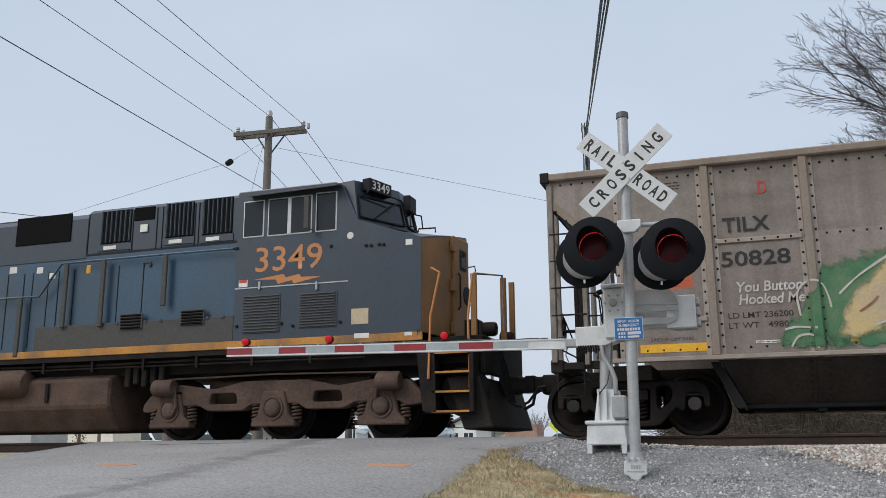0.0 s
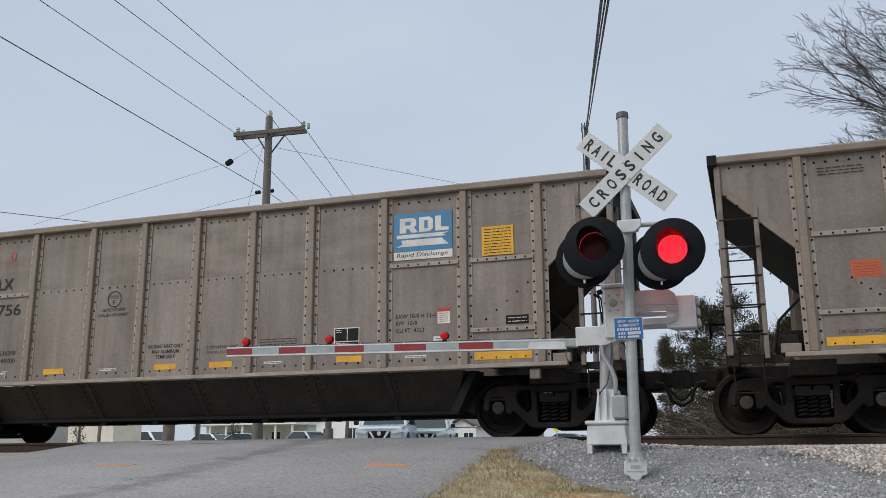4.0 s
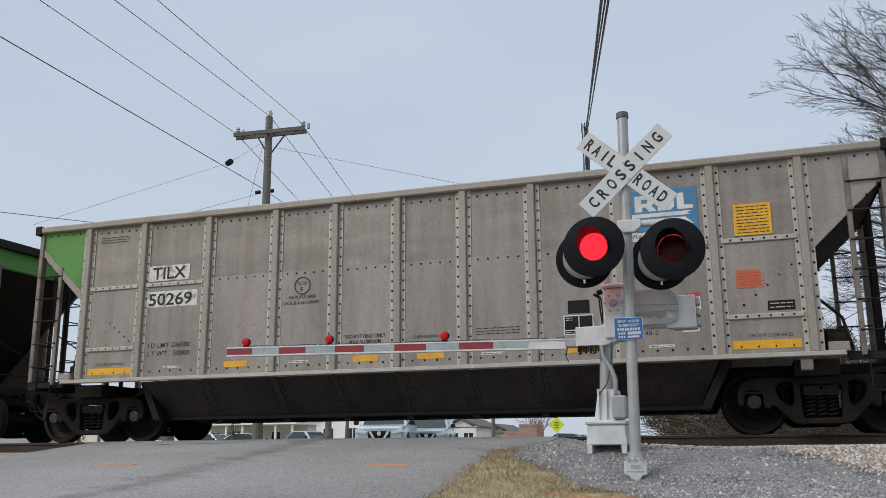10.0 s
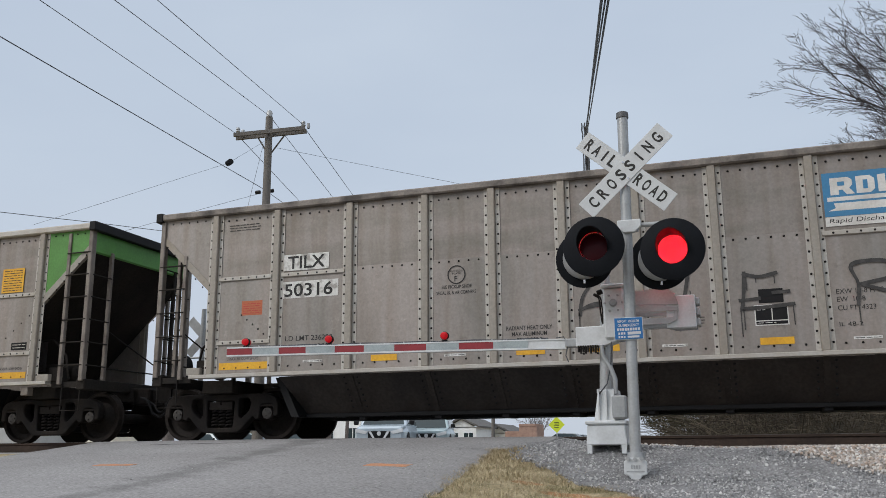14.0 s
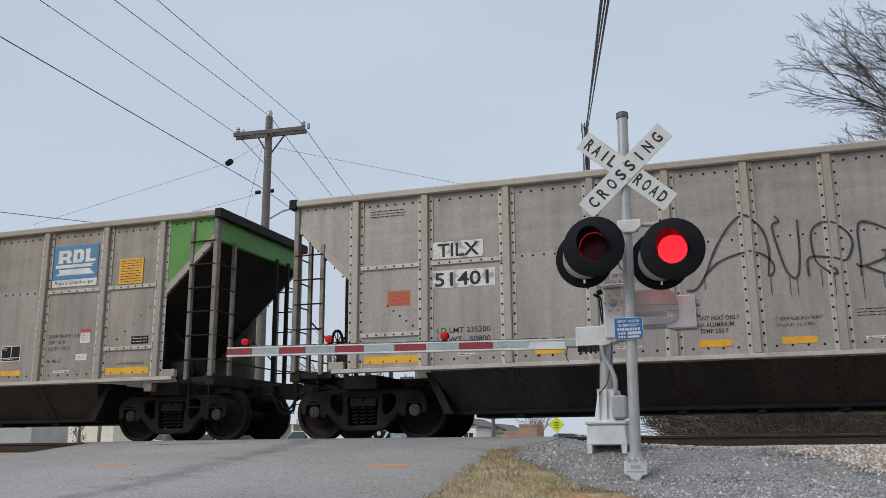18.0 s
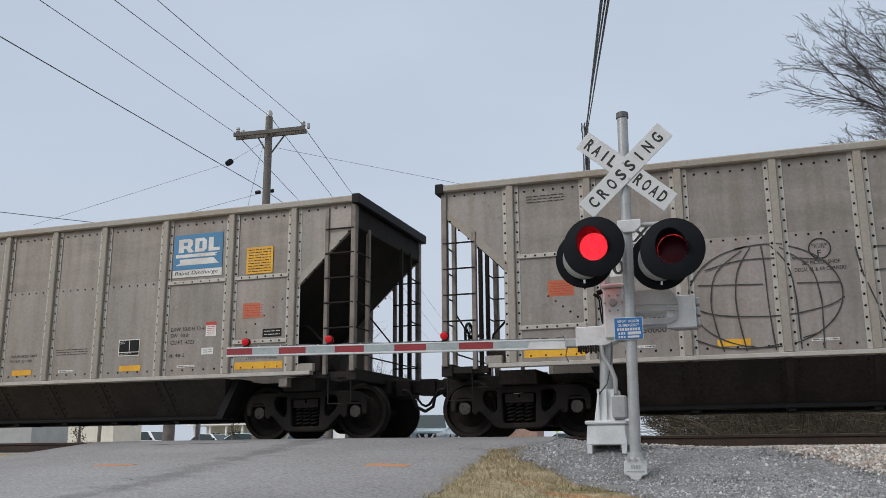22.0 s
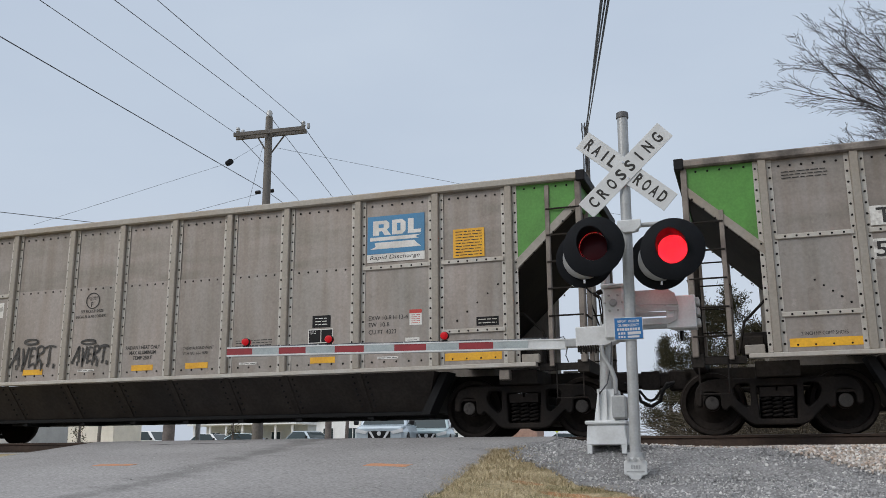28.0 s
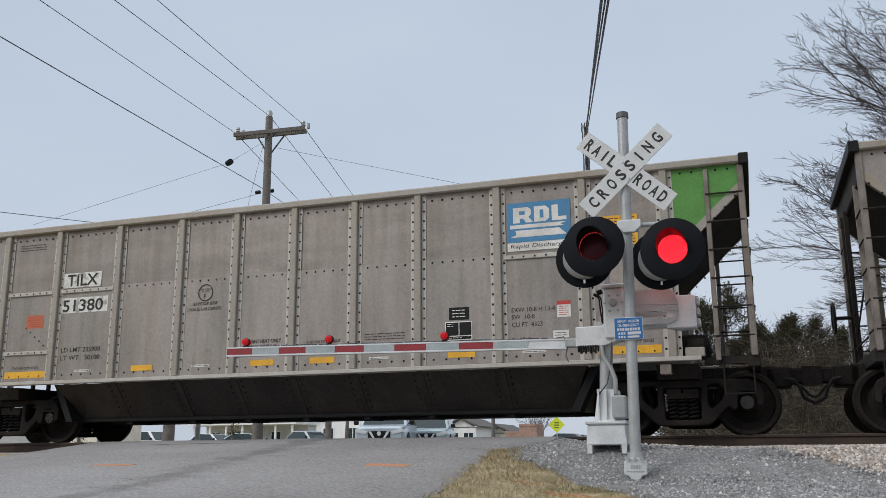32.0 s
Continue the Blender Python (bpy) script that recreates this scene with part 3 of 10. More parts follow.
def wheelset_mesh(r, half=0.755, name="wheelset"):
    f = Form()
    for s in (-1, 1):
        m = pose(0, 0, 0) if s < 0 else pose(0, 0, 0, 0, 0, 180)
        y0 = -half
        f.slot = 0
        f.lathe([(0.0, y0 - 0.06), (0.11, y0 - 0.06), (0.13, y0 - 0.03), (0.15, y0 - 0.01), (r * 0.62, y0 + 0.05), (r * 0.82, y0 + 0.02), (r * 0.86, y0 - 0.055), (r * 0.985, y0 - 0.06)], 36, m)
        f.slot = 1
        f.lathe([(r * 0.985, y0 - 0.06), (r, y0 - 0.05), (r + 0.004, y0 + 0.035), (r + 0.026, y0 + 0.05), (r + 0.027, y0 + 0.07)], 36, m)
        f.slot = 0
        f.lathe([(r + 0.027, y0 + 0.07), (r + 0.01, y0 + 0.085), (r * 0.8, y0 + 0.085), (r * 0.6, y0 + 0.10), (0.13, y0 + 0.12), (0.10, y0 + 0.13), (0.09, 0)], 36, m)
        # roller bearing and its end cap with three bolts
        f.lathe([(0.09, y0 - 0.05), (0.105, y0 - 0.10), (0.118, y0 - 0.11), (0.118, y0 - 0.27), (0.10, y0 - 0.285)], 24, m)
        f.slot = 2
        f.lathe([(0.10, y0 - 0.285), (0.098, y0 - 0.30), (0.094, y0 - 0.318), (0.04, y0 - 0.322), (0, y0 - 0.322)], 24, m)
        for k in range(3):
            a = k * 2 * math.pi / 3 + 0.4
            f.tube([m @ Vector((0.055 * math.cos(a), y0 - 0.31, 0.055 * math.sin(a))), m @ Vector((0.055 * math.cos(a), y0 - 0.338, 0.055 * math.sin(a)))], 0.017, 6)
    return f.mesh(name, [M["wheel"], M["wheel"], M["bearing_cap"]])


def plate_mesh(name, rings, y0, y1, material, bevel=0.012):
    """A flat casting in the xz plane: the first ring is its outline, the others are openings through it."""
    cu = bpy.data.curves.new(name, "CURVE")
    cu.dimensions, cu.fill_mode = "2D", "BOTH"
    cu.extrude, cu.bevel_depth, cu.bevel_resolution = abs(y1 - y0) / 2 - bevel, bevel, 1
    cu.offset = -bevel
    for ring in rings:
        sp = cu.splines.new("POLY")
        sp.points.add(len(ring) - 1)
        for p, (x, z) in zip(sp.points, ring):
            p.co = (x, z, 0, 1)
        sp.use_cyclic_u = True
    ob = bpy.data.objects.new(name, cu)
    scene.collection.objects.link(ob)
    me = bpy.data.meshes.new_from_object(ob.evaluated_get(bpy.context.evaluated_depsgraph_get()))
    bpy.data.objects.remove(ob)
    me.transform(pose(0, (y0 + y1) / 2, 0, 90))
    me.materials.clear()
    me.materials.append(material)
    me.name = name
    return me


def rounded(pts, r=0.03, n=3):
    """An outline with its corners rounded."""
    out = []
    for i, p in enumerate(pts):
        a, b, c = Vector(pts[i - 1]), Vector(p), Vector(pts[(i + 1) % len(pts)])
        u, w = (a - b), (c - b)
        k = min(r, u.length * 0.45, w.length * 0.45)
        u, w = b + u.normalized() * k, b + w.normalized() * k
        for j in range(n + 1):
            t = j / n
            q = u * (1 - t) ** 2 + b * (2 * t * (1 - t)) + w * t ** 2
            out.append((q.x, q.y))
    return out


def sideframe_mesh():
    half = [(0.55, 0.80), (0.93, 0.79), (1.07, 0.73), (1.13, 0.62), (1.13, 0.41), (1.04, 0.39), (1.03, 0.57), (0.98, 0.61), (0.82, 0.61), (0.78, 0.57), (0.77, 0.37), (0.69, 0.34), (0.65, 0.41), (0.41, 0.17), (0.33, 0.13)]
    outline = half + [(-x, z) for x, z in reversed(half)]
    window = [(-0.25, 0.22), (0.25, 0.22), (0.275, 0.68), (-0.275, 0.68)]
    tri = [(0.36, 0.43), (0.41, 0.37), (0.56, 0.50), (0.60, 0.62), (0.56, 0.72), (0.36, 0.72)]
    rings = [rounded(outline, 0.05), rounded(window, 0.03), rounded(tri, 0.05), rounded([(-x, z) for x, z in reversed(tri)], 0.05)]
    return plate_mesh("sideframe", rings, -1.11, -0.93, M["underbody"], 0.02)


def spring_mesh():
    f = Form()
    pts = [(0.060 * math.cos(t), 0.060 * math.sin(t), 0.225 + 0.29 * t / (2 * math.pi * 5)) for t in [k * 2 * math.pi / 9 for k in range(46)]]
    f.tube(pts, 0.018, 6)
    return f.mesh("spring", M["underbody"])


def truck(parent, x):
    f = Form()
    f.prism([(-0.23, 0.53), (0.23, 0.53), (0.23, 0.665), (0.015, 0.665), (0.015, 0.61), (-0.015, 0.61), (-0.015, 0.665), (-0.23, 0.665)], -1.10, 1.10)
    t = part("truck", f, M["underbody"], parent, "dark cast steel four-wheel truck", pose(x, 0, 0))
    if "sf" not in _made:
        _made["sf"], _made["sp"], _made["ws"] = sideframe_mesh(), spring_mesh(), wheelset_mesh(0.457)
        g = Form()
        g.cbox(-0.05, 0.05, -0.9, 0.9, 0.30, 0.42, 0.01)
        _made["brake_beam"] = g.mesh("brake_beam", M["underbody"])
        # added plain black box that keeps the gaps between the springs dark
        g = Form()
        g.cbox(-0.24, 0.24, -0.90, 0.90, 0.20, 0.53, 0.02)
        _made["spring_nest"] = g.mesh("spring_nest", M["black"])
        g = Form()
        g.lathe([(0.0, -0.09), (0.2, -0.09), (0.2, 0.06), (0.0, 0.06)], 20, pose(0, 0, 0.75, 90))
        _made["centre_bowl"] = g.mesh("centre_bowl", M["underbody"])
        g = Form()
        g.prism(rounded([(-0.17, 0.60), (0.17, 0.60), (0.15, 0.50), (0.11, 0.57), (-0.11, 0.57), (-0.15, 0.50)], 0.015), -1.10, -0.95)
        _made["ba"] = g.mesh("bearing_adapter", M["underbody"])
    for name in ("centre_bowl", "spring_nest", "brake_beam"):
        for q in ((-1, 1) if name == "brake_beam" else (1,)):
            part(name, _made[name], None, t, "", pose(q * 0.42 if name == "brake_beam" else 0, 0, 0))
    for turn in (pose(0, 0, 0), FAR):
        part("sideframe", _made["sf"], None, t, "", turn)
        for k in (-0.9, 0.9):
            part("bearing_adapter", _made["ba"], None, t, "", turn @ pose(k, 0, 0))
        for k in (-1, 0, 1):
            part("spring", _made["sp"], None, t, "", turn @ pose(k * 0.145, -1.02, 0))
    out = []
    for k in (-0.9, 0.9):
        out.append(part("wheelset", _made["ws"], None, t, "dark steel wheelset with roller bearings", pose(k, 0, 0.457)))
    return t, out


def hopper_base():
    """The parts that all hopper cars share: frame, tub, ends, trucks, couplers. The thing's place is the car's middle at rail level."""
    car = thing("hopper_car", "", "hopper car")
    # slope sheets of the inner hopper, under the ends, far darker than the side panels
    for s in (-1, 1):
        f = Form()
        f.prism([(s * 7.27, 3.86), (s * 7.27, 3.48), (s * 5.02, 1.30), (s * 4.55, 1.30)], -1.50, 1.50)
        part("slope_sheet", f, M["dark_steel"], car, "dark slope sheet")
    # near-black tub; its lip and end pieces are darker still
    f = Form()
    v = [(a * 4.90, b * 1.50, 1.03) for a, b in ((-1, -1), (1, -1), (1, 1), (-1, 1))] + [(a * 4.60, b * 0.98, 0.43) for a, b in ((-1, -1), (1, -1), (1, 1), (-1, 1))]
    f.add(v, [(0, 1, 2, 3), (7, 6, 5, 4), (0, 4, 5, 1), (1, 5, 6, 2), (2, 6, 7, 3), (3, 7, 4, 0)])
    part("tub", f, M["tub"], car, "dark steel lower hopper")
    for turn in (pose(0, 0, 0), FAR):
        f = Form()
        f.cbox(-4.62, 4.62, -1.0, -0.90, 0.365, 0.432, 0.008)
        part("tub_lip", f, M["black"], car, "black steel lip along the foot of the hopper", turn)
        for s in (-1, 1):
            f = Form()
            f.prism([(s * 4.93, 1.03), (s * 5.06, 1.03), (s * 4.74, 0.37), (s * 4.60, 0.37)], -1.30, -0.88)
            part("tub_end", f, M["black"], car, "", turn)
    f = Form()
    f.prism([(-1.50, 1.035), (-1.52, 1.035), (-1.0, 0.435), (-0.97, 0.435)], -0.045, 0.045, "x")
    rib = f.mesh("rib", M["tub"])
    for turn in (pose(0, 0, 0), FAR):
        for x in POSTS[2:9]:
            part("rib", rib, None, car, "", turn @ pose(x, 0, 0))
    f = Form()
    for x in POSTS[2:9]:
        for s in (-0.12, 0.12):
            for z in (0.98, 0.89, 0.80, 0.71, 0.62, 0.53):
                yy = -1.50 + (1.03 - z) * 0.867
                f.cbox(x + s - 0.016, x + s + 0.016, yy - 0.016, yy + 0.01, z - 0.016, z + 0.016, 0.006)
    tagged(part("riveting", f, M["black"], car), kind="stuff")
    f = Form()
    f.box(-4.5, 4.5, -0.35, 0.35, 0.34, 0.42)
    part("discharge_door", f, M["black"], car)
    for x in POSTS[2:9]:
        f = Form()
        f.cbox(x - 0.06, x + 0.06, -0.97, -0.36, 0.31, 0.40, 0.01)
        part("door_hinge", f, M["black"], car)
    # centre sill, end sills, platforms
    f = Form()
    f.cbox(-7.55, 7.55, -0.24, 0.24, 0.76, 1.03, 0.01)
    for s in (-1, 1):
        f.cbox(*sorted((s * 5.9, s * 6.5)), -1.3, 1.3, 0.80, 1.02, 0.01)
    part("centre_sill", f, M["dark_steel"], car, "dark steel centre sill")
    for s in (-1, 1):
        f = Form()
        f.cbox(*sorted((s * 7.18, s * 7.36)), -1.55, 1.55, 0.93, 1.12, 0.01)
        f.box(*sorted((s * 6.6, s * 7.2)), -1.52, -1.40, 0.98, 1.08)
        f.box(*sorted((s * 6.6, s * 7.2)), 1.40, 1.52, 0.98, 1.08)
        part("end_sill", f, M["dark_steel"], car, "dark steel end sill")
    for s in (-1, 1):
        f = Form()
        f.cbox(*sorted((s * 7.42, s * 7.80)), -0.24, 0.24, 0.70, 1.02, 0.03)
        f.cbox(*sorted((s * 7.74, s * 8.075)), -0.13, 0.13, 0.76, 1.0, 0.03)
        f.prism([(s * 7.95, 0.05), (s * 8.12, 0.16), (s * 8.16, 0.10), (s * 8.09, -0.02), (s * 8.10, -0.14), (s * 7.95, -0.16)], 0.74, 1.02, "z")
        part("coupler", f, M["underbody"], car, "dark knuckle coupler")
        f = Form()
        f.tube([(s * 7.70, -0.36, 0.82), (s * 7.82, -0.36, 0.80), (s * 7.90, -0.34, 0.68), (s * 7.94, -0.3, 0.54), (s * 8.09, -0.28, 0.46)], 0.028, 8)
        f.tube([(s * 7.74, -0.25, 0.80), (s * 7.93, -0.26, 0.70), (s * 8.02, -0.26, 0.58), (s * 8.09, -0.25, 0.55)], 0.022, 6)
        part("air_hose", f, M["black"], car, "black rubber air hose")
        # end post rows seen against the sky, cross bars and end ladders
        for y in (-1.535, 1.535):
            f = Form()
            f.cbox(s * 7.29 - 0.045, s * 7.29 + 0.045, y - 0.06, y + 0.06, 1.08, CHORD, 0.01)
            part("corner_post", f, M["ladder"], car, "grey corner post")
            f = Form()
            top = 3.86 if s > 0 else 3.22
            f.cbox(s * 6.80 - 0.035, s * 6.80 + 0.035, y - 0.05, y + 0.03, 1.03, top, 0.008)
            part("ladder_rail", f, M["ladder"], car)
            for z in ([1.37 + 0.42 * k for k in range(6)] if s > 0 else [1.37 + 0.42 * k for k in range(5)]):
                f = Form()
                f.tube([(s * 6.78, y - 0.055, z), (s * 7.31, y - 0.055, z)], 0.0135, 6)
                part("rung", f, M["dark_steel"], car)
            f = Form()
            f.tube([(s * 6.86, y, 1.05), (s * 6.86, y, 0.56), (s * 7.26, y, 0.56), (s * 7.26, y, 1.05)], 0.012, 6)
            part("stirrup_step", f, M["dark_steel"], car)
        # nearest end post grey, the ones behind it near black
        for y in (-1.0, 0.55, 1.0):
            f = Form()
            f.cbox(s * 7.31 - 0.035, s * 7.31 + 0.035, y - 0.035, y + 0.035, 1.08, 3.55, 0.006)
            part("end_post", f, M["dark_steel"] if y > -0.9 else M["ladder"], car)
        for z in [1.37 + 0.42 * k for k in range(5)]:
            for y in (-1.26, 1.26):
                f = Form()
                f.tube([(s * 7.34, y - 0.26, z), (s * 7.34, y + 0.26, z)], 0.0135, 6)
                part("rung", f, M["dark_steel"], car)
        f = Form()
        f.tube([(s * 7.33, -1.0, 2.05), (s * 7.33, 0.55, 1.5)], 0.014, 6)
        f.tube([(s * 7.33, -1.0, 1.35), (s * 7.33, 1.0, 1.35)], 0.014, 6)
        part("cross_bar", f, M["dark_steel"], car)
        # gear under the slope: air reservoir, brake cylinder
        f = Form()
        f.lathe([(0, -0.42), (0.14, -0.42), (0.19, -0.37), (0.19, 0.37), (0.14, 0.42), (0, 0.42)], 20, pose(s * 6.25, -0.85, 1.30, 0, 0, 90))
        part("air_reservoir", f, M["dark_steel"], car, "dark cylindrical air reservoir")
        f = Form()
        f.lathe([(0, -0.3), (0.15, -0.3), (0.15, 0.3), (0, 0.3)], 16, pose(s * 5.9, -1.15, 1.62, 90))
        f.tube([(s * 6.7, -1.2, 1.15), (s * 6.6, -1.2, 1.6), (s * 6.3, -1.2, 1.9), (s * 6.0, -1.2, 1.9)], 0.022, 6)
        f.cbox(*sorted((s * 6.35, s * 6.62)), -1.35, -1.1, 1.1, 1.38, 0.02)
        part("brake_gear", f, M["dark_steel"], car)
    f = Form()
    f.lathe([(0.22, -0.02), (0.26, -0.02), (0.26, 0.02), (0.22, 0.02), (0.22, -0.02)], 24, pose(-7.62, 0.8, 1.85, 0, 0, 90))
    for k in range(4):
        a = k * math.pi / 4
        f.tube([(-7.62, 0.8 + 0.24 * math.cos(a), 1.85 + 0.24 * math.sin(a)), (-7.62, 0.8 - 0.24 * math.cos(a), 1.85 - 0.24 * math.sin(a))], 0.012, 6)
    f.tube([(-7.34, 0.8, 1.85), (-7.64, 0.8, 1.85)], 0.03, 8)
    part("brake_wheel", f, M["black"], car, "black hand brake wheel")
    # white edge sill, top chord, roof beams
    for turn in (pose(0, 0, 0), FAR):
        f = Form()
        f.cbox(5.98, 6.14, -1.60, -1.45, 0.85, 1.0, 0.01)
        part("bracket", f, M["ladder"], car, "", turn)
    return car


def shade_of(kind, what):
    return M[what + {"brown": "_brown", "pale": "_pale"}.get(kind, "")]


def hopper_skin(car, kind, green_front, green_rear, pale_chord):
    for side, turn in ((0, pose(0, 0, 0)), (1, FAR)):
        for i in range(10):
            part("panel", shared(("panel", i), shade_of(kind, "alu")), None, car, "", turn)
        for x in POSTS:
            part("post", shared("post", shade_of(kind, "alu_post")), None, car, "", turn @ pose(x, 0, 0))
            part("flange", shared("flange", shade_of(kind, "alu_flange")), None, car, "", turn @ pose(x, 0, 0))
            ob = part("riveting", shared("post_rivets", M["rivet"]), None, car, "", turn @ pose(x, 0, 0))
            tagged(ob, kind="stuff")
        for i in (0, 1, 8, 9):
            part("stiffener", shared(("rail", i), shade_of(kind, "alu_flange")), None, car, "", turn)
            if i in (0, 9):
                part("stiffener", shared(("low_rail", i), shade_of(kind, "alu_flange")), None, car, "", turn)
        tagged(part("riveting", shared("rivets", M["rivet"]), None, car, "", turn), kind="stuff")
        for s in (-1, 1):
            front = s < 0 if side == 0 else s > 0
            green = green_front if front else green_rear
            part("gusset", shared(("gusset", s), M["green"] if green else shade_of(kind, "alu")), None, car, "bright green end panel" if green else "", turn)
            part("gusset_flange", shared(("gusset_flange", s), shade_of(kind, "alu_post")), None, car, "", turn)
        key = ("sill", kind)
        if key not in SHAPES:
            f = Form()
            f.cbox(-6.57, 6.57, -1.645, -1.50, 1.035, 1.10, 0.008)
            SHAPES[key] = f
            f = Form()
            f.cbox(-7.30, 7.30, -1.645, -1.52, CHORD, TOP, 0.02)
            SHAPES["chord", kind] = f
            f = Form()
            f.cbox(6.35, 6.62, -1.64, -1.54, 1.09, 1.22, 0.01)
            SHAPES["end_plate", kind] = f
            f = Form()
            f.cbox(-6.62, -6.35, -1.64, -1.54, 1.09, 1.22, 0.01)
            SHAPES["end_plate", kind, 1] = f
        part("side_sill", shared(key, shade_of(kind, "alu_flange")), None, car, "", turn)
        part("end_plate", shared(("end_plate", kind), shade_of(kind, "alu_post")), None, car, "", turn)
        part("end_plate", shared(("end_plate", kind, 1), shade_of(kind, "alu_post")), None, car, "", turn)
        part("top_chord", shared(("chord", kind), M["alu_flange"] if pale_chord == 1 else M["sooty_chord"] if pale_chord == 2 else shade_of(kind, "alu_post")), None, car, "", turn)
    for s in (-1, 1):
        if ("endcap", s) not in SHAPES:
            f = Form()
            f.cbox(*sorted((s * 7.28, s * 7.42)), -1.66, 1.66, CHORD - 0.03, TOP + 0.02, 0.012)
            SHAPES["endcap", s] = f
            f = Form()
            f.prism([(s * 7.29, CHORD), (s * 7.315, CHORD), (s * 7.315, 3.50), (s * 7.29, 3.47)], -1.50, 1.50)
            SHAPES["end_sheet", s] = f
        part("end_chord", shared(("endcap", s), M["black"]), None, car, "black end cap")
        g = green_front if s < 0 else green_rear
        part("end_sheet", shared(("end_sheet", s), M["green"] if g else M["dark_steel"]), None, car)


def car_marks(car, number, style, boxed):
    """Stencils and decals on the near side."""
    y = SHEET_Y - 0.003
    if boxed:
        f = Form()
        f.box(-4.83, -3.98, y - 0.002, y, 2.81, 3.09)
        part("number_patch", f, M["worn_white"], car, "worn white patch behind the reporting mark")
        f = Form()
        f.box(-4.84, -3.80, y - 0.002, y, 2.335, 2.62)
        part("number_patch", f, M["worn_white"], car, "worn white patch behind the number")
    write("TILX", -4.75, 2.84 if boxed else 2.87, y - 0.005, 0.22, car, M["ink"], 0.70 if boxed else 0.65, 0.016, name="reporting_mark")
    write(number, -4.80, 2.36, y - 0.005, 0.225, car, M["ink"], 0.90 if boxed else 0.94, 0.016, name="car_number")
    write("LD LMT " + style[0], -4.76, 1.61, y, 0.085, car, M["ink"], 0.87, 0.005)
    write("LT WT   " + style[1], -4.76, 1.465, y, 0.085, car, M["ink"], 0.87, 0.005)
    if number not in ("50756", "50269", "51411", "51389"):
        f = Form()
        f.box(-5.62, -5.22, y - 0.001, y, 2.09, 2.34)
        part("placard", f, M["orange"], car, "orange warning placard")
        bars(car, -5.59, -5.25, 2.11, 2.31, 5, y - 0.003, "redpaint")
    if number in ("50269", "51411", "51389"):
        f = Form()
        f.box(5.22, 5.66, y - 0.001, y, 2.04, 2.30)
        part("placard", f, M["orange"], car, "orange warning placard")
        bars(car, 5.26, 5.62, 2.07, 2.28, 5, y - 0.003, "redpaint")
    # plate circle and its two lines
    f = Form()
    f.lathe([(0.133, y - 0.002), (0.152, y - 0.002)], 28, pose(-1.73, 0, 2.54))
    part("plate_mark", f, M["ink"], car, "round black plate mark")
    write("F", -1.765, 2.43, y, 0.09, car, M["ink"], None, 0.008)
    write("EXCEEDS", -1.83, 2.585, y, 0.03, car, M["ink"], 0.20)
    write("PLATE", -1.80, 2.545, y, 0.03, car, M["ink"], 0.14)
    write("SEE PICKUP SHOE", -1.98, 2.32, y, 0.055, car, M["ink"], 0.50, 0.006)
    write("DECAL BL & AR CORNERS", -2.08, 2.225, y, 0.055, car, M["ink"], 0.67, 0.006)
    if number == "50792":
        f = Form()
        f.box(-0.90, -0.27, y - 0.002, y, 1.455, 1.745)
        part("white_patch", f, M["worn_white"], car, "white repair patch with black print")
        for k, (wd, wide) in enumerate((("RADIANT THAW", 0.57), ("HEAT ONLY", 0.40), ("MAX ALUMINUM", 0.56), ("TEMP 250 F", 0.42))):
            write(wd, -0.585 - wide / 2, 1.68 - 0.068 * k, y - 0.004, 0.05, car, M["ink"], wide, 0.012)
    else:
        for k, (wd, wide) in enumerate((("RADIANT HEAT ONLY", 0.72), ("MAX ALUMINUM", 0.55), ("TEMP 250 F", 0.40))):
            write(wd, -0.57 - wide / 2, 1.60 - 0.092 * k, y, 0.066, car, M["ink"], wide, 0.010)
    write("THERMALBOND PAINT", 0.27, 1.55, y, 0.05, car, M["ink"], 0.62)
    write("W-H NO  62-11880", 0.27, 1.46, y, 0.05, car, M["ink"], 0.50)
    bars(car, 1.32, 2.02, 1.55, 1.68, 3, y - 0.001)
    # yellow strips
    f = Form()
    f.box(-6.02, -5.08, y - 0.002, y, 1.17, 1.29)
    part("yellow_strip", f, M["yellow"], car, "long yellow reflective strip")
    f = Form()
    f.box(5.10, 6.02, y - 0.002, y, 1.17, 1.29)
    part("yellow_strip", f, M["yellow"], car, "long yellow reflective strip")
    for x in (-2.97, -0.56, 0.56, 2.97):
        f = Form()
        f.box(x - 0.225, x + 0.225, y - 0.002, y, 1.22, 1.32)
        part("yellow_strip", f, M["yellow"], car)
    write("2 INCH HF COMP SHOES", -5.86, 1.33, y, 0.05, car, M["ink"], 0.6)
    write("2 INCH HF COMP SHOES", 5.32, 1.33, y, 0.05, car, M["ink"], 0.6)
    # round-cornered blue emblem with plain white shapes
    f = Form()
    f.box(3.75, 4.76, y - 0.002, y, 2.98, 3.62)
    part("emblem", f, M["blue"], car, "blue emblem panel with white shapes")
    f = Form()
    f.box(3.75, 4.76, y - 0.002, y, 2.84, 2.975)
    part("white_strip", f, M["white"], car)
    f = Form()
    yy = y - 0.004
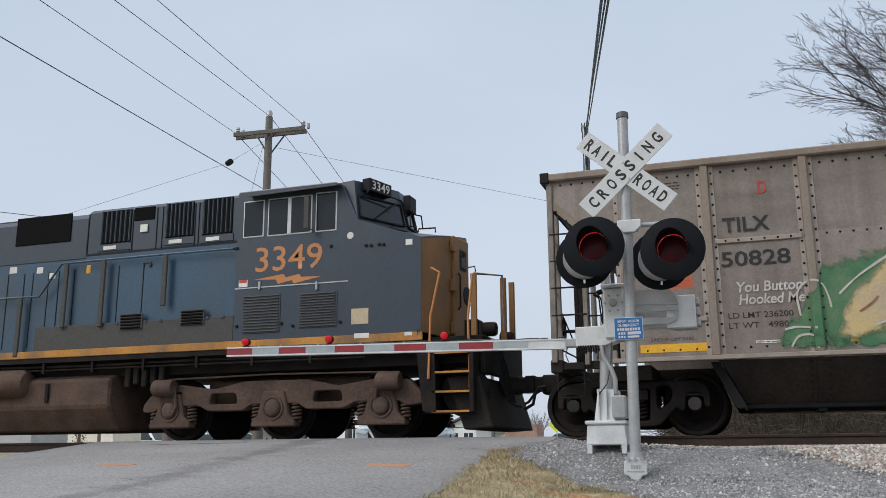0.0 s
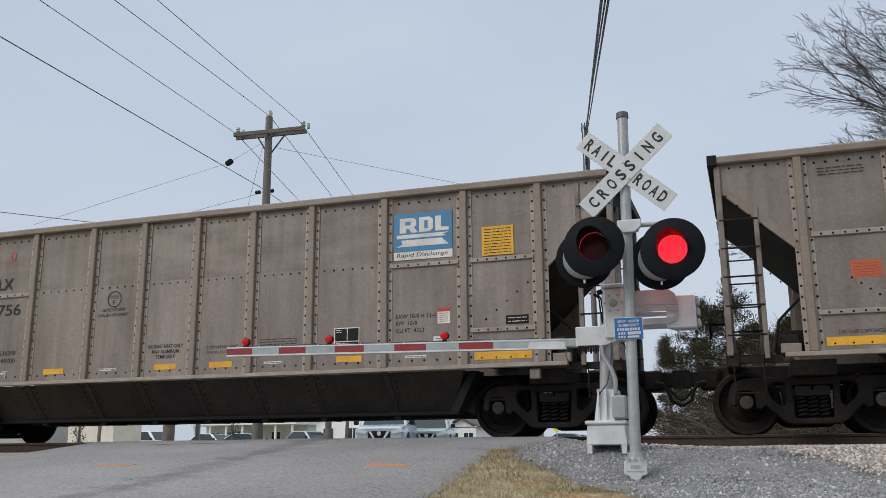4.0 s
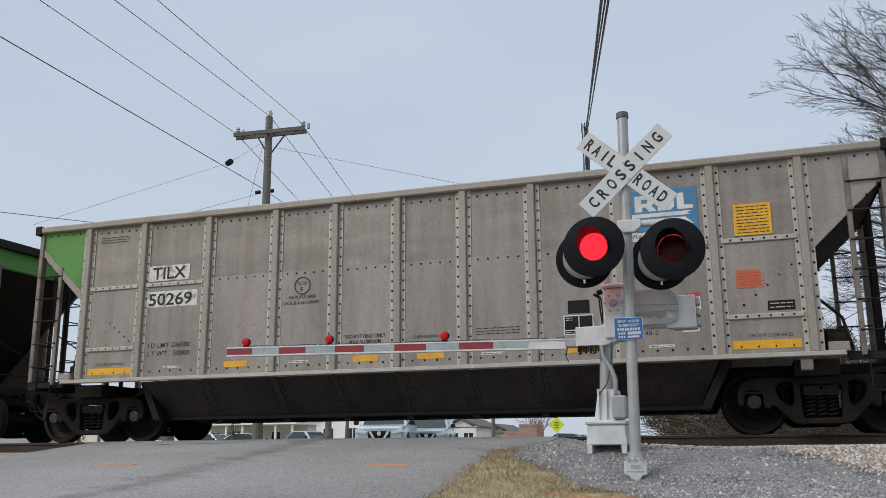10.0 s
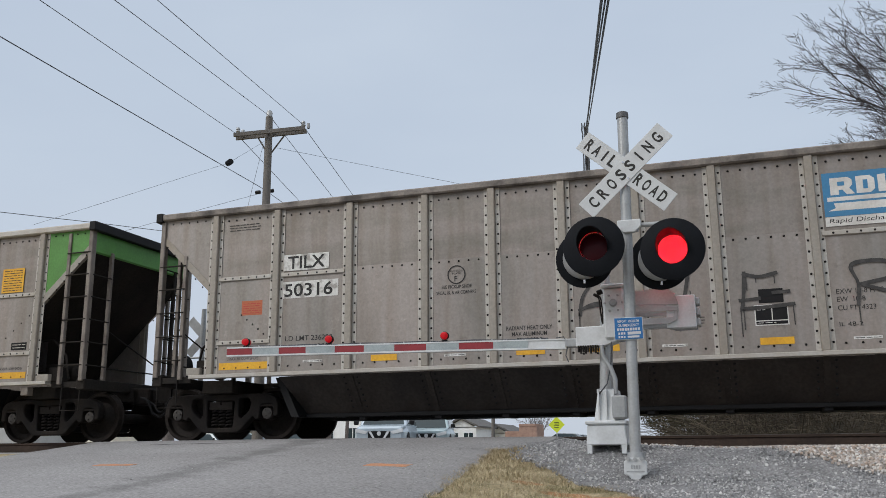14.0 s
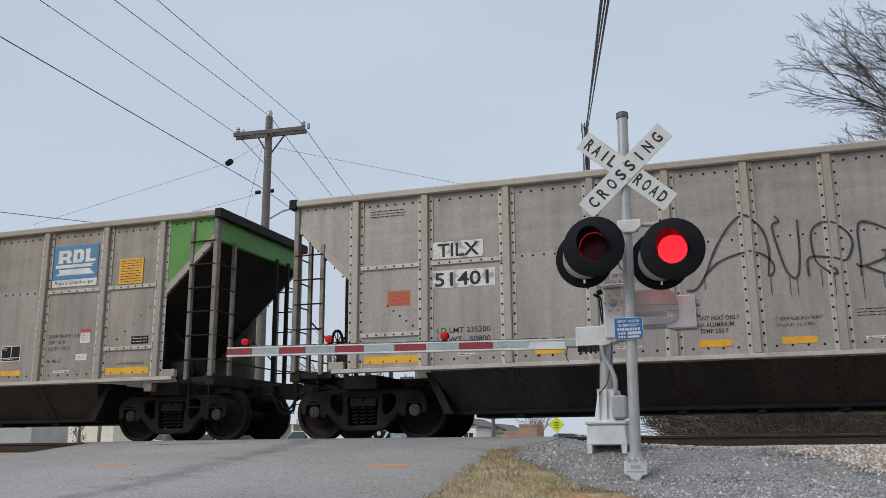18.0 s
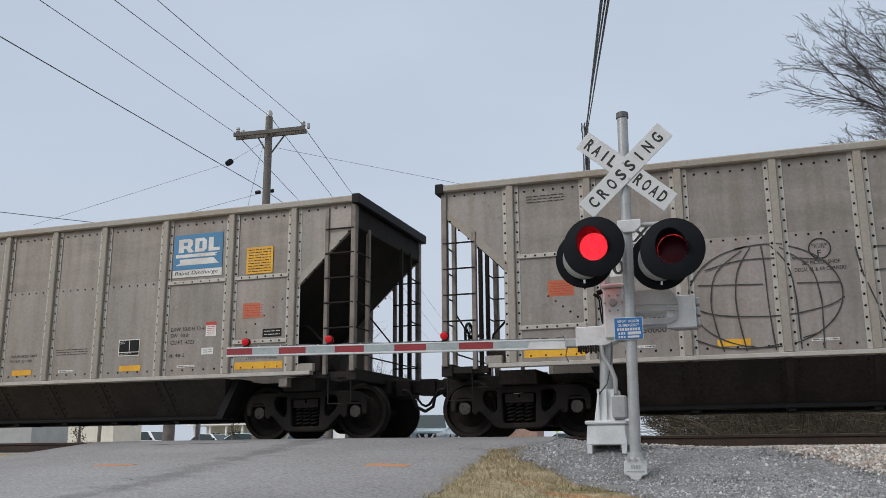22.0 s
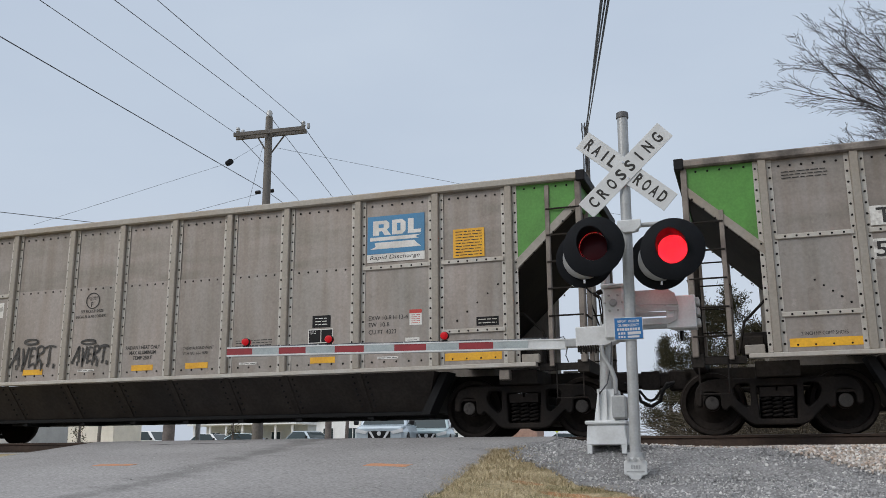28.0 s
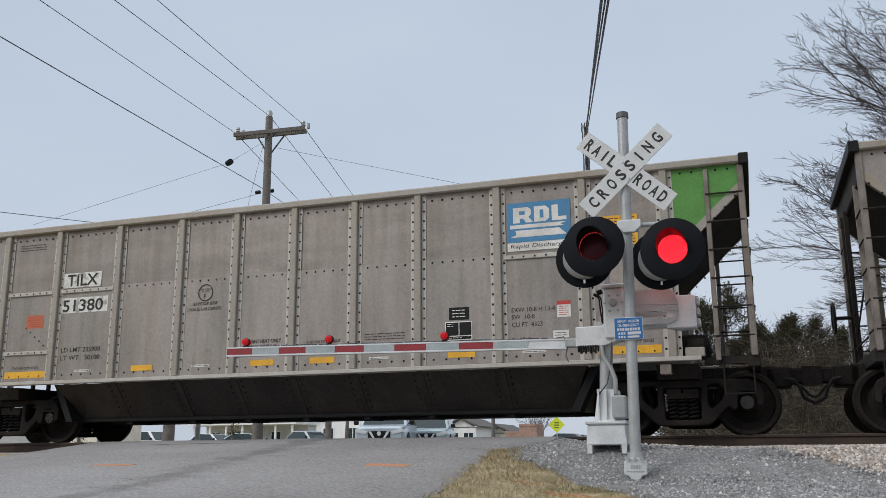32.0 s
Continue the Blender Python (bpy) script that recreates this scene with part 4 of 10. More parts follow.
    for k, pts in enumerate((
            [(3.85, 3.29), (3.96, 3.29), (3.96, 3.36), (4.01, 3.36), (4.06, 3.29), (4.17, 3.29), (4.10, 3.38), (4.14, 3.42), (4.14, 3.50), (4.09, 3.54), (3.85, 3.54)],
            [(4.19, 3.29), (4.37, 3.29), (4.43, 3.34), (4.43, 3.49), (4.37, 3.54), (4.19, 3.54)],
            [(4.47, 3.29), (4.70, 3.29), (4.70, 3.35), (4.57, 3.35), (4.57, 3.54), (4.47, 3.54)],
            [(3.80, 3.20), (4.66, 3.20), (4.60, 3.23), (4.70, 3.26), (3.80, 3.26)],
            [(3.88, 3.17), (4.58, 3.17), (4.62, 3.13), (4.70, 3.06), (3.80, 3.06), (3.90, 3.10)])):
        f.add([(a, yy, b) for a, b in pts], [tuple(range(len(pts)))])
    part("emblem_device", f, M["white"], car)
    for a, b, c, d in ((3.95, 4.04, 3.42, 3.48), (4.28, 4.34, 3.35, 3.48)):
        f = Form()
        f.box(a, b, y - 0.006, y - 0.0042, c, d)
        part("emblem_opening", f, M["blue"], car)
    write("Rapid Discharge", 3.80, 2.865, yy, 0.085, car, M["ink"], 0.88, 0.0, 0.15)
    f = Form()
    f.box(5.25, 5.77, y - 0.002, y, 2.81, 3.28)
    part("caution_decal", f, M["yellow"], car, "yellow caution decal with fine print")
    bars(car, 5.29, 5.73, 2.83, 3.26, 9, y - 0.004)
    write("EXW 10-8 H 13-4", 3.79, 1.88, y, 0.07, car, M["ink"], 0.68)
    write("EW  10-8", 3.79, 1.77, y, 0.07, car, M["ink"], 0.36)
    write("CU FT  4323", 3.79, 1.65, y, 0.07, car, M["ink"], 0.48)
    write("IL 48-2", 3.79, 1.43, y, 0.06, car, M["ink"], 0.30)
    f = Form()
    f.box(4.50, 4.71, y - 0.002, y, 1.77, 2.02)
    part("notice", f, M["white"], car)
    f = Form()
    f.box(4.50, 4.71, y - 0.004, y - 0.002, 1.96, 2.02)
    part("notice_head", f, M["redpaint"], car)
    bars(car, 4.53, 4.68, 1.79, 1.95, 5, y - 0.005, "redpaint")
    f = Form()
    f.box(4.43, 4.67, y - 0.002, y, 1.455, 1.57)
    part("white_label", f, M["white"], car)
    bars(car, 4.46, 4.64, 1.48, 1.55, 2, y - 0.004)
    for x in (-4.42, -1.95, 1.40, 3.95):
        f = Form()
        f.box(x, x + 0.36, y - 0.002, y, 1.245, 1.285)
        part("white_label", f, M["worn_white"], car)
        bars(car, x + 0.02, x + 0.34, 1.25, 1.28, 1, y - 0.004)
    # data panel: black fields with white rims
    f = Form()
    f.box(2.70, 3.15, y - 0.002, y, 1.49, 1.785)
    part("data_panel", f, M["white"], car, "white-rimmed black data panel")
    for a, b, c, d in ((2.715, 2.925, 1.565, 1.77), (2.94, 3.135, 1.565, 1.77), (2.715, 3.135, 1.505, 1.55)):
        f = Form()
        f.box(a, b, y - 0.004, y - 0.002, c, d)
        part("data_field", f, M["black"], car)
    bars(car, 2.735, 2.84, 1.70, 1.76, 2, y - 0.006, "white")
    bars(car, 2.73, 2.98, 1.515, 1.545, 1, y - 0.006, "white")
    if number not in ("50828", "50756", "50792", "50280", "51401", "51411"):
        f = Form()
        f.box(2.77, 3.10, y - 0.002, y, 1.81, 2.01)
        part("paint_patch", f, M["black"], car, "black painted-out patch")
        if number in ("50320", "51457", "51380"):
            bars(car, 2.82, 3.04, 1.84, 1.99, 3, y - 0.004, "white")
    f = Form()
    f.box(5.62, 5.98, y - 0.001, y, 1.70, 1.84)
    part("data_stencil", f, M["black"], car, "small black stencil panel")
    bars(car, 5.65, 5.95, 1.72, 1.83, 2, y - 0.003, "alu_flange")
    bars(car, -5.93, -5.31, 3.59, 3.73, 3, y - 0.001)


def bars(parent, x0, x1, z0, z1, rows, y, mat="ink"):
    """Rows of fine print too small to read."""
    key = ("bars", round(x0, 3), round(x1, 3), round(z0, 3), rows, round(y, 4), mat)
    if key not in _made:
        f = Form()
        rnd = random.Random(rows * 7 + int(x0 * 10))
        h = (z1 - z0) / rows
        for r in range(rows):
            x = x0
            z = z1 - (r + 0.7) * h
            while x < x1 - 0.01:
                w = min(rnd.uniform(0.04, 0.13), x1 - x)
                f.add([(x, y, z), (x + w, y, z), (x + w, y, z + h * 0.27), (x, y, z + h * 0.27)], [(0, 1, 2, 3)])
                x += w + 0.018
        _made[key] = f.mesh("fine_print", M[mat])
    return part("fine_print", _made[key], None, parent)


# number, load limit and weight, tone, green front end, green rear end, white number patches, chord (1 pale, 2 sooty)
CARS = [("50828", ("236200", "49800"), "brown", 0, 0, 0, 0), ("50756", ("236200", "49700"), "brown", 0, 0, 0, 0),
        ("50792", ("236300", "49700"), "brown", 0, 0, 0, 0), ("51489", ("235100", "50900"), "brown", 0, 1, 1, 1),
        ("50269", ("236000", "50000"), "clean", 1, 0, 1, 0), ("50421", ("236000", "50000"), "clean", 0, 1, 0, 1),
        ("50316", ("236200", "49800"), "clean", 0, 1, 1, 2), ("50280", ("235900", "50100"), "clean", 0, 1, 1, 0),
        ("51401", ("235200", "50800"), "pale", 0, 1, 1, 0), ("51411", ("235400", "50600"), "clean", 1, 0, 1, 0),
        ("50320", ("236000", "50000"), "clean", 0, 1, 1, 0), ("51382", ("236200", "49800"), "clean", 0, 1, 1, 0),
        ("51457", ("236000", "50000"), "clean", 0, 1, 1, 0), ("51389", ("235900", "50100"), "clean", 1, 0, 1, 2),
        ("51380", ("235900", "50100"), "clean", 0, 1, 1, 0), ("51402", ("236000", "50000"), "clean", 0, 0, 1, 0)]

TRAIN = []       # (thing, x at the clip's start, wheelsets with their radius)


def build_train():
    base = hopper_base()
    for n, (number, style, kind, gf, gr, boxed, pale) in enumerate(CARS):
        m = pose(0, TRACK_Y, 0)
        car = base if n == len(CARS) - 1 else copy_thing(base, m)
        car.matrix_basis = m
        tagged(car, "grimy brown-grey coal hopper car with riveted side panels" if kind == "brown" else
               "pale aluminium coal hopper car" + (" with a green end panel" if gf or gr else " with riveted side panels"), "hopper car", "cars of the coal train")
        sets = []
        for x in (-6.234, 6.234):
            sets += truck(car, x)[1]
        if number == "51401":
            f = Form()
            f.lathe([(0.0, -0.012), (0.090, -0.010), (0.096, 0.0), (0.096, 0.03)], 24, pose(0.9, -1.085, 0.457))
            part("end_cap", f, M["blue_cap"], [o for o in car.children if o.name.startswith("truck")][-1], "blue painted bearing cap")
        hopper_skin(car, kind, gf, gr, pale)
        car_marks(car, number, style, boxed)
        TRAIN.append((car, n * PITCH, sets, 0.457))


build_train()


# ---------------------------------------------------------------- the locomotive at the rear of its power set
M["navy"] = pm("navy_locomotive_paint", (0.019, 0.033, 0.054), 0.42, 0, 0.14, 0.9, 22, 0.05, col2=(0.032, 0.045, 0.062), streak=0.5)
M["hoodblue"] = pm("faded_blue_hood", (0.030, 0.078, 0.135), 0.34, 0, 0.14, 0.8, 22, 0.05, col2=(0.040, 0.066, 0.092), streak=0.6)
M["grime"] = pm("brake_dust_grey", (0.062, 0.061, 0.058), 0.8, 0, 0.2, 1.2, 24, 0.1, col2=(0.055, 0.052, 0.05))
M["gold"] = pm("dirty_gold_nose", (0.27, 0.128, 0.03), 0.55, 0, 0.16, 1.8, 24, 0.08, col2=(0.16, 0.085, 0.03), streak=0.5)
M["stripe_gold"] = pm("gold_stripe", (0.52, 0.22, 0.022), 0.5, 0, 0.2, 1.6, 24, 0.05, col2=(0.20, 0.105, 0.035))
M["number_gold"] = pm("number_gold", (0.50, 0.20, 0.06), 0.5, 0, 0.08)
M["rust"] = pm("dusty_truck_iron", (0.125, 0.083, 0.064), 0.85, 0.1, 0.25, 2.2, 24, 0.3, col2=(0.075, 0.052, 0.042), spec=0.2)
M["siding_grey"] = pm("dusty_roof", (0.33, 0.33, 0.33), 0.7, 0, 0.15)
M["cream"] = pm("cream_plate", (0.52, 0.42, 0.28), 0.6, 0, 0.12, 6, 40, 0.03)
M["cab_glass"] = glass("cab_glass", (0.02, 0.025, 0.03), 0.04)
M["grille"] = pm("black_grille", (0.006, 0.006, 0.0065), 0.8, 0, 0.2, spec=0.08)


def build_loco():
    LX = -4.9
    CAB, HOOD, EDGE = 13.345, 13.44, 13.32     # planes of the cab side, the hood side and the walkway's edge
    far = lambda y: 2 * TRACK_Y - y
    loco = thing("locomotive", "dirty dark blue diesel locomotive with a gold nose", "locomotive", pose(LX, TRACK_Y, 0))
    inv = pose(-LX, -TRACK_Y, 0)

    def P(name, f, mat, label="", bevel=0.0, parent=loco, at=None):
        return part(name, f, mat, parent, label, at if at is not None else (inv if parent is loco else None), bevel)

    def rect(a, b, y0, y1, c=0.006):
        f = Form()
        x0, x1, z0, z1 = min(a[0], b[0]), max(a[0], b[0]), min(a[1], b[1]), max(a[1], b[1])
        f.cbox(x0, x1, y0, y1, z0, z1, min(c, (x1 - x0) * 0.3, (z1 - z0) * 0.3, abs(y1 - y0) * 0.3))
        return f

    zs = 1.66
    back = LX - 19.6
    # frame and gold sill stripe
    f = Form()
    f.cbox(back, LX + 0.9, TRACK_Y - 1.2, TRACK_Y + 1.2, 1.16, 1.52, 0.01)
    f.box(back, LX + 0.75, EDGE + 0.02, far(EDGE) - 0.02, 1.44, 1.53)
    P("frame", f, M["underbody"], "dark grimy main frame")
    for y0, y1 in ((EDGE, EDGE + 0.05), (far(EDGE) - 0.05, far(EDGE))):
        f = Form()
        f.cbox(back, LX + 0.02, y0, y1, 1.53, 1.665, 0.008)
        P("sill_stripe", f, M["stripe_gold"], "gold sill stripe")
    f = Form()
    for k in range(9):
        f.tube([(back + 2.2 * k, EDGE + 0.1, 1.36 + 0.02 * (k % 2)), (back + 2.2 * (k + 1), EDGE + 0.1, 1.36 + 0.02 * ((k + 1) % 2))], 0.025, 6)
    f.tube([(back, EDGE + 0.06, 1.30), (LX - 1, EDGE + 0.06, 1.30)], 0.016, 6)
    for k in range(14):
        x = LX - 2.0 - k * 1.1
        f.box(x, x + 0.05, EDGE + 0.03, EDGE + 0.12, 1.24, 1.46)
    P("sill_piping", f, M["underbody"])
    # cab
    rb, fb, ft, wb, rf, rr = (-8.359, 1.737), (-4.906, 1.730), (-4.904, 3.228), (-6.031, 3.617), (-6.337, 4.316), (-8.422, 4.294)
    prof = [(rb[0], zs), (wb[0] + 0.004, zs), (wb[0] + 0.004, wb[1]), (rf[0] + 0.02, rf[1] - 0.06), (rf[0] - 0.12, rf[1]), (rb[0], rf[1])]
    f = Form()
    f.prism(prof, CAB, far(CAB))
    cab = P("cab", f, M["navy"], "dark navy cab", 0.003)
    f = Form()
    f.cbox(rb[0] - 0.02, rf[0] - 0.14, CAB + 0.05, far(CAB) - 0.05, rf[1] - 0.01, rf[1] + 0.035, 0.012)
    P("cab_roof", f, M["siding_grey"], "pale dusty cab roof")
    # nose: domed across, its front swept back to both sides, with a gold face and door
    ky = [CAB, 14.2, 14.49, 15.2, 15.49, far(CAB)]
    kx = [LX, LX + 0.10, LX + 0.12, LX + 0.19, LX + 0.02, LX - 0.5]
    kz = [ft[1], 3.43, 3.49, 3.60, 3.5, ft[1]]
    kb = [wb[1], wb[1] + 0.03, wb[1] + 0.05, wb[1] + 0.05, wb[1] + 0.03, wb[1]]
    f = Form()
    v = [(x, y, zs) for x, y in zip(kx, ky)] + [(x, y, z) for x, y, z in zip(kx, ky, kz)] + [(wb[0], y, z) for y, z in zip(ky, kb)] + [(wb[0], y, zs) for y in ky]
    f.add(v, [(i, i + 1, i + 7, i + 6) for i in range(5)] + [(i + 6, i + 7, i + 13, i + 12) for i in range(5)] + [(0, 6, 12, 18), (5, 23, 17, 11)])
    P("nose", f, M["navy"], "dark navy nose")
    f = Form()
    v = [(x + o, y + (0.012 if y == CAB else 0), z) for o in (0.014, -0.004) for x, y, z in [(a, b, zs + 0.004) for a, b in zip(kx[:4], ky)] + [(a, b, c - 0.025) for a, b, c in zip(kx[:4], ky, kz)]]
    f.add(v, [(i, i + 1, i + 5, i + 4) for i in range(3)] + [(i + 8, i + 12, i + 13, i + 9) for i in range(3)] + [(4, 5, 13, 12), (5, 6, 14, 13), (6, 7, 15, 14), (3, 7, 15, 11), (0, 8, 12, 4)])
    P("nose_face", f, M["gold"], "dirty gold nose front")

    def on_front(y0, y1, near, proud):
        """A plan outline on the door's plane from y0 to y1."""
        g = lambda y: LX + 0.12 + (y - 14.49) * 0.0986
        return [(g(y0) + near, y0), (g(y1) + near, y1), (g(y1) + proud, y1), (g(y0) + proud, y0)]

    f = Form()
    f.prism(on_front(14.52, 15.17, 0.0, 0.06), zs + 0.05, 3.50, "z")
    door = P("nose_door", f, M["gold"], "gold front door with a small window", 0.015)
    f = Form()
    f.prism(on_front(14.76, 15.04, 0.05, 0.068), 2.92, 3.30, "z")
    P("window_rim", f, M["black"], "black window rim", 0.01, parent=door)
    f = Form()
    f.prism(on_front(14.80, 15.00, 0.06, 0.074), 2.97, 3.25, "z")
    P("door_window", f, M["cab_glass"], "dark door window", parent=door)
    for z in (1.85, 2.6, 3.3):
        f = Form()
        f.prism(on_front(14.42, 14.54, 0.02, 0.085), z - 0.10, z + 0.10, "z")
        P("hinge", f, M["gold"], "", 0.01, parent=door)
    f = Form()
    f.tube([(LX + 0.20, 14.68, 2.85), (LX + 0.24, 14.68, 2.8), (LX + 0.24, 14.68, 2.25), (LX + 0.20, 14.68, 2.2)], 0.018, 6)
    P("door_handle", f, M["black"], "black door bar", parent=door)
    f = Form()
    f.lathe([(0.0, -0.09), (0.16, -0.09), (0.19, -0.06), (0.19, 0.0)], 18, pose(LX + 0.16, 15.08, 2.5, 0, 0, 84))
    P("emblem_disc", f, M["black"], "plain dark round emblem", parent=door)
    for z in (3.05, 2.35, 1.95):
        f = Form()
        f.tube([(LX + 0.2, 15.22, z), (LX + 0.34, 15.24, z + 0.02), (LX + 0.36, 15.24, z - 0.12)], 0.013, 6)
        P("grab_iron", f, M["black"])
    # faceted cab front with its windshield and number boards
    lo = [(wb[0] - 0.01, CAB + 0.012, wb[1] - 0.01), (-5.62, 14.6, wb[1] + 0.05), (-5.62, far(14.6), wb[1] + 0.05), (wb[0] - 0.01, far(CAB) - 0.012, wb[1] - 0.01)]
    hi = [(-6.15, CAB + 0.07, rf[1] + 0.03), (-5.80, 14.6, rf[1] + 0.12), (-5.80, far(14.6), rf[1] + 0.12), (-6.15, far(CAB) - 0.07, rf[1] + 0.03)]
    bk = [(rf[0] - 0.6, CAB + 0.1, wb[1]), (rf[0] - 0.6, far(CAB) - 0.1, wb[1]), (rf[0] - 0.6, CAB + 0.1, rf[1] - 0.02), (rf[0] - 0.6, far(CAB) - 0.1, rf[1] - 0.02)]
    f = Form()
    f.add(lo + hi + bk, [(0, 1, 5, 4), (1, 2, 6, 5), (2, 3, 7, 6), (4, 5, 6, 7, 11, 10), (3, 2, 1, 0, 8, 9), (0, 4, 10, 8), (3, 9, 11, 7), (8, 10, 11, 9)])
    front = P("cab_front", f, M["navy"], "faceted navy cab front")

    def facet(i, u0, u1, v0, v1, out):
        a, b, c, d = (Vector(q) for q in (lo[i], lo[i + 1], hi[i + 1], hi[i]))
        nrm = (b - a).cross(d - a).normalized()
        pts = []
        for u, v in ((u0, v0), (u1, v0), (u1, v1), (u0, v1)):
            pts.append(a.lerp(b, u).lerp(d.lerp(c, u), v) + nrm * out)
        return pts

    for i, u0, u1 in ((0, 0.05, 0.94), (1, 0.08, 0.92), (2, 0.06, 0.95)):
        q = facet(i, u0, u1, 0.10, 0.62, 0.012)
        f = Form()
        f.add(q, [(0, 1, 2, 3)])
        P("windshield", f, M["cab_glass"], "dark slanting windshield pane", parent=front)
        f = Form()
        q = facet(i, u0, u1, 0.10, 0.62, 0.02)
        f.tube(q + [q[0]], 0.02, 6)
        P("pane_frame", f, M["black"], "black pane frame", parent=front)
    f = Form()
    q = facet(0, 0.3, 0.8, 0.1, 0.6, 0.06)
    f.tube([q[0], q[2]], 0.012, 6)
    q = facet(1, 0.1, 0.45, 0.1, 0.6, 0.06)
    f.tube([q[0], q[2]], 0.012, 6)
    P("wiper", f, M["black"])
    mm = pose(-5.965, 13.56, rf[1] - 0.13, 0, 0, 74)
    f = Form()
    f.cbox(0.0, 0.62, -0.05, 0.12, 0.0, 0.225, 0.012, mm)
    board = P("number_board", f, M["black"], "black illuminated number board")
    write("3349", 0.07, 0.035, -0.056, 0.155, board, M["white"], 0.48, 0.008, turn=mm)
    f = Form()
    f.cbox(-5.72, -5.58, 14.62, 14.95, 4.05, 4.36, 0.02)
    P("headlight_box", f, M["black"])
    f = Form()
    f.tube([(-5.95, 13.5, 4.12), (-5.90, 13.5, 4.18), (-5.62, 14.3, 4.16), (-5.60, 14.32, 4.08)], 0.014, 6)
    f.tube([(-5.62, 14.85, 4.05), (-5.45, 14.85, 4.0), (-5.42, 14.85, 3.75)], 0.014, 6)
    P("grab_iron", f, M["black"])
    # cab side windows
    wins = [((-8.241, 4.140), (-7.827, 3.474)), ((-7.754, 4.144), (-6.895, 3.465)), ((-6.828, 4.164), (-6.426, 3.465))]
    for i, (a, b) in enumerate(wins):
        win = P("cab_window", rect(a, b, CAB - 0.014, CAB + 0.01), M["signwhite"], "side window with a bright frame")
        d = 0.022
        P("pane", rect((a[0] + d, a[1] - d), (b[0] - d, b[1] + d), CAB - 0.020, CAB - 0.010, 0.003), M["cab_glass"], "dark glass", parent=win)
        if i == 1:
            m = (a[0] + b[0]) / 2
            P("mullion", rect((m - 0.035, a[1] - 0.01), (m + 0.035, b[1] + 0.01), CAB - 0.028, CAB - 0.012), M["signwhite"], parent=win)
    a, b = (-8.108, 4.205), (-6.355, 4.240)
    f = Form()
    f.add([(a[0], CAB, a[1] + 0.05), (b[0], CAB, b[1] + 0.05), (b[0], CAB - 0.22, b[1] - 0.03), (a[0], CAB - 0.22, a[1] - 0.03), (a[0], CAB, a[1] + 0.02), (b[0], CAB, b[1] + 0.02), (b[0], CAB - 0.22, b[1] - 0.05), (a[0], CAB - 0.22, a[1] - 0.05)],
          [(0, 1, 2, 3), (7, 6, 5, 4), (0, 4, 5, 1), (1, 5, 6, 2), (2, 6, 7, 3), (3, 7, 4, 0)])
    P("sun_visor", f, M["grime"], "thin awning over the side window")
    f = Form()
    m0, m1 = (-6.956, 4.056), (-6.864, 3.499)
    f.cbox(m0[0], m1[0], 13.14, 13.17, m1[1], m0[1], 0.005)
    f.tube([(m1[0], 13.34, m1[1]), (m1[0], 13.16, m1[1])], 0.01, 6)
    P("mirror", f, M["grime"])
    # number, plain bolt shape, marks
    a, b = (-7.966, 2.840), (-6.685, 3.240)
    write("3349", a[0], a[1], CAB - 0.004, 0.44, cab, M["number_gold"], b[0] - a[0], 0.006, name="road_number", label="large gold road number")
    pts = [(-8.005, 2.713), (-7.413, 2.781), (-7.368, 2.719), (-7.110, 2.760), (-7.076, 2.709), (-6.693, 2.692), (-7.212, 2.600), (-7.257, 2.662), (-7.516, 2.611), (-7.563, 2.693)]
    f = Form()
    f.add([(x, CAB - 0.004, z) for x, z in pts], [tuple(range(len(pts)))])
    P("bolt_shape", f, M["number_gold"], "gold lightning-like stripe", parent=cab)
    P("builder_plate", rect((-6.129, 2.101), (-5.822, 1.841), CAB - 0.006, CAB, 0.002), M["cream"], "cream notice plate", parent=cab)
    P("small_notice", rect((-8.286, 2.722), (-8.111, 2.600), CAB - 0.005, CAB, 0.001), M["white"], "small flag decal", parent=cab)
    P("small_notice", rect((-8.274, 2.721), (-8.126, 2.671), CAB - 0.007, CAB - 0.004, 0.001), M["redpaint"], parent=cab)
    P("small_notice", rect((-5.171, 3.203), (-5.052, 3.107), CAB - 0.005, CAB, 0.001), M["white"], parent=cab)
    e = (-6.172, 3.354)
    f = Form()
    f.lathe([(0, -0.004), (0.06, -0.004), (0.06, 0)], 20, pose(e[0], CAB, e[1]))
    P("oval_mark", f, M["white"], parent=cab)
    write("F", *(-4.959, 1.615), EDGE - 0.004, 0.085, loco, M["ink"], None, 0.02, turn=inv)
    P("stripe_label", rect((-6.060, 1.606), (-5.800, 1.686), EDGE - 0.004, EDGE, 0.001), M["white"])
    P("stripe_label", rect((-5.179, 1.610), (-5.053, 1.668), EDGE - 0.004, EDGE, 0.001), M["white"])
    for cx, cy in ((-8.349, 3.303), (-6.525, 3.197), (-5.879, 3.155), (-5.787, 3.147), (-5.644, 3.155), (-5.563, 3.149), (-8.290, 1.919), (-7.425, 1.924), (-7.209, 1.874), (-6.330, 1.895)):
        e = (cx, cy)
        f = Form()
        f.lathe([(0, -0.03), (0.025, -0.028), (0.03, 0.0)], 10, pose(e[0], CAB, e[1]))
        P("fitting", f, M["black"], parent=cab)
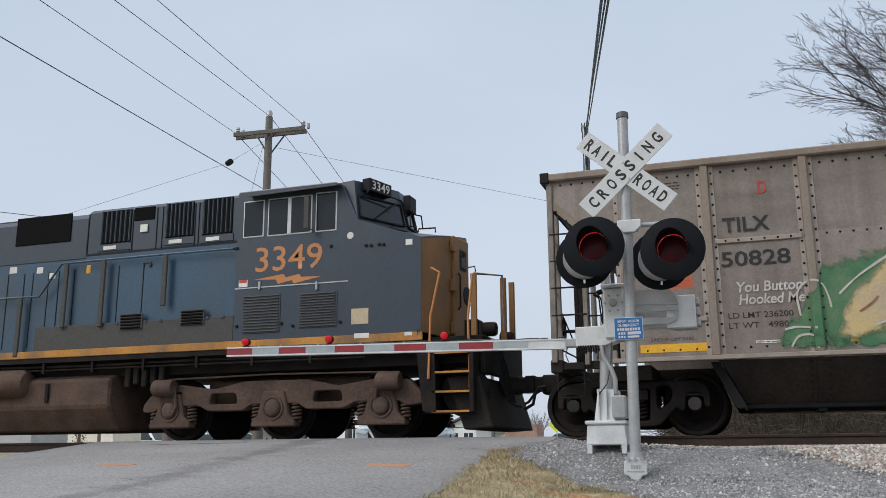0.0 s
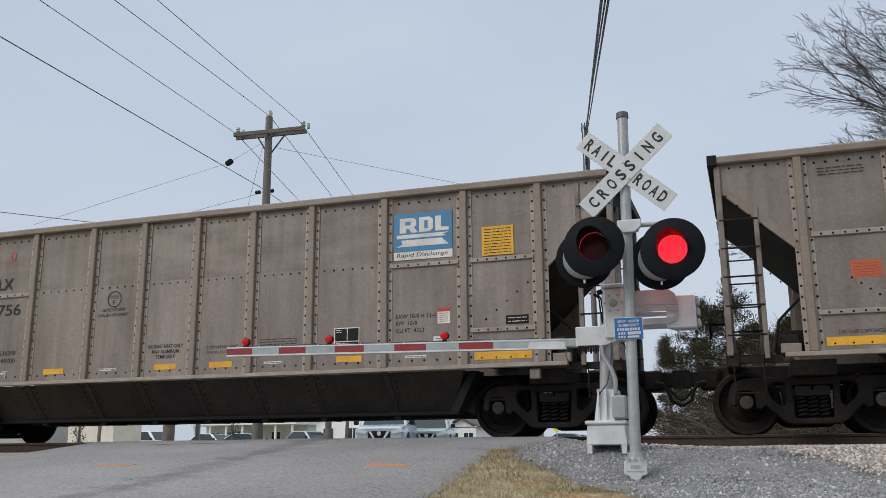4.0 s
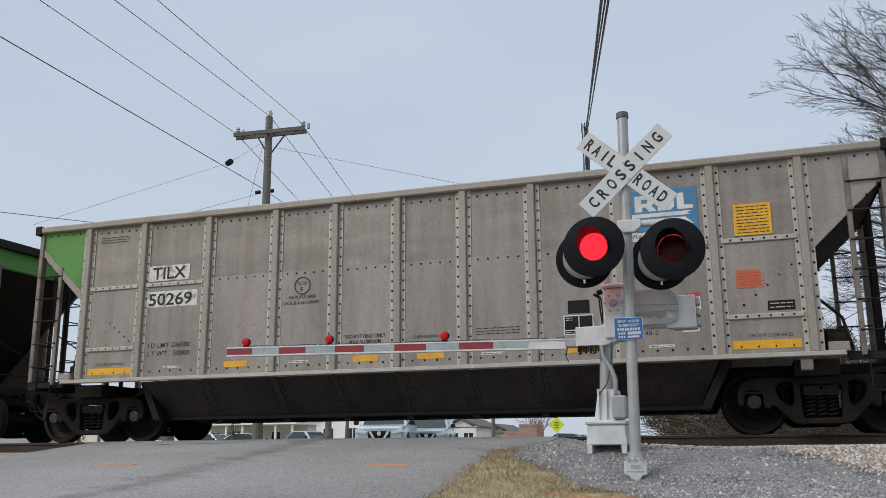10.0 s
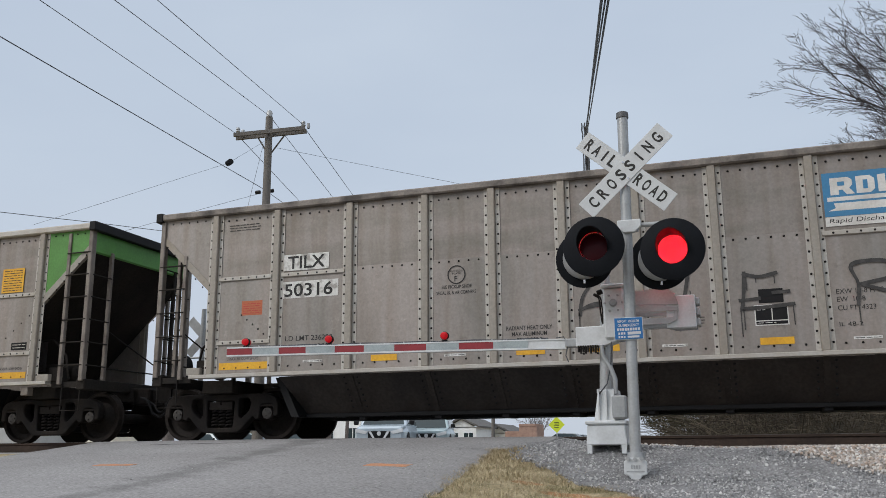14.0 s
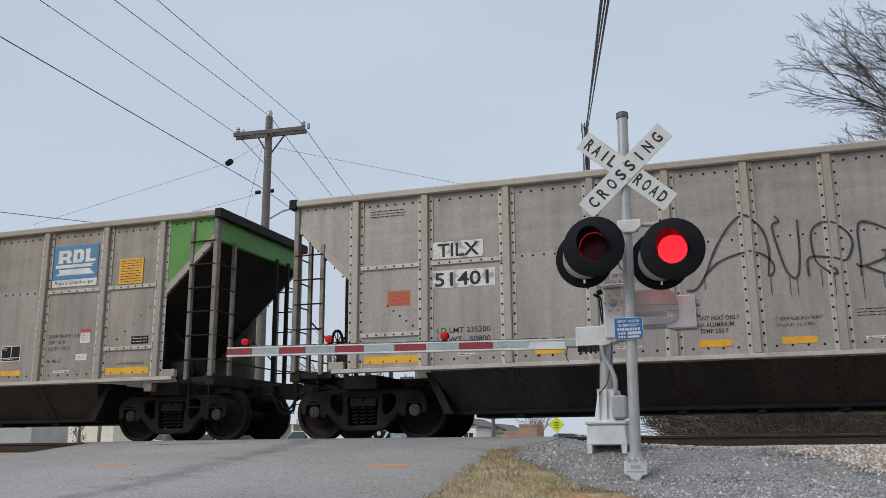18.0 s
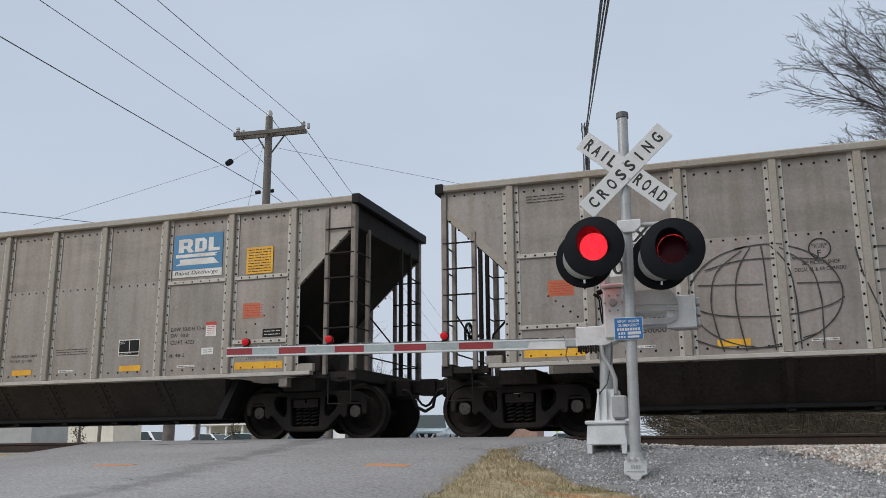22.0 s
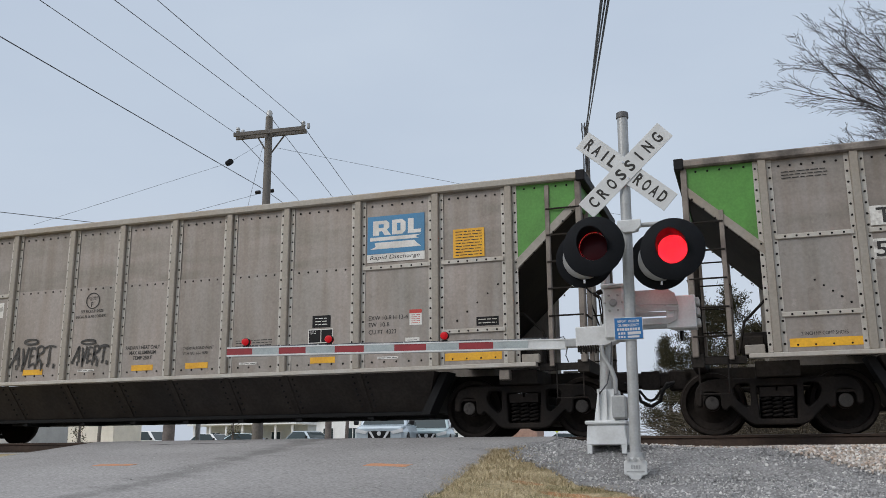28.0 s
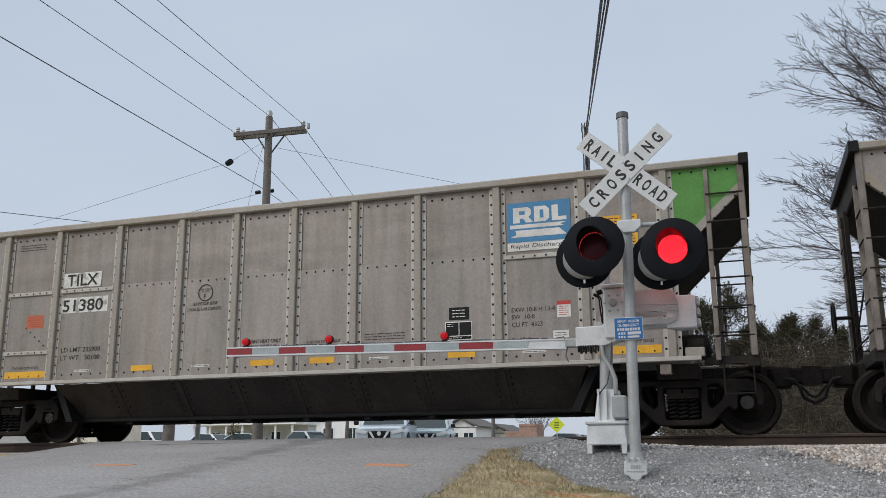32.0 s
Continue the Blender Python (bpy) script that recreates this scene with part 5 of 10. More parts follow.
    # louvred vents
    for a, b in (((-8.193, 2.447), (-7.452, 1.781)), ((-7.099, 2.427), (-6.391, 1.823))):
        v = P("louvre", rect(a, b, CAB - 0.012, CAB), M["navy"], "louvred cab vent")
        n = 13
        for k in range(n):
            z = b[1] + 0.03 + (a[1] - b[1] - 0.06) * k / (n - 1)
            f = Form()
            f.prism([(CAB - 0.012, z + 0.018), (CAB - 0.035, z - 0.006), (CAB - 0.012, z - 0.01)], a[0] + 0.03, b[0] - 0.03, "x")
            P("slat", f, M["grime"], parent=v)
    f = Form()
    a, b = (-8.355, 2.536), (-6.199, 2.524)
    f.box(a[0], b[0], CAB - 0.01, CAB, a[1] + 0.03, a[1] + 0.05)
    for e in ((-7.867, 2.604), (-6.773, 2.533)):
        f.cbox(e[0] - 0.02, e[0] + 0.02, CAB - 0.03, CAB, e[1] - 0.07, e[1] + 0.07, 0.005)
    P("access_seam", f, M["galv"], parent=cab)
    # long hood: upper cabinets, lower blue doors, set back from the walkway
    top = rf[1] + 0.02
    f = Form()
    f.cbox(back + 1.5, rb[0] - 0.01, HOOD, far(HOOD), zs, 3.5, 0.02)
    hood = P("hood", f, M["hoodblue"], "faded blue engine hood")
    u0, u1 = (-11.666, 4.025), (-8.509, 3.746)
    f = Form()
    f.prism([(13.42, 3.47), (13.42, top - 0.08), (13.52, top), (far(13.52), top), (far(13.42), top - 0.08), (far(13.42), 3.42), (far(13.5), 3.3), (13.5, 3.3)], u0[0], rb[0] - 0.012, "x")
    cabinet = P("upper_cabinet", f, M["navy"], "navy equipment cabinet with vents")
    f = Form()
    f.prism([(13.43, 3.40), (13.43, top - 0.16), (13.60, top - 0.03), (far(13.60), top - 0.03), (far(13.43), top - 0.16), (far(13.43), 3.40), (far(13.5), 3.3), (13.5, 3.3)], back + 1.5, u0[0] - 0.02, "x")
    rad = P("radiator_section", f, M["navy"], "navy hood section with a mesh screen")
    f = Form()
    f.cbox(u0[0] - 1.0, rb[0] - 0.01, EDGE + 0.04, HOOD + 0.02, zs, 2.12, 0.012)
    low = P("lower_cabinet", f, M["grime"], "dusty lower equipment cabinet")
    for a, b in (((-11.363, 4.264), (-10.682, 3.634)), ((-9.925, 4.280), (-9.325, 3.638)), ((-9.139, 4.290), (-8.514, 3.622))):
        g = P("vent", rect(a, b, 13.405, 13.43), M["grille"], "black slatted vent", parent=cabinet)
        n = 7
        for k in range(n):
            x = a[0] + 0.03 + (b[0] - a[0] - 0.06) * k / (n - 1)
            f = Form()
            f.prism([(x - 0.018, 13.405), (x + 0.018, 13.405), (x + 0.006, 13.385), (x - 0.006, 13.385)], b[1] + 0.02, a[1] - 0.02, "z")
            P("slat", f, M["navy"], parent=cabinet)
        f = Form()
        f.box(a[0] - 0.03, b[0] + 0.03, 13.40, 13.42, b[1] - 0.14, b[1] - 0.02)
        P("vent_sill", f, M["navy"], parent=cabinet)
        P("small_notice", rect((a[0] + 0.1, b[1] - 0.05), (a[0] + 0.38, b[1] - 0.12), 13.39, 13.41, 0.002), M["white"], "small white warning label", parent=cabinet)
    P("vent", rect((-10.622, 4.271), (-10.177, 4.023), 13.405, 13.43), M["grille"], parent=cabinet)
    P("screen", rect((-13.384, 4.313), (-12.068, 3.757), 13.41, 13.44), M["grille"], "dark radiator mesh screen", parent=rad)
    f = Form()
    for cx in (-11.653, -10.695, -10.644, -10.118, -9.994, -9.300, -9.216):
        f.box(cx - 0.006, cx + 0.006, 13.408, 13.421, 3.46, top - 0.1)
    P("door_gap", f, M["black"], parent=cabinet)
    f = Form()
    for cx in (-13.919, -13.491, -13.098, -12.889, -12.519, -12.274, -12.112, -11.912, -10.905, -10.359):
        f.box(cx - 0.008, cx + 0.008, HOOD - 0.008, HOOD + 0.01, 2.0 if cx > -12.2 else 1.75, 3.2)
    P("door_seam", f, M["black"], parent=hood)
    e = (-10.277, 3.200)
    f = Form()
    f.tube([(e[0] - 0.08, HOOD - 0.03, e[1]), (e[0] + 0.08, HOOD - 0.03, e[1])], 0.012, 6)
    f.tube([(e[0] + 0.05, HOOD, e[1] - 0.03), (e[0] + 0.05, HOOD - 0.03, e[1] - 0.03)], 0.04, 8)
    P("door_latch", f, M["navy"], parent=hood)
    P("small_notice", rect((-10.466, 3.936), (-10.306, 3.792), 13.392, 13.41, 0.002), M["white"], parent=cabinet)
    P("small_notice", rect((-13.481, 3.348), (-13.300, 3.223), HOOD - 0.006, HOOD + 0.01, 0.002), M["white"], parent=hood)
    P("small_notice", rect((-12.817, 3.300), (-12.668, 3.178), HOOD - 0.006, HOOD + 0.01, 0.002), M["white"], parent=hood)
    P("small_notice", rect((-12.506, 3.167), (-12.360, 3.058), HOOD - 0.006, HOOD + 0.01, 0.002), M["white"], parent=hood)
    P("arrow_mark", rect((-11.646, 3.258), (-11.553, 3.100), HOOD - 0.006, HOOD + 0.01, 0.002), M["yellow"], "yellow arrow label", parent=hood)
    for a, b in (((-10.733, 2.261), (-10.246, 1.978)), ((-9.446, 2.261), (-8.953, 1.993))):
        v = P("louvre", rect(a, b, EDGE + 0.02, EDGE + 0.05), M["grime"], parent=low)
        for k in range(5):
            z = b[1] + 0.03 + (a[1] - b[1] - 0.06) * k / 4
            f = Form()
            f.prism([(EDGE + 0.02, z + 0.016), (EDGE - 0.005, z - 0.01), (EDGE + 0.02, z - 0.02)], a[0] + 0.03, b[0] - 0.03, "x")
            P("slat", f, M["grille"], parent=low)
    f = Form()
    for cx in (-11.116, -10.803, -10.507, -10.191, -9.866, -9.451, -9.194, -8.893, -8.585):
        f.cbox(cx - 0.03, cx + 0.03, EDGE + 0.025, EDGE + 0.045, 2.08, 2.13, 0.004)
    P("cover_latch", f, M["navy"], parent=low)
    # handrail and its posts
    y = EDGE + 0.0
    rail = [(-13.511, 2.713), (-12.592, 2.701), (-12.130, 3.299), (-11.201, 3.306), (-9.841, 3.308), (-8.412, 3.299)]
    f = Form()
    f.tube([(rail[0][0] - 7.5, y, rail[0][1]), *[(x, y, z) for x, z in rail], (rail[-1][0] + 0.02, y + 0.1, rail[-1][1])], 0.021, 8)
    P("handrail", f, M["hoodblue"], "blue tubular handrail")
    for p0, p1 in (((-13.034, 2.706), (-13.015, 1.577)), ((-12.011, 3.291), (-11.986, 2.080)), ((-11.163, 3.303), (-11.159, 2.059)), ((-9.817, 3.306), (-9.820, 2.366))):
        f = Form()
        f.cbox(p0[0] - 0.05, p0[0] + 0.05, y - 0.02, y + 0.03, p1[1], p0[1], 0.012)
        P("stanchion", f, M["grime"], "dark handrail post")
    for k in range(1, 5):
        f = Form()
        f.cbox(rail[0][0] - 1.6 * k - 0.05, rail[0][0] - 1.6 * k + 0.05, y - 0.02, y + 0.03, 1.55, rail[0][1], 0.012)
        P("stanchion", f, M["grime"])
    # roof clutter
    f = Form()
    f.cbox(u0[0] - 4.5, u0[0] - 2.0, TRACK_Y - 0.9, TRACK_Y + 0.9, top - 0.03, top + 0.12, 0.03)
    f.tube([(rf[0] - 0.5, TRACK_Y, top), (rf[0] - 0.5, TRACK_Y, top + 0.2)], 0.015, 6)
    f.cbox(rf[0] - 0.45, rf[0] - 0.15, TRACK_Y - 0.4, TRACK_Y + 0.1, top, top + 0.12, 0.03)
    for k in range(4):
        f.tube([(rf[0] - 0.95 - 0.12 * k, CAB + 0.5, top), (rf[0] - 0.95 - 0.12 * k, CAB + 0.5, top + 0.08 + 0.02 * (k % 2))], 0.01, 6)
    P("roof_aerial", f, M["black"])
    f = Form()
    for p, q in (((-5.86, 3.66), (-5.30, 3.55)), ((-5.26, 3.53), (-4.95, 3.50))):
        f.tube([(p[0], 14.2, p[1]), (p[0], 14.2, p[1] + 0.06), (q[0], 14.2, q[1] + 0.08), (q[0], 14.2, q[1])], 0.014, 6)
    P("grab_iron", f, M["black"])
    # front platform, steps, rails
    f = Form()
    f.cbox(LX + 0.0, LX + 0.95, EDGE + 0.25, far(EDGE) - 0.25, 1.50, 1.60, 0.012)
    f.cbox(LX + 0.88, LX + 0.98, EDGE + 0.3, far(EDGE) - 0.3, 1.0, 1.6, 0.02)
    P("front_platform", f, M["underbody"], "dark front platform and end plate")
    f = Form()
    a, b = (-5.004, 1.378), (-4.692, 0.391)
    f.prism([(a[0], 1.50), (b[0], 1.50), (b[0] + 0.03, b[1]), (a[0] + 0.12, b[1] + 0.02)], EDGE + 0.03, EDGE + 0.5)
    f.box(a[0], b[0] + 0.65, EDGE + 0.46, EDGE + 0.5, b[1], 1.5)
    P("step_well", f, M["underbody"], "dark step well")
    for k, (a, b) in enumerate((((-4.641, 1.183), (-4.125, 1.199)), ((-4.661, 0.917), (-4.110, 0.935)), ((-4.681, 0.662), (-4.114, 0.682)), ((-4.739, 0.401), (-4.118, 0.423)))):
        z = 1.32 - 0.305 * k
        f = Form()
        f.cbox(b[0] - 0.62, b[0], EDGE + 0.05, EDGE + 0.48, z - 0.03, z, 0.006)
        st = P("step", f, M["underbody"], "dark grating step")
        f = Form()
        f.cbox(b[0] - 0.62, b[0], EDGE + 0.03, EDGE + 0.049, z - 0.022, z + 0.012, 0.004)
        P("step_edge", f, M["stripe_gold"], "yellow step edge", parent=st)
    f = Form()
    f.cbox((-4.115, 0.639)[0], (-4.069, 0.637)[0] + 0.03, EDGE + 0.03, EDGE + 0.5, 0.38, 1.5, 0.01)
    P("step_side", f, M["underbody"])
    for pts in (((-4.735, 2.698), (-4.589, 2.612), (-4.742, 1.911), (-4.777, 0.914)),):
        f = Form()
        f.tube([(pts[0][0], 13.36, pts[0][1]), (pts[1][0], 13.35, pts[1][1]), (pts[2][0], 13.34, pts[2][1]), (pts[3][0], 13.33, pts[3][1])], 0.02, 8)
        P("grab_rail", f, M["number_gold"], "worn tan grab rail")
    f = Form()
    pts = ((-4.144, 0.732), (-4.165, 1.893), (-4.080, 2.567), (-4.023, 2.600))
    f.tube([(x, 13.5, z) for x, z in pts], 0.02, 8)
    P("grab_rail", f, M["number_gold"])
    f = Form()
    pts = ((-4.181, 2.667), (-3.805, 2.676), (-3.787, 1.747))
    f.tube([(pts[0][0], 13.9, pts[0][1]), (pts[1][0], 14.3, pts[1][1]), (pts[2][0], 14.3, pts[2][1])], 0.02, 8)
    P("grab_rail", f, M["ladder"])
    for p0, p1, yy in (((-4.181, 2.667), (-4.099, 1.759), 13.9), ((-3.813, 2.655), (-3.803, 1.807), 14.4), ((-3.871, 2.722), (-3.862, 1.811), 15.2)):
        f = Form()
        f.cbox(p0[0] - 0.05, p0[0] + 0.05, yy - 0.03, yy + 0.03, 1.58, p0[1], 0.01)
        P("rail_post", f, M["gold"], "gold railing post")
    f = Form()
    f.cbox(LX + 0.45, LX + 0.7, 14.2, 14.5, 1.6, 1.95, 0.02)
    P("tool_box", f, M["black"])
    f = Form()
    f.lathe([(0, -0.12), (0.10, -0.12), (0.12, -0.08), (0.12, 0.1), (0, 0.12)], 16, pose(LX + 0.92, 14.1, 1.75, 0, 0, 90))
    f.lathe([(0, -0.12), (0.10, -0.12), (0.12, -0.08), (0.12, 0.1), (0, 0.12)], 16, pose(LX + 1.0, 14.9, 1.68, 0, 0, 90))
    P("ditch_light", f, M["underbody"])
    # plow, coupler, hoses
    f = Form()
    f.prism([(LX + 0.35, 0.95), (LX + 0.9, 0.95), (LX + 1.12, 0.15), (LX + 0.65, 0.12)], 13.5, 16.2)
    P("snow_plow", f, M["dark_steel"], "black snow plow", 0.02)
    f = Form()
    f.lathe([(0.0, -0.12), (0.36, -0.12), (0.40, -0.05), (0.40, 0.05), (0, 0.05)], 24, pose(LX + 0.62, 13.72, 0.72))
    P("plow_wing", f, M["black"])
    f = Form()
    f.cbox(LX + 0.9, LX + 1.25, TRACK_Y - 0.17, TRACK_Y + 0.17, 0.72, 1.02, 0.03)
    f.cbox(LX + 1.2, LX + 1.40, TRACK_Y - 0.14, TRACK_Y + 0.14, 0.74, 1.0, 0.03)
    P("coupler", f, M["underbody"], "dark knuckle coupler")
    for k in range(4):
        f = Form()
        x = LX + 0.98
        f.tube([(x, 14.0 + 0.16 * k, 1.45), (x + 0.10, 14.0 + 0.16 * k, 1.2), (x + 0.14 + 0.03 * k, 14.02 + 0.16 * k, 0.9 - 0.1 * k), (x + 0.25, 14.1 + 0.12 * k, 0.55), (x + 0.33, 14.2 + 0.12 * k, 0.5)], 0.022, 6)
        P("hose", f, M["black"], "black rubber hose")
    # trucks
    axles = [(-5.698, 0.497)[0], (-7.682, 0.521)[0], (-9.745, 0.485)[0]]
    wheel = wheelset_mesh(0.533)
    sets = []
    for shift in (0.0, -13.2):
        mid = axles[1] + shift
        f = Form()
        f.cbox(mid - 1.6, mid + 1.6, TRACK_Y - 0.75, TRACK_Y + 0.75, 0.62, 1.05, 0.03)
        tr = P("truck", f, M["rust"], "dusty brown six-wheel truck")
        for s in (-1, 1):
            ys = [TRACK_Y + s * 1.20, TRACK_Y + s * 0.98]
            beam = [(-2.65, 0.62), (-2.5, 0.80), (-1.9, 0.98), (-1.2, 0.88), (-0.6, 1.0), (0.6, 1.0), (1.2, 0.88), (1.9, 0.98), (2.45, 0.95), (2.7, 0.72), (2.7, 0.55), (2.4, 0.52), (2.3, 0.60), (1.5, 0.60), (1.3, 0.5), (0.6, 0.5), (0.45, 0.60), (-0.45, 0.60), (-0.6, 0.5), (-1.3, 0.5), (-1.5, 0.60), (-2.3, 0.60), (-2.4, 0.5), (-2.65, 0.5)]
            rings = [rounded([(mid + p, q) for p, q in beam], 0.05)]
            for c in (-1.0, 1.0):
                rings.append(rounded([(mid + c - 0.28, 0.62), (mid + c + 0.28, 0.62), (mid + c + 0.24, 0.80), (mid + c - 0.24, 0.80)], 0.06))
            for c in (-1.95, 1.95):
                rings.append(rounded([(mid + c - 0.10, 0.72), (mid + c + 0.10, 0.72), (mid + c + 0.10, 0.84), (mid + c - 0.10, 0.84)], 0.04))
            part("side_beam", plate_mesh("side_beam", rings, *ys, M["rust"], 0.02), None, tr, "cast brown side frame")
            for ax in axles:
                x = ax + shift
                f = Form()
                f.prism([(x - 0.20, 0.82), (x + 0.20, 0.82), (x + 0.30, 0.42), (x + 0.42, 0.30), (x + 0.42, 0.22), (x - 0.42, 0.22), (x - 0.42, 0.30), (x - 0.30, 0.42)], TRACK_Y + s * 1.24, TRACK_Y + s * 1.02)
                part("axle_box", f, M["rust"], tr, "", None, 0.02)
                f = Form()
                f.lathe([(0, -0.05), (0.10, -0.05), (0.13, -0.03), (0.15, 0.0), (0.15, 0.05)], 20, pose(x, TRACK_Y + s * 1.26, 0.53, 0, 0, 0 if s < 0 else 180))
                f.lathe([(0.17, -0.02), (0.20, -0.02), (0.20, 0.02), (0.17, 0.02)], 20, pose(x, TRACK_Y + s * 1.24, 0.53))
                part("bearing_cap", f, M["rust"], tr)
                for k in (-1, 1):
                    f = Form()
                    f.tube([(x + k * 0.38 + 0.075 * math.cos(t), TRACK_Y + s * 1.10 + 0.075 * math.sin(t), 0.31 + 0.30 * t / (10 * math.pi)) for t in [j * 2 * math.pi / 9 for j in range(46)]], 0.022, 6)
                    part("spring", f, M["rust"], tr)
            for k in (-1, 1):
                f = Form()
                f.lathe([(0, -0.2), (0.13, -0.2), (0.15, -0.17), (0.15, 0.17), (0.13, 0.2), (0, 0.2)], 18, pose(mid + k * 2.15, TRACK_Y + s * 1.30, 0.92, 0, 0, 90))
                part("brake_cylinder", f, M["rust"], tr, "brown brake cylinder")
                f = Form()
                f.tube([(mid + k * 1.95, TRACK_Y + s * 1.30, 0.95), (mid + k * 1.9, TRACK_Y + s * 1.28, 0.6), (mid + k * 1.97, TRACK_Y + s * 1.28, 0.45)], 0.03, 6)
                f.tube([(mid + k * 2.1, TRACK_Y + s * 1.25, 1.07), (mid, TRACK_Y + s * 1.25, 1.10), (mid + k * 0.3, TRACK_Y + s * 1.25, 1.10)], 0.016, 6)
                part("brake_rigging", f, M["rust"], tr)
        tr.matrix_basis = pose(mid + 4.9, 0, 0)
        for ch in tr.children:
            ch.matrix_basis = pose(-mid, -TRACK_Y, 0)
        tr.data.transform(pose(-mid, -TRACK_Y, 0))
        for ax in axles:
            sets.append(part("wheelset", wheel, None, tr, "dark steel locomotive wheelset", pose(ax + shift - mid, 0, 0.533)))
    # tank and reservoirs
    a, b = (-10.824, 1.270), (-10.906, 0.159)
    f = Form()
    f.prism([(13.42, 0.62), (13.42, 1.12), (13.6, 1.2), (far(13.6), 1.2), (far(13.42), 1.12), (far(13.42), 0.62), (far(13.75), 0.20), (13.75, 0.20)], a[0] - 5.6, b[0], "x")
    P("fuel_tank", f, M["rust"], "dusty brown fuel tank", 0.04)
    f = Form()
    q = (-13.152, 1.051)
    f.lathe([(0, -1.6), (0.2, -1.6), (0.26, -1.5), (0.26, 0.28), (0.2, 0.40), (0, 0.42)], 24, pose(q[0], 13.42, q[1] + 0.03, 0, 0, -90))
    P("air_reservoir", f, M["rust"], "brown air reservoir")
    f = Form()
    e = (-12.281, 0.952)
    f.cbox(e[0] - 0.04, e[0] + 0.04, 13.38, 13.42, 0.72, 1.06, 0.01)
    P("sight_gauge", f, M["underbody"])
    f = Form()
    for k in range(5):
        x = a[0] + 0.15 + 0.18 * k
        f.cbox(x, x + 0.12, 13.5, 13.8, 0.95 + 0.05 * (k % 2), 1.35, 0.02)
    P("valve_group", f, M["underbody"])
    TRAIN.append((loco, LX - RUN0, sets, 0.533))


RUN0 = 4.555


build_loco()


# ---------------------------------------------------------------- sprayed marks on the cars
M["spray_black"] = pm("black_spray", (0.035, 0.033, 0.032), 0.7, 0, 0.2, 9, 60, 0.0, col2=(0.08, 0.075, 0.07), spread=(0.45, 0.75))
M["spray_white"] = pm("white_spray", (0.55, 0.53, 0.50), 0.7, 0, 0.2, 9, 60, 0.0, col2=(0.42, 0.39, 0.35))
M["spray_pink"] = pm("faded_pink_spray", (0.375, 0.305, 0.305), 0.7, 0, 0.15, 5, 60, 0.0, col2=(0.30, 0.25, 0.235), spread=(0.4, 0.65))
M["spray_cream"] = pm("cream_spray", (0.56, 0.42, 0.20), 0.7, 0, 0.14, 2.4, 40, 0.0, col2=(0.46, 0.37, 0.25), spread=(0.38, 0.62))
M["spray_green"] = pm("green_spray", (0.05, 0.16, 0.075), 0.7, 0, 0.15, 3, 40, 0.0, col2=(0.11, 0.20, 0.10), spread=(0.4, 0.65))
M["spray_pale"] = pm("pale_faded_spray", (0.40, 0.33, 0.22), 0.7, 0, 0.2, 3.5, 40, 0.0, col2=(0.27, 0.235, 0.20), spread=(0.35, 0.6))
M["spray_maroon"] = pm("dull_red_spray", (0.20, 0.075, 0.07), 0.7, 0, 0.2, 8, 50, 0.0, col2=(0.30, 0.16, 0.10), spread=(0.4, 0.7))
M["spray_lime"] = pm("yellow_green_spray", (0.40, 0.44, 0.20), 0.7, 0, 0.15)
M["spray_halo"] = pm("green_sprayed_halo", (0.05, 0.16, 0.075), 0.7, 0, 0.15, 3, 40, 0.0, col2=(0.11, 0.20, 0.10), spread=(0.4, 0.65))
M["spray_smoke"] = pm("smoky_spray", (0.055, 0.050, 0.046), 0.7, 0, 0.2, 9, 60, 0.0, col2=(0.15, 0.138, 0.125), spread=(0.4, 0.65))
M["spray_grey"] = pm("grey_smear", (0.20, 0.19, 0.175), 0.7, 0, 0.2, 9, 60, 0.0, col2=(0.30, 0.28, 0.25))
FACE = SHEET_Y - 0.012


def spray(car, name, strokes, width, material, label="", y=FACE, close=0):
    """Flat ribbons along soft lines, on the car's near side."""
    f = Form()
    for si, pts in enumerate(strokes):
        pts = [Vector((a, 0, b)) for a, b in pts]
        fine = []
        for i in range(len(pts) - 1):
            p0, p1, p2, p3 = pts[max(i - 1, 0)], pts[i], pts[i + 1], pts[min(i + 2, len(pts) - 1)]
            for k in range(5):
                t = k / 5
                fine.append(0.5 * (2 * p1 + (p2 - p0) * t + (2 * p0 - 5 * p1 + 4 * p2 - p3) * t * t + (3 * p1 - p0 - 3 * p2 + p3) * t ** 3))
        fine.append(pts[-1])
        v = []
        for i, p in enumerate(fine):
            d = (fine[min(i + 1, len(fine) - 1)] - fine[max(i - 1, 0)]).normalized()
            n = Vector((-d.z, 0, d.x)) * (width * (0.42 + 0.16 * noise.noise((p.x * 5, p.z * 5, 2))))
            # a stroke runs on over the posts
            yy = (POST_Y - 0.004 if min(abs(p.x - q) for q in POSTS) < 0.062 else y) - 0.0005 * (si % 12)
            v += [(p.x + n.x, yy, p.z + n.z), (p.x - n.x, yy, p.z - n.z)]
        f.add(v, [(2 * i, 2 * i + 2, 2 * i + 3, 2 * i + 1) for i in range(len(fine) - 1) if abs(v[2 * i][1] - v[2 * i + 2][1]) < 0.02])
    ob = part(name, f, material, car, label)
    return tagged(ob, kind="stuff") if len(strokes) > 40 else ob


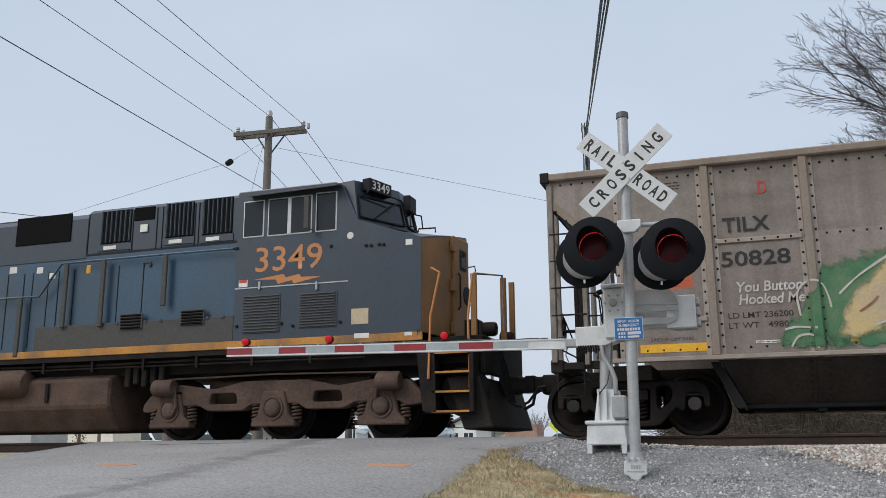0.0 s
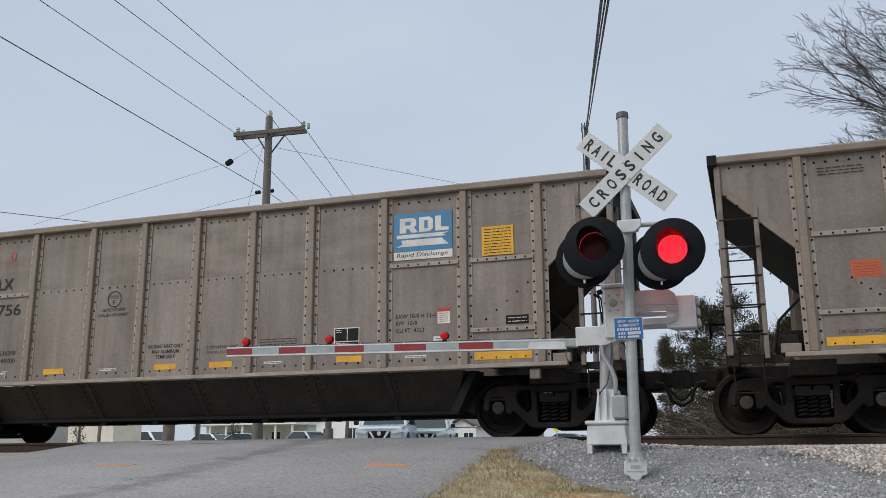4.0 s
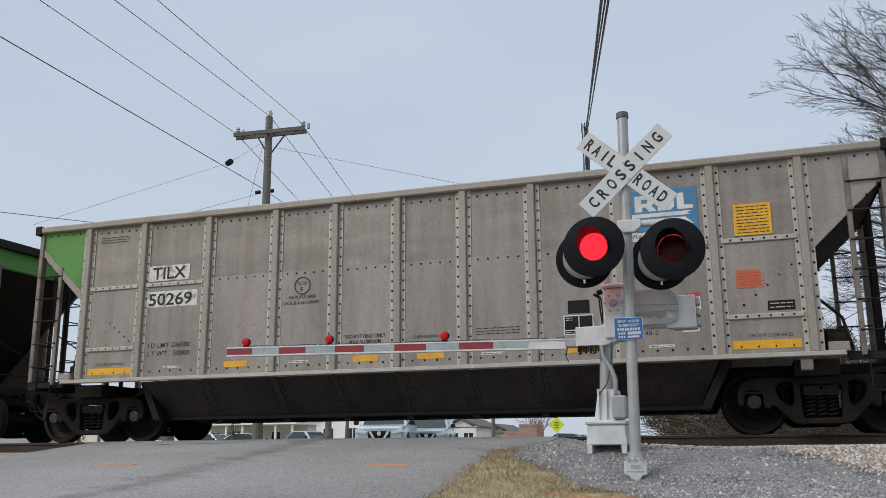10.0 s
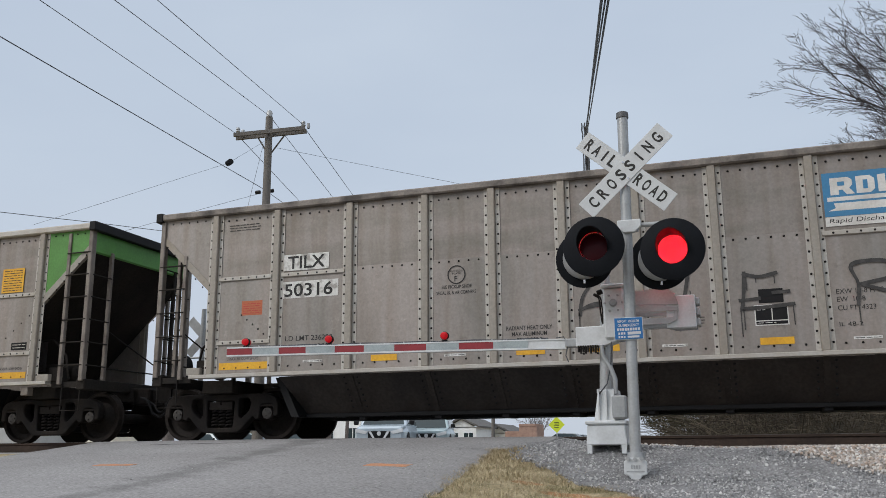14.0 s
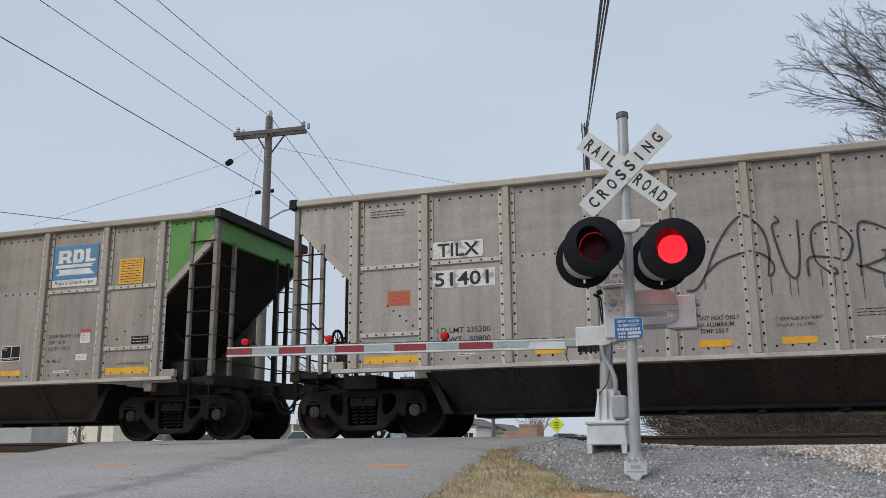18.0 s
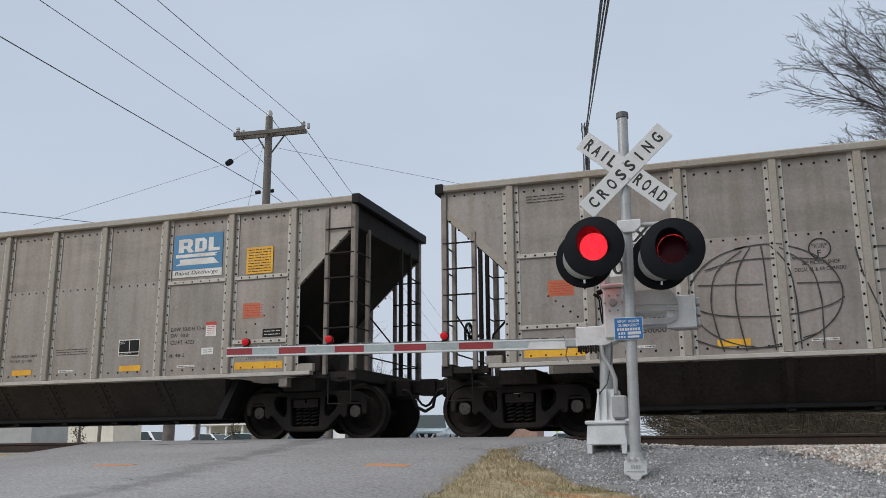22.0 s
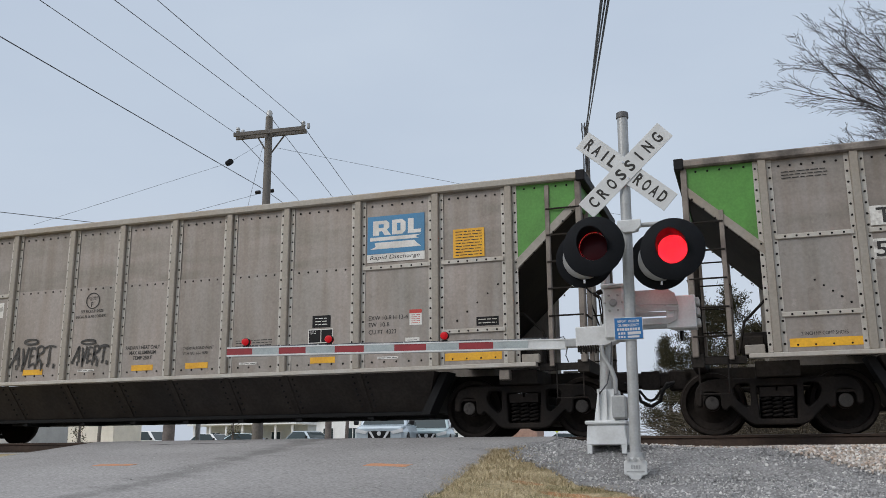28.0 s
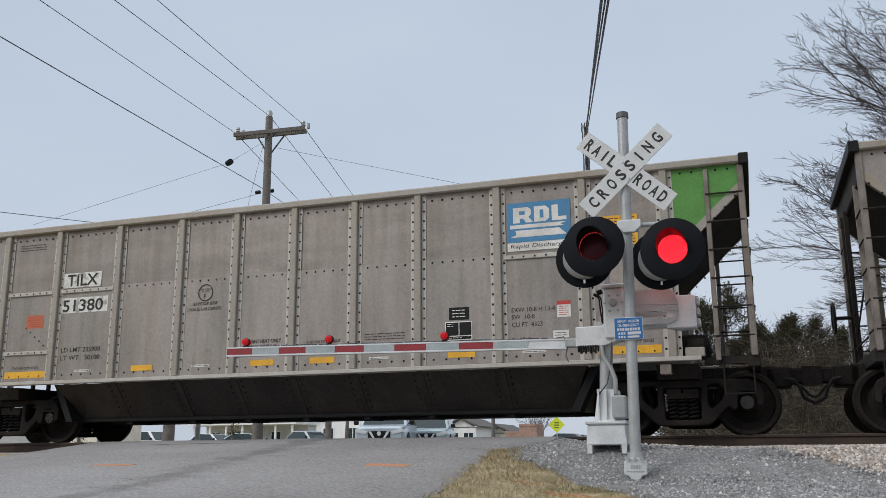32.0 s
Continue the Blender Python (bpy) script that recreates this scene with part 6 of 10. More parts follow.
def soften(m, keep=0.5):
    """Lets a sprayed field thin out towards its rim, unevenly, by the mesh's own 'rim' values."""
    nt = m.node_tree
    n, k = nt.nodes, nt.links
    at = n.new("ShaderNodeAttribute")
    at.attribute_name = "rim"
    ns = n.new("ShaderNodeTexNoise")
    ns.inputs["Scale"].default_value, ns.inputs["Detail"].default_value = 7.0, 6
    k.new(n.new("ShaderNodeTexCoord").outputs["Object"], ns.inputs["Vector"])
    mu = n.new("ShaderNodeMath")
    mu.operation = "MULTIPLY_ADD"
    mu.inputs[1].default_value, mu.inputs[2].default_value = 1.5, -0.75
    k.new(ns.outputs[0], mu.inputs[0])
    ad = n.new("ShaderNodeMath")
    k.new(at.outputs["Fac"], ad.inputs[0])
    k.new(mu.outputs[0], ad.inputs[1])
    mr = n.new("ShaderNodeMapRange")
    mr.interpolation_type = "SMOOTHSTEP"
    mr.inputs[1].default_value, mr.inputs[2].default_value = keep - 0.35, keep + 0.35
    k.new(ad.outputs[0], mr.inputs[0])
    k.new(mr.outputs[0], n["Principled BSDF"].inputs["Alpha"])


for _key in ("spray_cream", "spray_pale", "spray_halo", "spray_smoke"):
    soften(M[_key], 0.5)


def arc(cx, cz, rx, rz, a0, a1, n=9):
    return [(cx + rx * math.cos(radians(a0 + (a1 - a0) * i / n)), cz + rz * math.sin(radians(a0 + (a1 - a0) * i / n))) for i in range(n + 1)]


TAG = [[(0, 0), (0.35, 0.55), (0.6, 1.0), (0.7, 0.5), (0.85, 0.0)], [(0.2, 0.38), (0.8, 0.42)], [(1.1, 0.95), (1.3, 0.3), (1.38, 0.02), (1.55, 0.5), (1.7, 1.0)],
       [(2.5, 0.9), (2.0, 0.92), (1.95, 0.5), (2.0, 0.05), (2.5, 0.1)], [(1.95, 0.5), (2.35, 0.52)], [(2.8, 0.0), (2.75, 0.5), (2.7, 0.95), (3.2, 1.0), (3.3, 0.7), (2.8, 0.5), (3.4, 0.0)],
       [(3.4, 0.9), (4.0, 1.02), (4.6, 0.95)], [(4.0, 1.0), (3.98, 0.5), (4.05, 0.0)]]


def tag_strokes(x0, x1, z0, z1, slant=0.0, crown=True):
    s = (x1 - x0) / 4.6
    out = [[(x0 + a * s + slant * b, z0 + b * (z1 - z0)) for a, b in st] for st in TAG]
    if crown:
        h = z1 - z0
        out.append(arc((x0 + x1) / 2 - 0.05, z1 + h * 0.28, 0.16, h * 0.13, 0, 360))
        out += [[(x, z0 + 0.05 * h), (x, z0 - h * (0.12 + 0.1 * (k % 3)))] for k, x in enumerate([x0 + (x1 - x0) * j / 7 for j in range(8)])]
    return out


def build_marks():
    cars = [c[0] for c in TRAIN]
    rnd = random.Random(21)
    # the big cream and green piece on the first car: a halo, the fill, and a paler sketched end
    c = cars[0]

    def blotch(name, label, mat, tops, base, dy, rough=0.05):
        """A sprayed field on sheets and posts alike, below a soft line of tops and above its base."""
        x0, x1 = tops[0][0], tops[-1][0]

        def height(x):
            for (p, u), (q, w) in zip(tops, tops[1:]):
                if x <= q:
                    k = (x - p) / (q - p)
                    return u + (w - u) * k * k * (3 - 2 * k) + rough * noise.noise((x * 4.0, 1, dy * 900)) + 0.5 * rough * noise.noise((x * 13.0, 2, dy * 900))
            return tops[-1][1]

        def foot(x):
            return base + 0.8 * rough * noise.noise((x * 5.0, 7, dy * 900))

        cuts = [x0] + [p + e for p in POSTS for e in (-0.06, 0.06) if x0 < p + e < x1] + [x1]
        for p, q in zip(cuts, cuts[1:]):
            on_post = any(abs((p + q) / 2 - r) < 0.06 for r in POSTS)
            y = (POST_Y - 0.003 if on_post else FACE) + dy
            n = max(2, int((q - p) / 0.035))
            f = Form()
            v, rim = [], []
            for i in range(n + 1):
                x = p + (q - p) * i / n
                lo = foot(x)
                hi = max(lo + 0.06, height(x) + 0.10)
                side = min(1.0, (x - x0) / 0.25, (x1 - x) / 0.25)
                for k in range(6):
                    z = lo + (hi - lo) * k / 5
                    v.append((x, y, z))
                    rim.append(max(0.0, min(1.15, side * 1.15, (z - lo) / 0.10 + 0.1, (hi - z) / 0.24)))
            f.add(v, [(6 * i + k, 6 * i + 6 + k, 6 * i + 7 + k, 6 * i + k + 1) for i in range(n) for k in range(5)])
            ob = part(name, f, M[mat], c, label)
            ob.data.attributes.new("rim", "FLOAT", "POINT").data.foreach_set("value", rim)

    blotch("sprayed_halo", "green graffiti halo", "spray_halo", [(-4.15, 1.25), (-3.9, 1.55), (-3.6, 1.95), (-3.45, 2.30), (-2.9, 2.40), (-2.4, 2.58), (-2.0, 2.55), (-1.5, 2.50), (-1.2, 2.62), (-0.8, 2.56), (-0.3, 2.58), (0.1, 2.62), (0.6, 2.52), (1.1, 2.58), (1.25, 2.40), (1.4, 1.9)], 1.14, 0.0)
    blotch("sprayed_halo", "green graffiti halo", "spray_halo", [(1.7, 2.05), (1.85, 2.42), (2.1, 2.38), (2.35, 2.20), (2.6, 2.12), (2.85, 1.95), (2.95, 1.4)], 1.16, 0.0)
    blotch("sprayed_fill", "cream graffiti fill", "spray_cream", [(-3.38, 1.20), (-3.2, 1.72), (-2.95, 2.02), (-2.6, 2.32), (-2.3, 2.44), (-1.95, 2.44), (-1.78, 2.18), (-1.5, 1.98), (-1.2, 2.02), (-1.08, 2.42), (-0.75, 2.54), (-0.5, 2.40), (-0.2, 2.54), (-0.08, 2.30), (0.08, 2.12), (0.3, 2.30), (0.62, 2.46), (0.85, 2.42), (1.0, 2.20), (1.3, 2.10)], 1.24, -0.003)
    blotch("sprayed_sketch", "pale faded graffiti end", "spray_pale", [(1.3, 2.08), (1.5, 2.30), (1.8, 2.30), (2.15, 2.18), (2.4, 1.95), (2.7, 1.80), (2.86, 1.30)], 1.22, -0.004)
    blotch("sprayed_base", "green foot of the graffiti", "spray_halo", [(-4.0, 1.18), (-3.7, 1.32), (-3.2, 1.20), (-2.9, 1.38), (-2.5, 1.40), (-2.2, 1.16)], 1.12, -0.006)
    blotch("sprayed_base", "green foot of the graffiti", "spray_halo", [(-0.9, 1.16), (-0.6, 1.28), (0.0, 1.34), (0.3, 1.18)], 1.12, -0.006)
    blotch("sprayed_base", "green foot of the graffiti", "spray_halo", [(1.2, 1.16), (1.6, 1.30), (2.2, 1.38), (2.7, 1.20)], 1.12, -0.006)
    white = [[(-3.80, 1.60), (-3.82, 1.92), (-3.68, 2.08), (-3.5, 2.05), (-3.42, 1.85), (-3.40, 1.70)], [(-3.28, 1.88), (-3.1, 2.05), (-2.9, 2.2), (-2.55, 2.42)],
             [(-1.84, 2.36), (-1.82, 2.26), (-1.6, 2.30), (-1.40, 2.26), (-1.44, 2.14), (-1.62, 2.05)], [(-2.88, 1.42), (-2.65, 1.50), (-2.35, 1.52), (-2.33, 1.44)], [(-2.55, 1.46), (-2.5, 1.3), (-2.44, 1.14)],
             [(-4.02, 1.42), (-3.85, 1.45), (-3.6, 1.42)], [(-3.95, 1.18), (-3.85, 1.32), (-3.68, 1.33), (-3.60, 1.24), (-3.62, 1.14)], [(-0.58, 1.84), (-0.45, 2.0), (-0.32, 2.12), (-0.36, 1.95), (-0.38, 1.83)],
             [(-0.18, 2.2), (-0.22, 2.06), (-0.1, 2.06)], [(1.05, 2.30), (1.25, 2.40), (1.42, 2.52), (1.62, 2.52), (1.60, 2.36), (1.42, 2.22)], [(1.22, 2.06), (1.40, 2.08), (1.55, 2.08), (1.50, 1.95), (1.40, 1.82)],
             [(1.30, 1.80), (1.65, 1.74), (2.0, 1.64), (2.35, 1.50)], [(1.75, 2.22), (2.0, 2.22), (2.2, 2.08), (2.32, 1.92)], [(2.22, 1.82), (2.5, 1.76), (2.70, 1.60), (2.76, 1.46)], [(2.50, 2.04), (2.70, 1.96), (2.84, 1.80)],
             [(-0.3, 1.30), (-0.1, 1.34), (0.05, 1.26)], [(1.75, 1.24), (1.95, 1.36), (2.2, 1.38)], [(-1.9, 1.20), (-1.7, 1.27), (-1.5, 1.22)]]
    spray(c, "white_line", white, 0.034, M["spray_white"], "white graffiti outlines", FACE - 0.009)
    red = [[(-2.12, 1.92), (-1.95, 1.88), (-1.86, 1.72), (-1.92, 1.66)], [(-2.15, 2.12), (-2.0, 2.10)], [(-1.75, 2.12), (-1.55, 2.02), (-1.35, 1.92)], [(-1.08, 1.72), (-0.95, 1.82), (-0.75, 1.84), (-0.55, 1.86)], [(-0.18, 1.95), (-0.12, 1.78), (-0.25, 1.72)],
           [(-0.02, 2.26), (0.15, 2.20), (0.35, 2.12)], [(0.10, 2.02), (0.32, 2.02)], [(0.78, 1.98), (0.88, 2.16), (0.92, 1.96), (0.80, 2.02)], [(0.88, 1.78), (1.05, 1.70), (1.22, 1.60)], [(1.32, 1.62), (1.42, 1.80), (1.5, 1.92)], [(-3.05, 1.62), (-2.9, 1.72), (-2.8, 1.82)]]
    spray(c, "red_line", red, 0.026, M["spray_maroon"], "dull red graffiti lines", FACE - 0.010)
    shade = [[(-2.5, 1.52), (-2.3, 1.56), (-2.2, 1.48)], [(-1.65, 1.92), (-1.4, 1.84), (-1.15, 1.80)], [(-0.60, 1.82), (-0.42, 1.92), (-0.34, 2.06)], [(-0.55, 1.86), (-0.36, 1.86)], [(1.85, 2.30), (2.05, 2.24), (2.0, 2.14), (1.9, 2.2)], [(1.6, 1.70), (1.95, 1.62)], [(0.95, 2.1), (1.0, 1.9)]]
    spray(c, "shade_line", shade, 0.040, M["spray_green"], "green graffiti shading", FACE - 0.011)
    stars = []
    for x, z in ((-2.52, 1.94), (0.36, 2.28), (1.64, 1.86), (2.42, 1.88)):
        stars += [[(x, z + 0.20), (x, z), (x - 0.02, z - 0.20)], [(x - 0.13, z + 0.08), (x, z + 0.06), (x + 0.14, z + 0.08)]]
    spray(c, "star_rim", stars, 0.062, M["spray_green"], "green rims of small crosses", FACE - 0.012)
    spray(c, "star", stars, 0.040, M["spray_lime"], "pale yellow-green crosses", FACE - 0.0185)
    words = [("You Button", -4.62, 1.98), ("Hooked Me", -4.60, 1.80)]
    for wd, x, z in words:
        write(wd, x, z, FACE, 0.15, c, M["spray_white"], 0.88, 0.02, 0.15, name="sprayed_words", label="white sprayed words")
    write("D", -4.22, 3.42, SHEET_Y - 0.004, 0.19, c, M["redpaint"], 0.12, 0.01, name="letter_mark", label="small red letter")
    for k in (1, 2):
        write("D", -4.22, 3.42, SHEET_Y - 0.004, 0.19, cars[k], M["redpaint"], 0.12, 0.01, name="letter_mark", label="small red letter")
    spray(cars[1], "scrawl", [[(-4.66, 1.30), (-4.6, 1.19), (-4.5, 1.2), (-4.48, 1.31)], [(-4.42, 1.18), (-4.38, 1.31), (-4.32, 1.22), (-4.26, 1.31), (-4.22, 1.18)], [(-4.16, 1.3), (-4.02, 1.31)], [(-4.09, 1.3), (-4.09, 1.18)]], 0.028, M["spray_white"], "small white scrawl")
    # faded pink letters on the third car
    pink = [[(-3.97, 2.21), (-2.94, 2.22)], [(-4.0, 1.93), (-2.9, 1.94)], [(-3.95, 1.85), (-3.86, 1.5), (-3.80, 1.30)], [(-3.8, 1.31), (-2.85, 1.32)], [(-2.96, 1.85), (-2.92, 1.35)], [(-2.72, 2.10), (-2.68, 1.30)], [(-2.74, 1.33), (-2.28, 1.36)],
            [(-2.40, 2.24), (-2.0, 2.28)], [(-2.02, 2.28), (-1.98, 1.7), (-1.92, 1.20)], [(-1.85, 2.02), (-1.2, 2.05)], [(-1.05, 2.05), (-0.35, 2.12)], [(-1.0, 2.05), (-1.05, 1.20)], [(-1.28, 2.05), (-1.30, 1.22)], [(-0.42, 2.1), (-0.42, 1.85)],
            [(-0.52, 2.30), (0.12, 2.36)], [(-0.18, 2.3), (-0.05, 1.8), (0.02, 1.25)], [(0.02, 2.2), (0.25, 1.85), (0.45, 1.5)], [(0.75, 2.25), (0.45, 1.8), (0.2, 1.4)], [(0.75, 2.28), (1.15, 2.25)], [(1.08, 2.25), (1.12, 1.7), (1.22, 1.2)],
            [(1.3, 2.2), (1.4, 1.8), (1.56, 1.96)], [(1.8, 2.25), (2.2, 2.28)], [(1.86, 2.25), (1.92, 1.7), (1.96, 1.2)], [(2.15, 2.25), (2.28, 2.0), (2.40, 1.8)], [(2.08, 1.95), (2.42, 1.95)], [(2.52, 2.45), (2.46, 1.8), (2.45, 1.2)],
            [(2.66, 2.24), (3.46, 2.28)], [(2.6, 1.98), (3.46, 2.02)], [(2.76, 2.36), (2.72, 1.8), (2.70, 1.2)], [(3.36, 2.25), (3.33, 1.8), (3.30, 1.2)]]
    thin = [[(-3.45, 2.45), (-3.42, 1.9), (-3.4, 1.2)], [(-1.5, 2.25), (-1.5, 2.0)], [(-0.65, 2.35), (-0.65, 2.1)], [(-0.85, 1.82), (-0.6, 1.9), (-0.36, 2.0)], [(1.62, 2.2), (1.6, 1.3)]]
    spray(cars[2], "pink_line", thin, 0.05, M["spray_pink"], "thin faded pink graffiti lines")
    tagged(spray(cars[2], "pink_letter", pink, 0.13, M["spray_pink"], "faded pink graffiti strokes"), kind="stuff")
    spray(cars[2], "scrawl", [[(5.25, 1.62), (5.35, 1.95)], [(5.45, 1.6), (5.5, 1.98)], [(5.25, 1.78), (5.55, 1.8)], [(5.65, 1.9), (5.62, 1.68), (5.85, 1.7), (5.9, 1.95)], [(5.9, 1.6), (6.05, 2.0)]], 0.04, M["spray_white"])
    # separate black letters on the seventh car
    k = [[(0.22, 1.76), (0.27, 2.05), (0.42, 2.25), (0.55, 2.29), (0.68, 2.20), (0.78, 2.0), (0.80, 1.78)], [(0.20, 1.84), (0.5, 1.95), (0.82, 1.83)], [(0.28, 1.88), (0.5, 1.91), (0.72, 1.89)], [(1.39, 2.28), (1.5, 2.0), (1.69, 1.74)], [(1.82, 2.28), (1.76, 1.98), (1.69, 1.74)],
         [(2.60, 2.28), (2.58, 2.0), (2.54, 1.73)], [(2.57, 2.25), (2.8, 2.19), (3.05, 2.24)], [(2.50, 1.86), (2.8, 1.88)], [(2.52, 1.74), (2.85, 1.75), (3.25, 1.78)], [(2.95, 1.95), (3.2, 1.96)],
         [(4.05, 1.7), (4.08, 2.0), (4.02, 2.28), (4.45, 2.3), (4.55, 2.1), (4.1, 2.0)], [(4.1, 2.0), (4.5, 1.86)], [(5.22, 2.2), (5.6, 2.3), (5.95, 2.24)], [(5.6, 2.28), (5.56, 2.0), (5.5, 1.72)]]
    drips = [[(x, z), (x + 0.004, z - d)] for x, z, d in ((0.21, 1.82, 0.3), (0.80, 1.8, 0.25), (0.83, 1.8, 0.18), (1.55, 1.98, 0.15), (1.67, 1.76, 0.3), (1.72, 1.76, 0.22), (1.84, 2.05, 0.16), (2.52, 1.74, 0.4), (2.56, 1.74, 0.3), (2.62, 2.2, 0.2), (3.22, 1.78, 0.3), (2.75, 2.2, 0.1), (3.0, 2.2, 0.12), (4.06, 1.7, 0.25), (5.5, 1.72, 0.3))]
    spray(cars[6], "paint_drip", drips, 0.018, M["spray_black"])
    spray(cars[6], "black_letter", k, 0.062, M["spray_black"], "black sprayed letters")
    k = [[(-0.2, 1.99), (0.2, 1.98)], [(0.04, 2.12), (0.08, 1.86), (-0.08, 1.72)], [(0.18, 1.64), (0.30, 2.0), (0.42, 2.15), (0.50, 2.08), (0.56, 1.72)], [(0.20, 1.74), (0.4, 1.86), (0.60, 1.80)], [(0.62, 2.12), (0.68, 1.74), (0.80, 2.12)], [(0.86, 1.92), (1.06, 1.96), (1.02, 2.07), (0.88, 2.02), (0.84, 1.85), (0.94, 1.72), (1.08, 1.76)],
         [(1.12, 1.70), (1.16, 2.05), (1.36, 2.08), (1.42, 1.95), (1.12, 1.86), (1.48, 1.66)], [(1.40, 2.04), (1.75, 2.08), (2.1, 2.06), (1.95, 2.10), (1.93, 2.22)], [(1.70, 2.10), (1.6, 1.82), (1.48, 1.56)], [(0.84, 2.18), (0.92, 2.27), (1.10, 2.31), (1.16, 2.24), (1.06, 2.18), (0.84, 2.18)], [(1.66, 1.86), (1.67, 1.74)], [(1.82, 1.82), (1.84, 1.74)], [(1.98, 1.80), (2.06, 1.74)]]
    spray(cars[7], "black_tag", k, 0.042, M["spray_black"], "black sprayed tag with a halo")
    spray(cars[7], "paint_drip", [[(0.2 + 0.13 * j, 1.72 + 0.05 * (j % 3)), (0.2 + 0.13 * j, 1.48 - 0.12 * (j % 4))] for j in range(14)], 0.012, M["spray_black"])
    # a tall thin tag of five open letters on the ninth car
    big = [[(-0.91, 2.05), (-0.77, 2.07), (-0.63, 2.27), (-0.49, 2.6), (-0.29, 2.93), (-0.09, 3.1), (0.1, 3.0), (0.22, 2.8), (0.26, 2.53), (0.23, 2.2), (0.31, 2.27), (0.28, 2.41), (0.11, 2.54), (-0.12, 2.55), (-0.44, 2.44), (-0.65, 2.24)],
           [(0.37, 3.06), (0.42, 2.98), (0.33, 2.91), (0.39, 2.56), (0.48, 2.23), (0.6, 2.15), (0.66, 2.42), (0.67, 2.98)],
           [(0.76, 2.15), (0.76, 2.38), (0.85, 2.43), (1.05, 2.4), (1.25, 2.35), (1.35, 2.53), (1.34, 2.68), (1.23, 2.82), (1.06, 2.91), (0.9, 2.87), (0.83, 2.72), (0.85, 2.43), (0.91, 2.3), (1.1, 2.15), (1.11, 2.21), (1.03, 2.29)],
           [(1.43, 2.11), (1.44, 2.41), (1.44, 2.75), (1.51, 2.88), (1.79, 2.76), (2.06, 2.56), (1.95, 2.43), (1.48, 2.25), (1.38, 2.29)], [(1.48, 2.25), (1.72, 2.13), (1.95, 2.11), (1.97, 2.21)],
           [(2.40, 2.92), (2.3, 2.82), (2.24, 2.58), (2.19, 2.44)], [(1.71, 2.45), (2.11, 2.48), (2.68, 2.5), (2.99, 2.51), (3.16, 2.59)], [(2.15, 2.11), (2.44, 2.32), (2.61, 2.1), (2.98, 1.79), (3.29, 1.51)], [(3.29, 1.51), (3.30, 1.79), (3.29, 2.15)]]
    spray(cars[8], "black_tag", big, 0.036, M["spray_black"], "tall thin black sprayed tag")
    drips = [[(x, z), (x + 0.003, z - d)] for x, z, d in ((-0.65, 2.24, 0.2), (0.25, 2.2, 0.28), (0.5, 2.2, 0.3), (0.6, 2.15, 0.28), (0.92, 2.28, 0.3), (1.08, 2.15, 0.3), (1.44, 2.1, 0.3), (1.7, 2.13, 0.2), (1.75, 2.44, 0.22), (1.95, 2.44, 0.2), (1.97, 2.1, 0.5), (2.0, 2.5, 0.3), (2.65, 2.1, 0.3), (2.8, 1.9, 0.1), (3.02, 2.5, 0.2), (3.12, 2.55, 0.4), (3.16, 2.55, 0.25))]
    spray(cars[8], "paint_drip", drips, 0.013, M["spray_black"])
    spray(cars[9], "black_tag", [[(-3.42, 1.6), (-3.4, 1.75), (-3.28, 1.62), (-3.25, 1.75)], [(-3.12, 1.8), (-3.25, 1.75), (-3.15, 1.68), (-3.24, 1.6)], [(-3.13, 1.58), (-3.08, 1.74), (-3.0, 1.64)], [(-3.33, 1.81), (-3.11, 1.83), (-3.16, 1.52)], [(-3.42, 1.53), (-2.98, 1.51)]], 0.028, M["spray_black"], "small black sprayed tag")
    # hollow gridded domes on the eleventh car
    g = []
    for cx in (-2.52, 2.78):
        g.append(arc(cx, 1.92, 1.03, 0.74, 100, 470, 16))
        for u in (-0.72, -0.38, 0.05, 0.42, 0.74):
            g.append([(cx + 0.35 * u, 2.64 - 0.1 * u * u), (cx + 0.85 * u, 2.3), (cx + 1.0 * u, 1.9), (cx + 0.98 * u + 0.02, 1.55), (cx + 0.9 * u + 0.06, 1.14)])
        g += [[(cx - 0.78, 2.33), (cx - 0.3, 2.44), (cx + 0.3, 2.44), (cx + 0.8, 2.38)], [(cx - 1.03, 2.12), (cx, 2.08), (cx + 1.0, 2.05)], [(cx - 1.0, 1.80), (cx - 0.6, 1.66), (cx + 0.2, 1.62), (cx + 0.8, 1.72), (cx + 1.05, 1.84)],
              [(cx - 1.02, 1.35), (cx - 0.6, 1.20), (cx, 1.19), (cx + 0.7, 1.36)]]
    g += [[(-1.27, 2.53), (-0.6, 2.50), (0.0, 2.48), (0.12, 2.42), (0.6, 2.36), (1.1, 2.34), (1.32, 2.34), (1.41, 2.25), (1.33, 1.9), (1.24, 1.66)], [(-1.27, 2.53), (-1.2, 2.1), (-1.05, 1.62), (-0.95, 1.34)],
          [(-1.15, 2.18), (-0.5, 2.19), (0.2, 2.12), (0.8, 2.06), (1.44, 2.02)], [(-1.2, 1.87), (-0.4, 1.84), (0.3, 1.76), (0.8, 1.70), (1.2, 1.62)], [(-1.02, 1.36), (-0.3, 1.27), (0.1, 1.20)], [(0.3, 1.38), (0.8, 1.30), (1.15, 1.18)],
          [(-0.85, 2.48), (-0.75, 2.1), (-0.62, 1.55)], [(-0.35, 2.48), (-0.26, 2.0), (-0.15, 1.2)], [(0.25, 2.40), (0.27, 1.9), (0.30, 1.14)], [(0.85, 2.33), (0.80, 1.9), (0.74, 1.6), (0.55, 1.14)], [(1.22, 1.6), (1.1, 1.14)]]
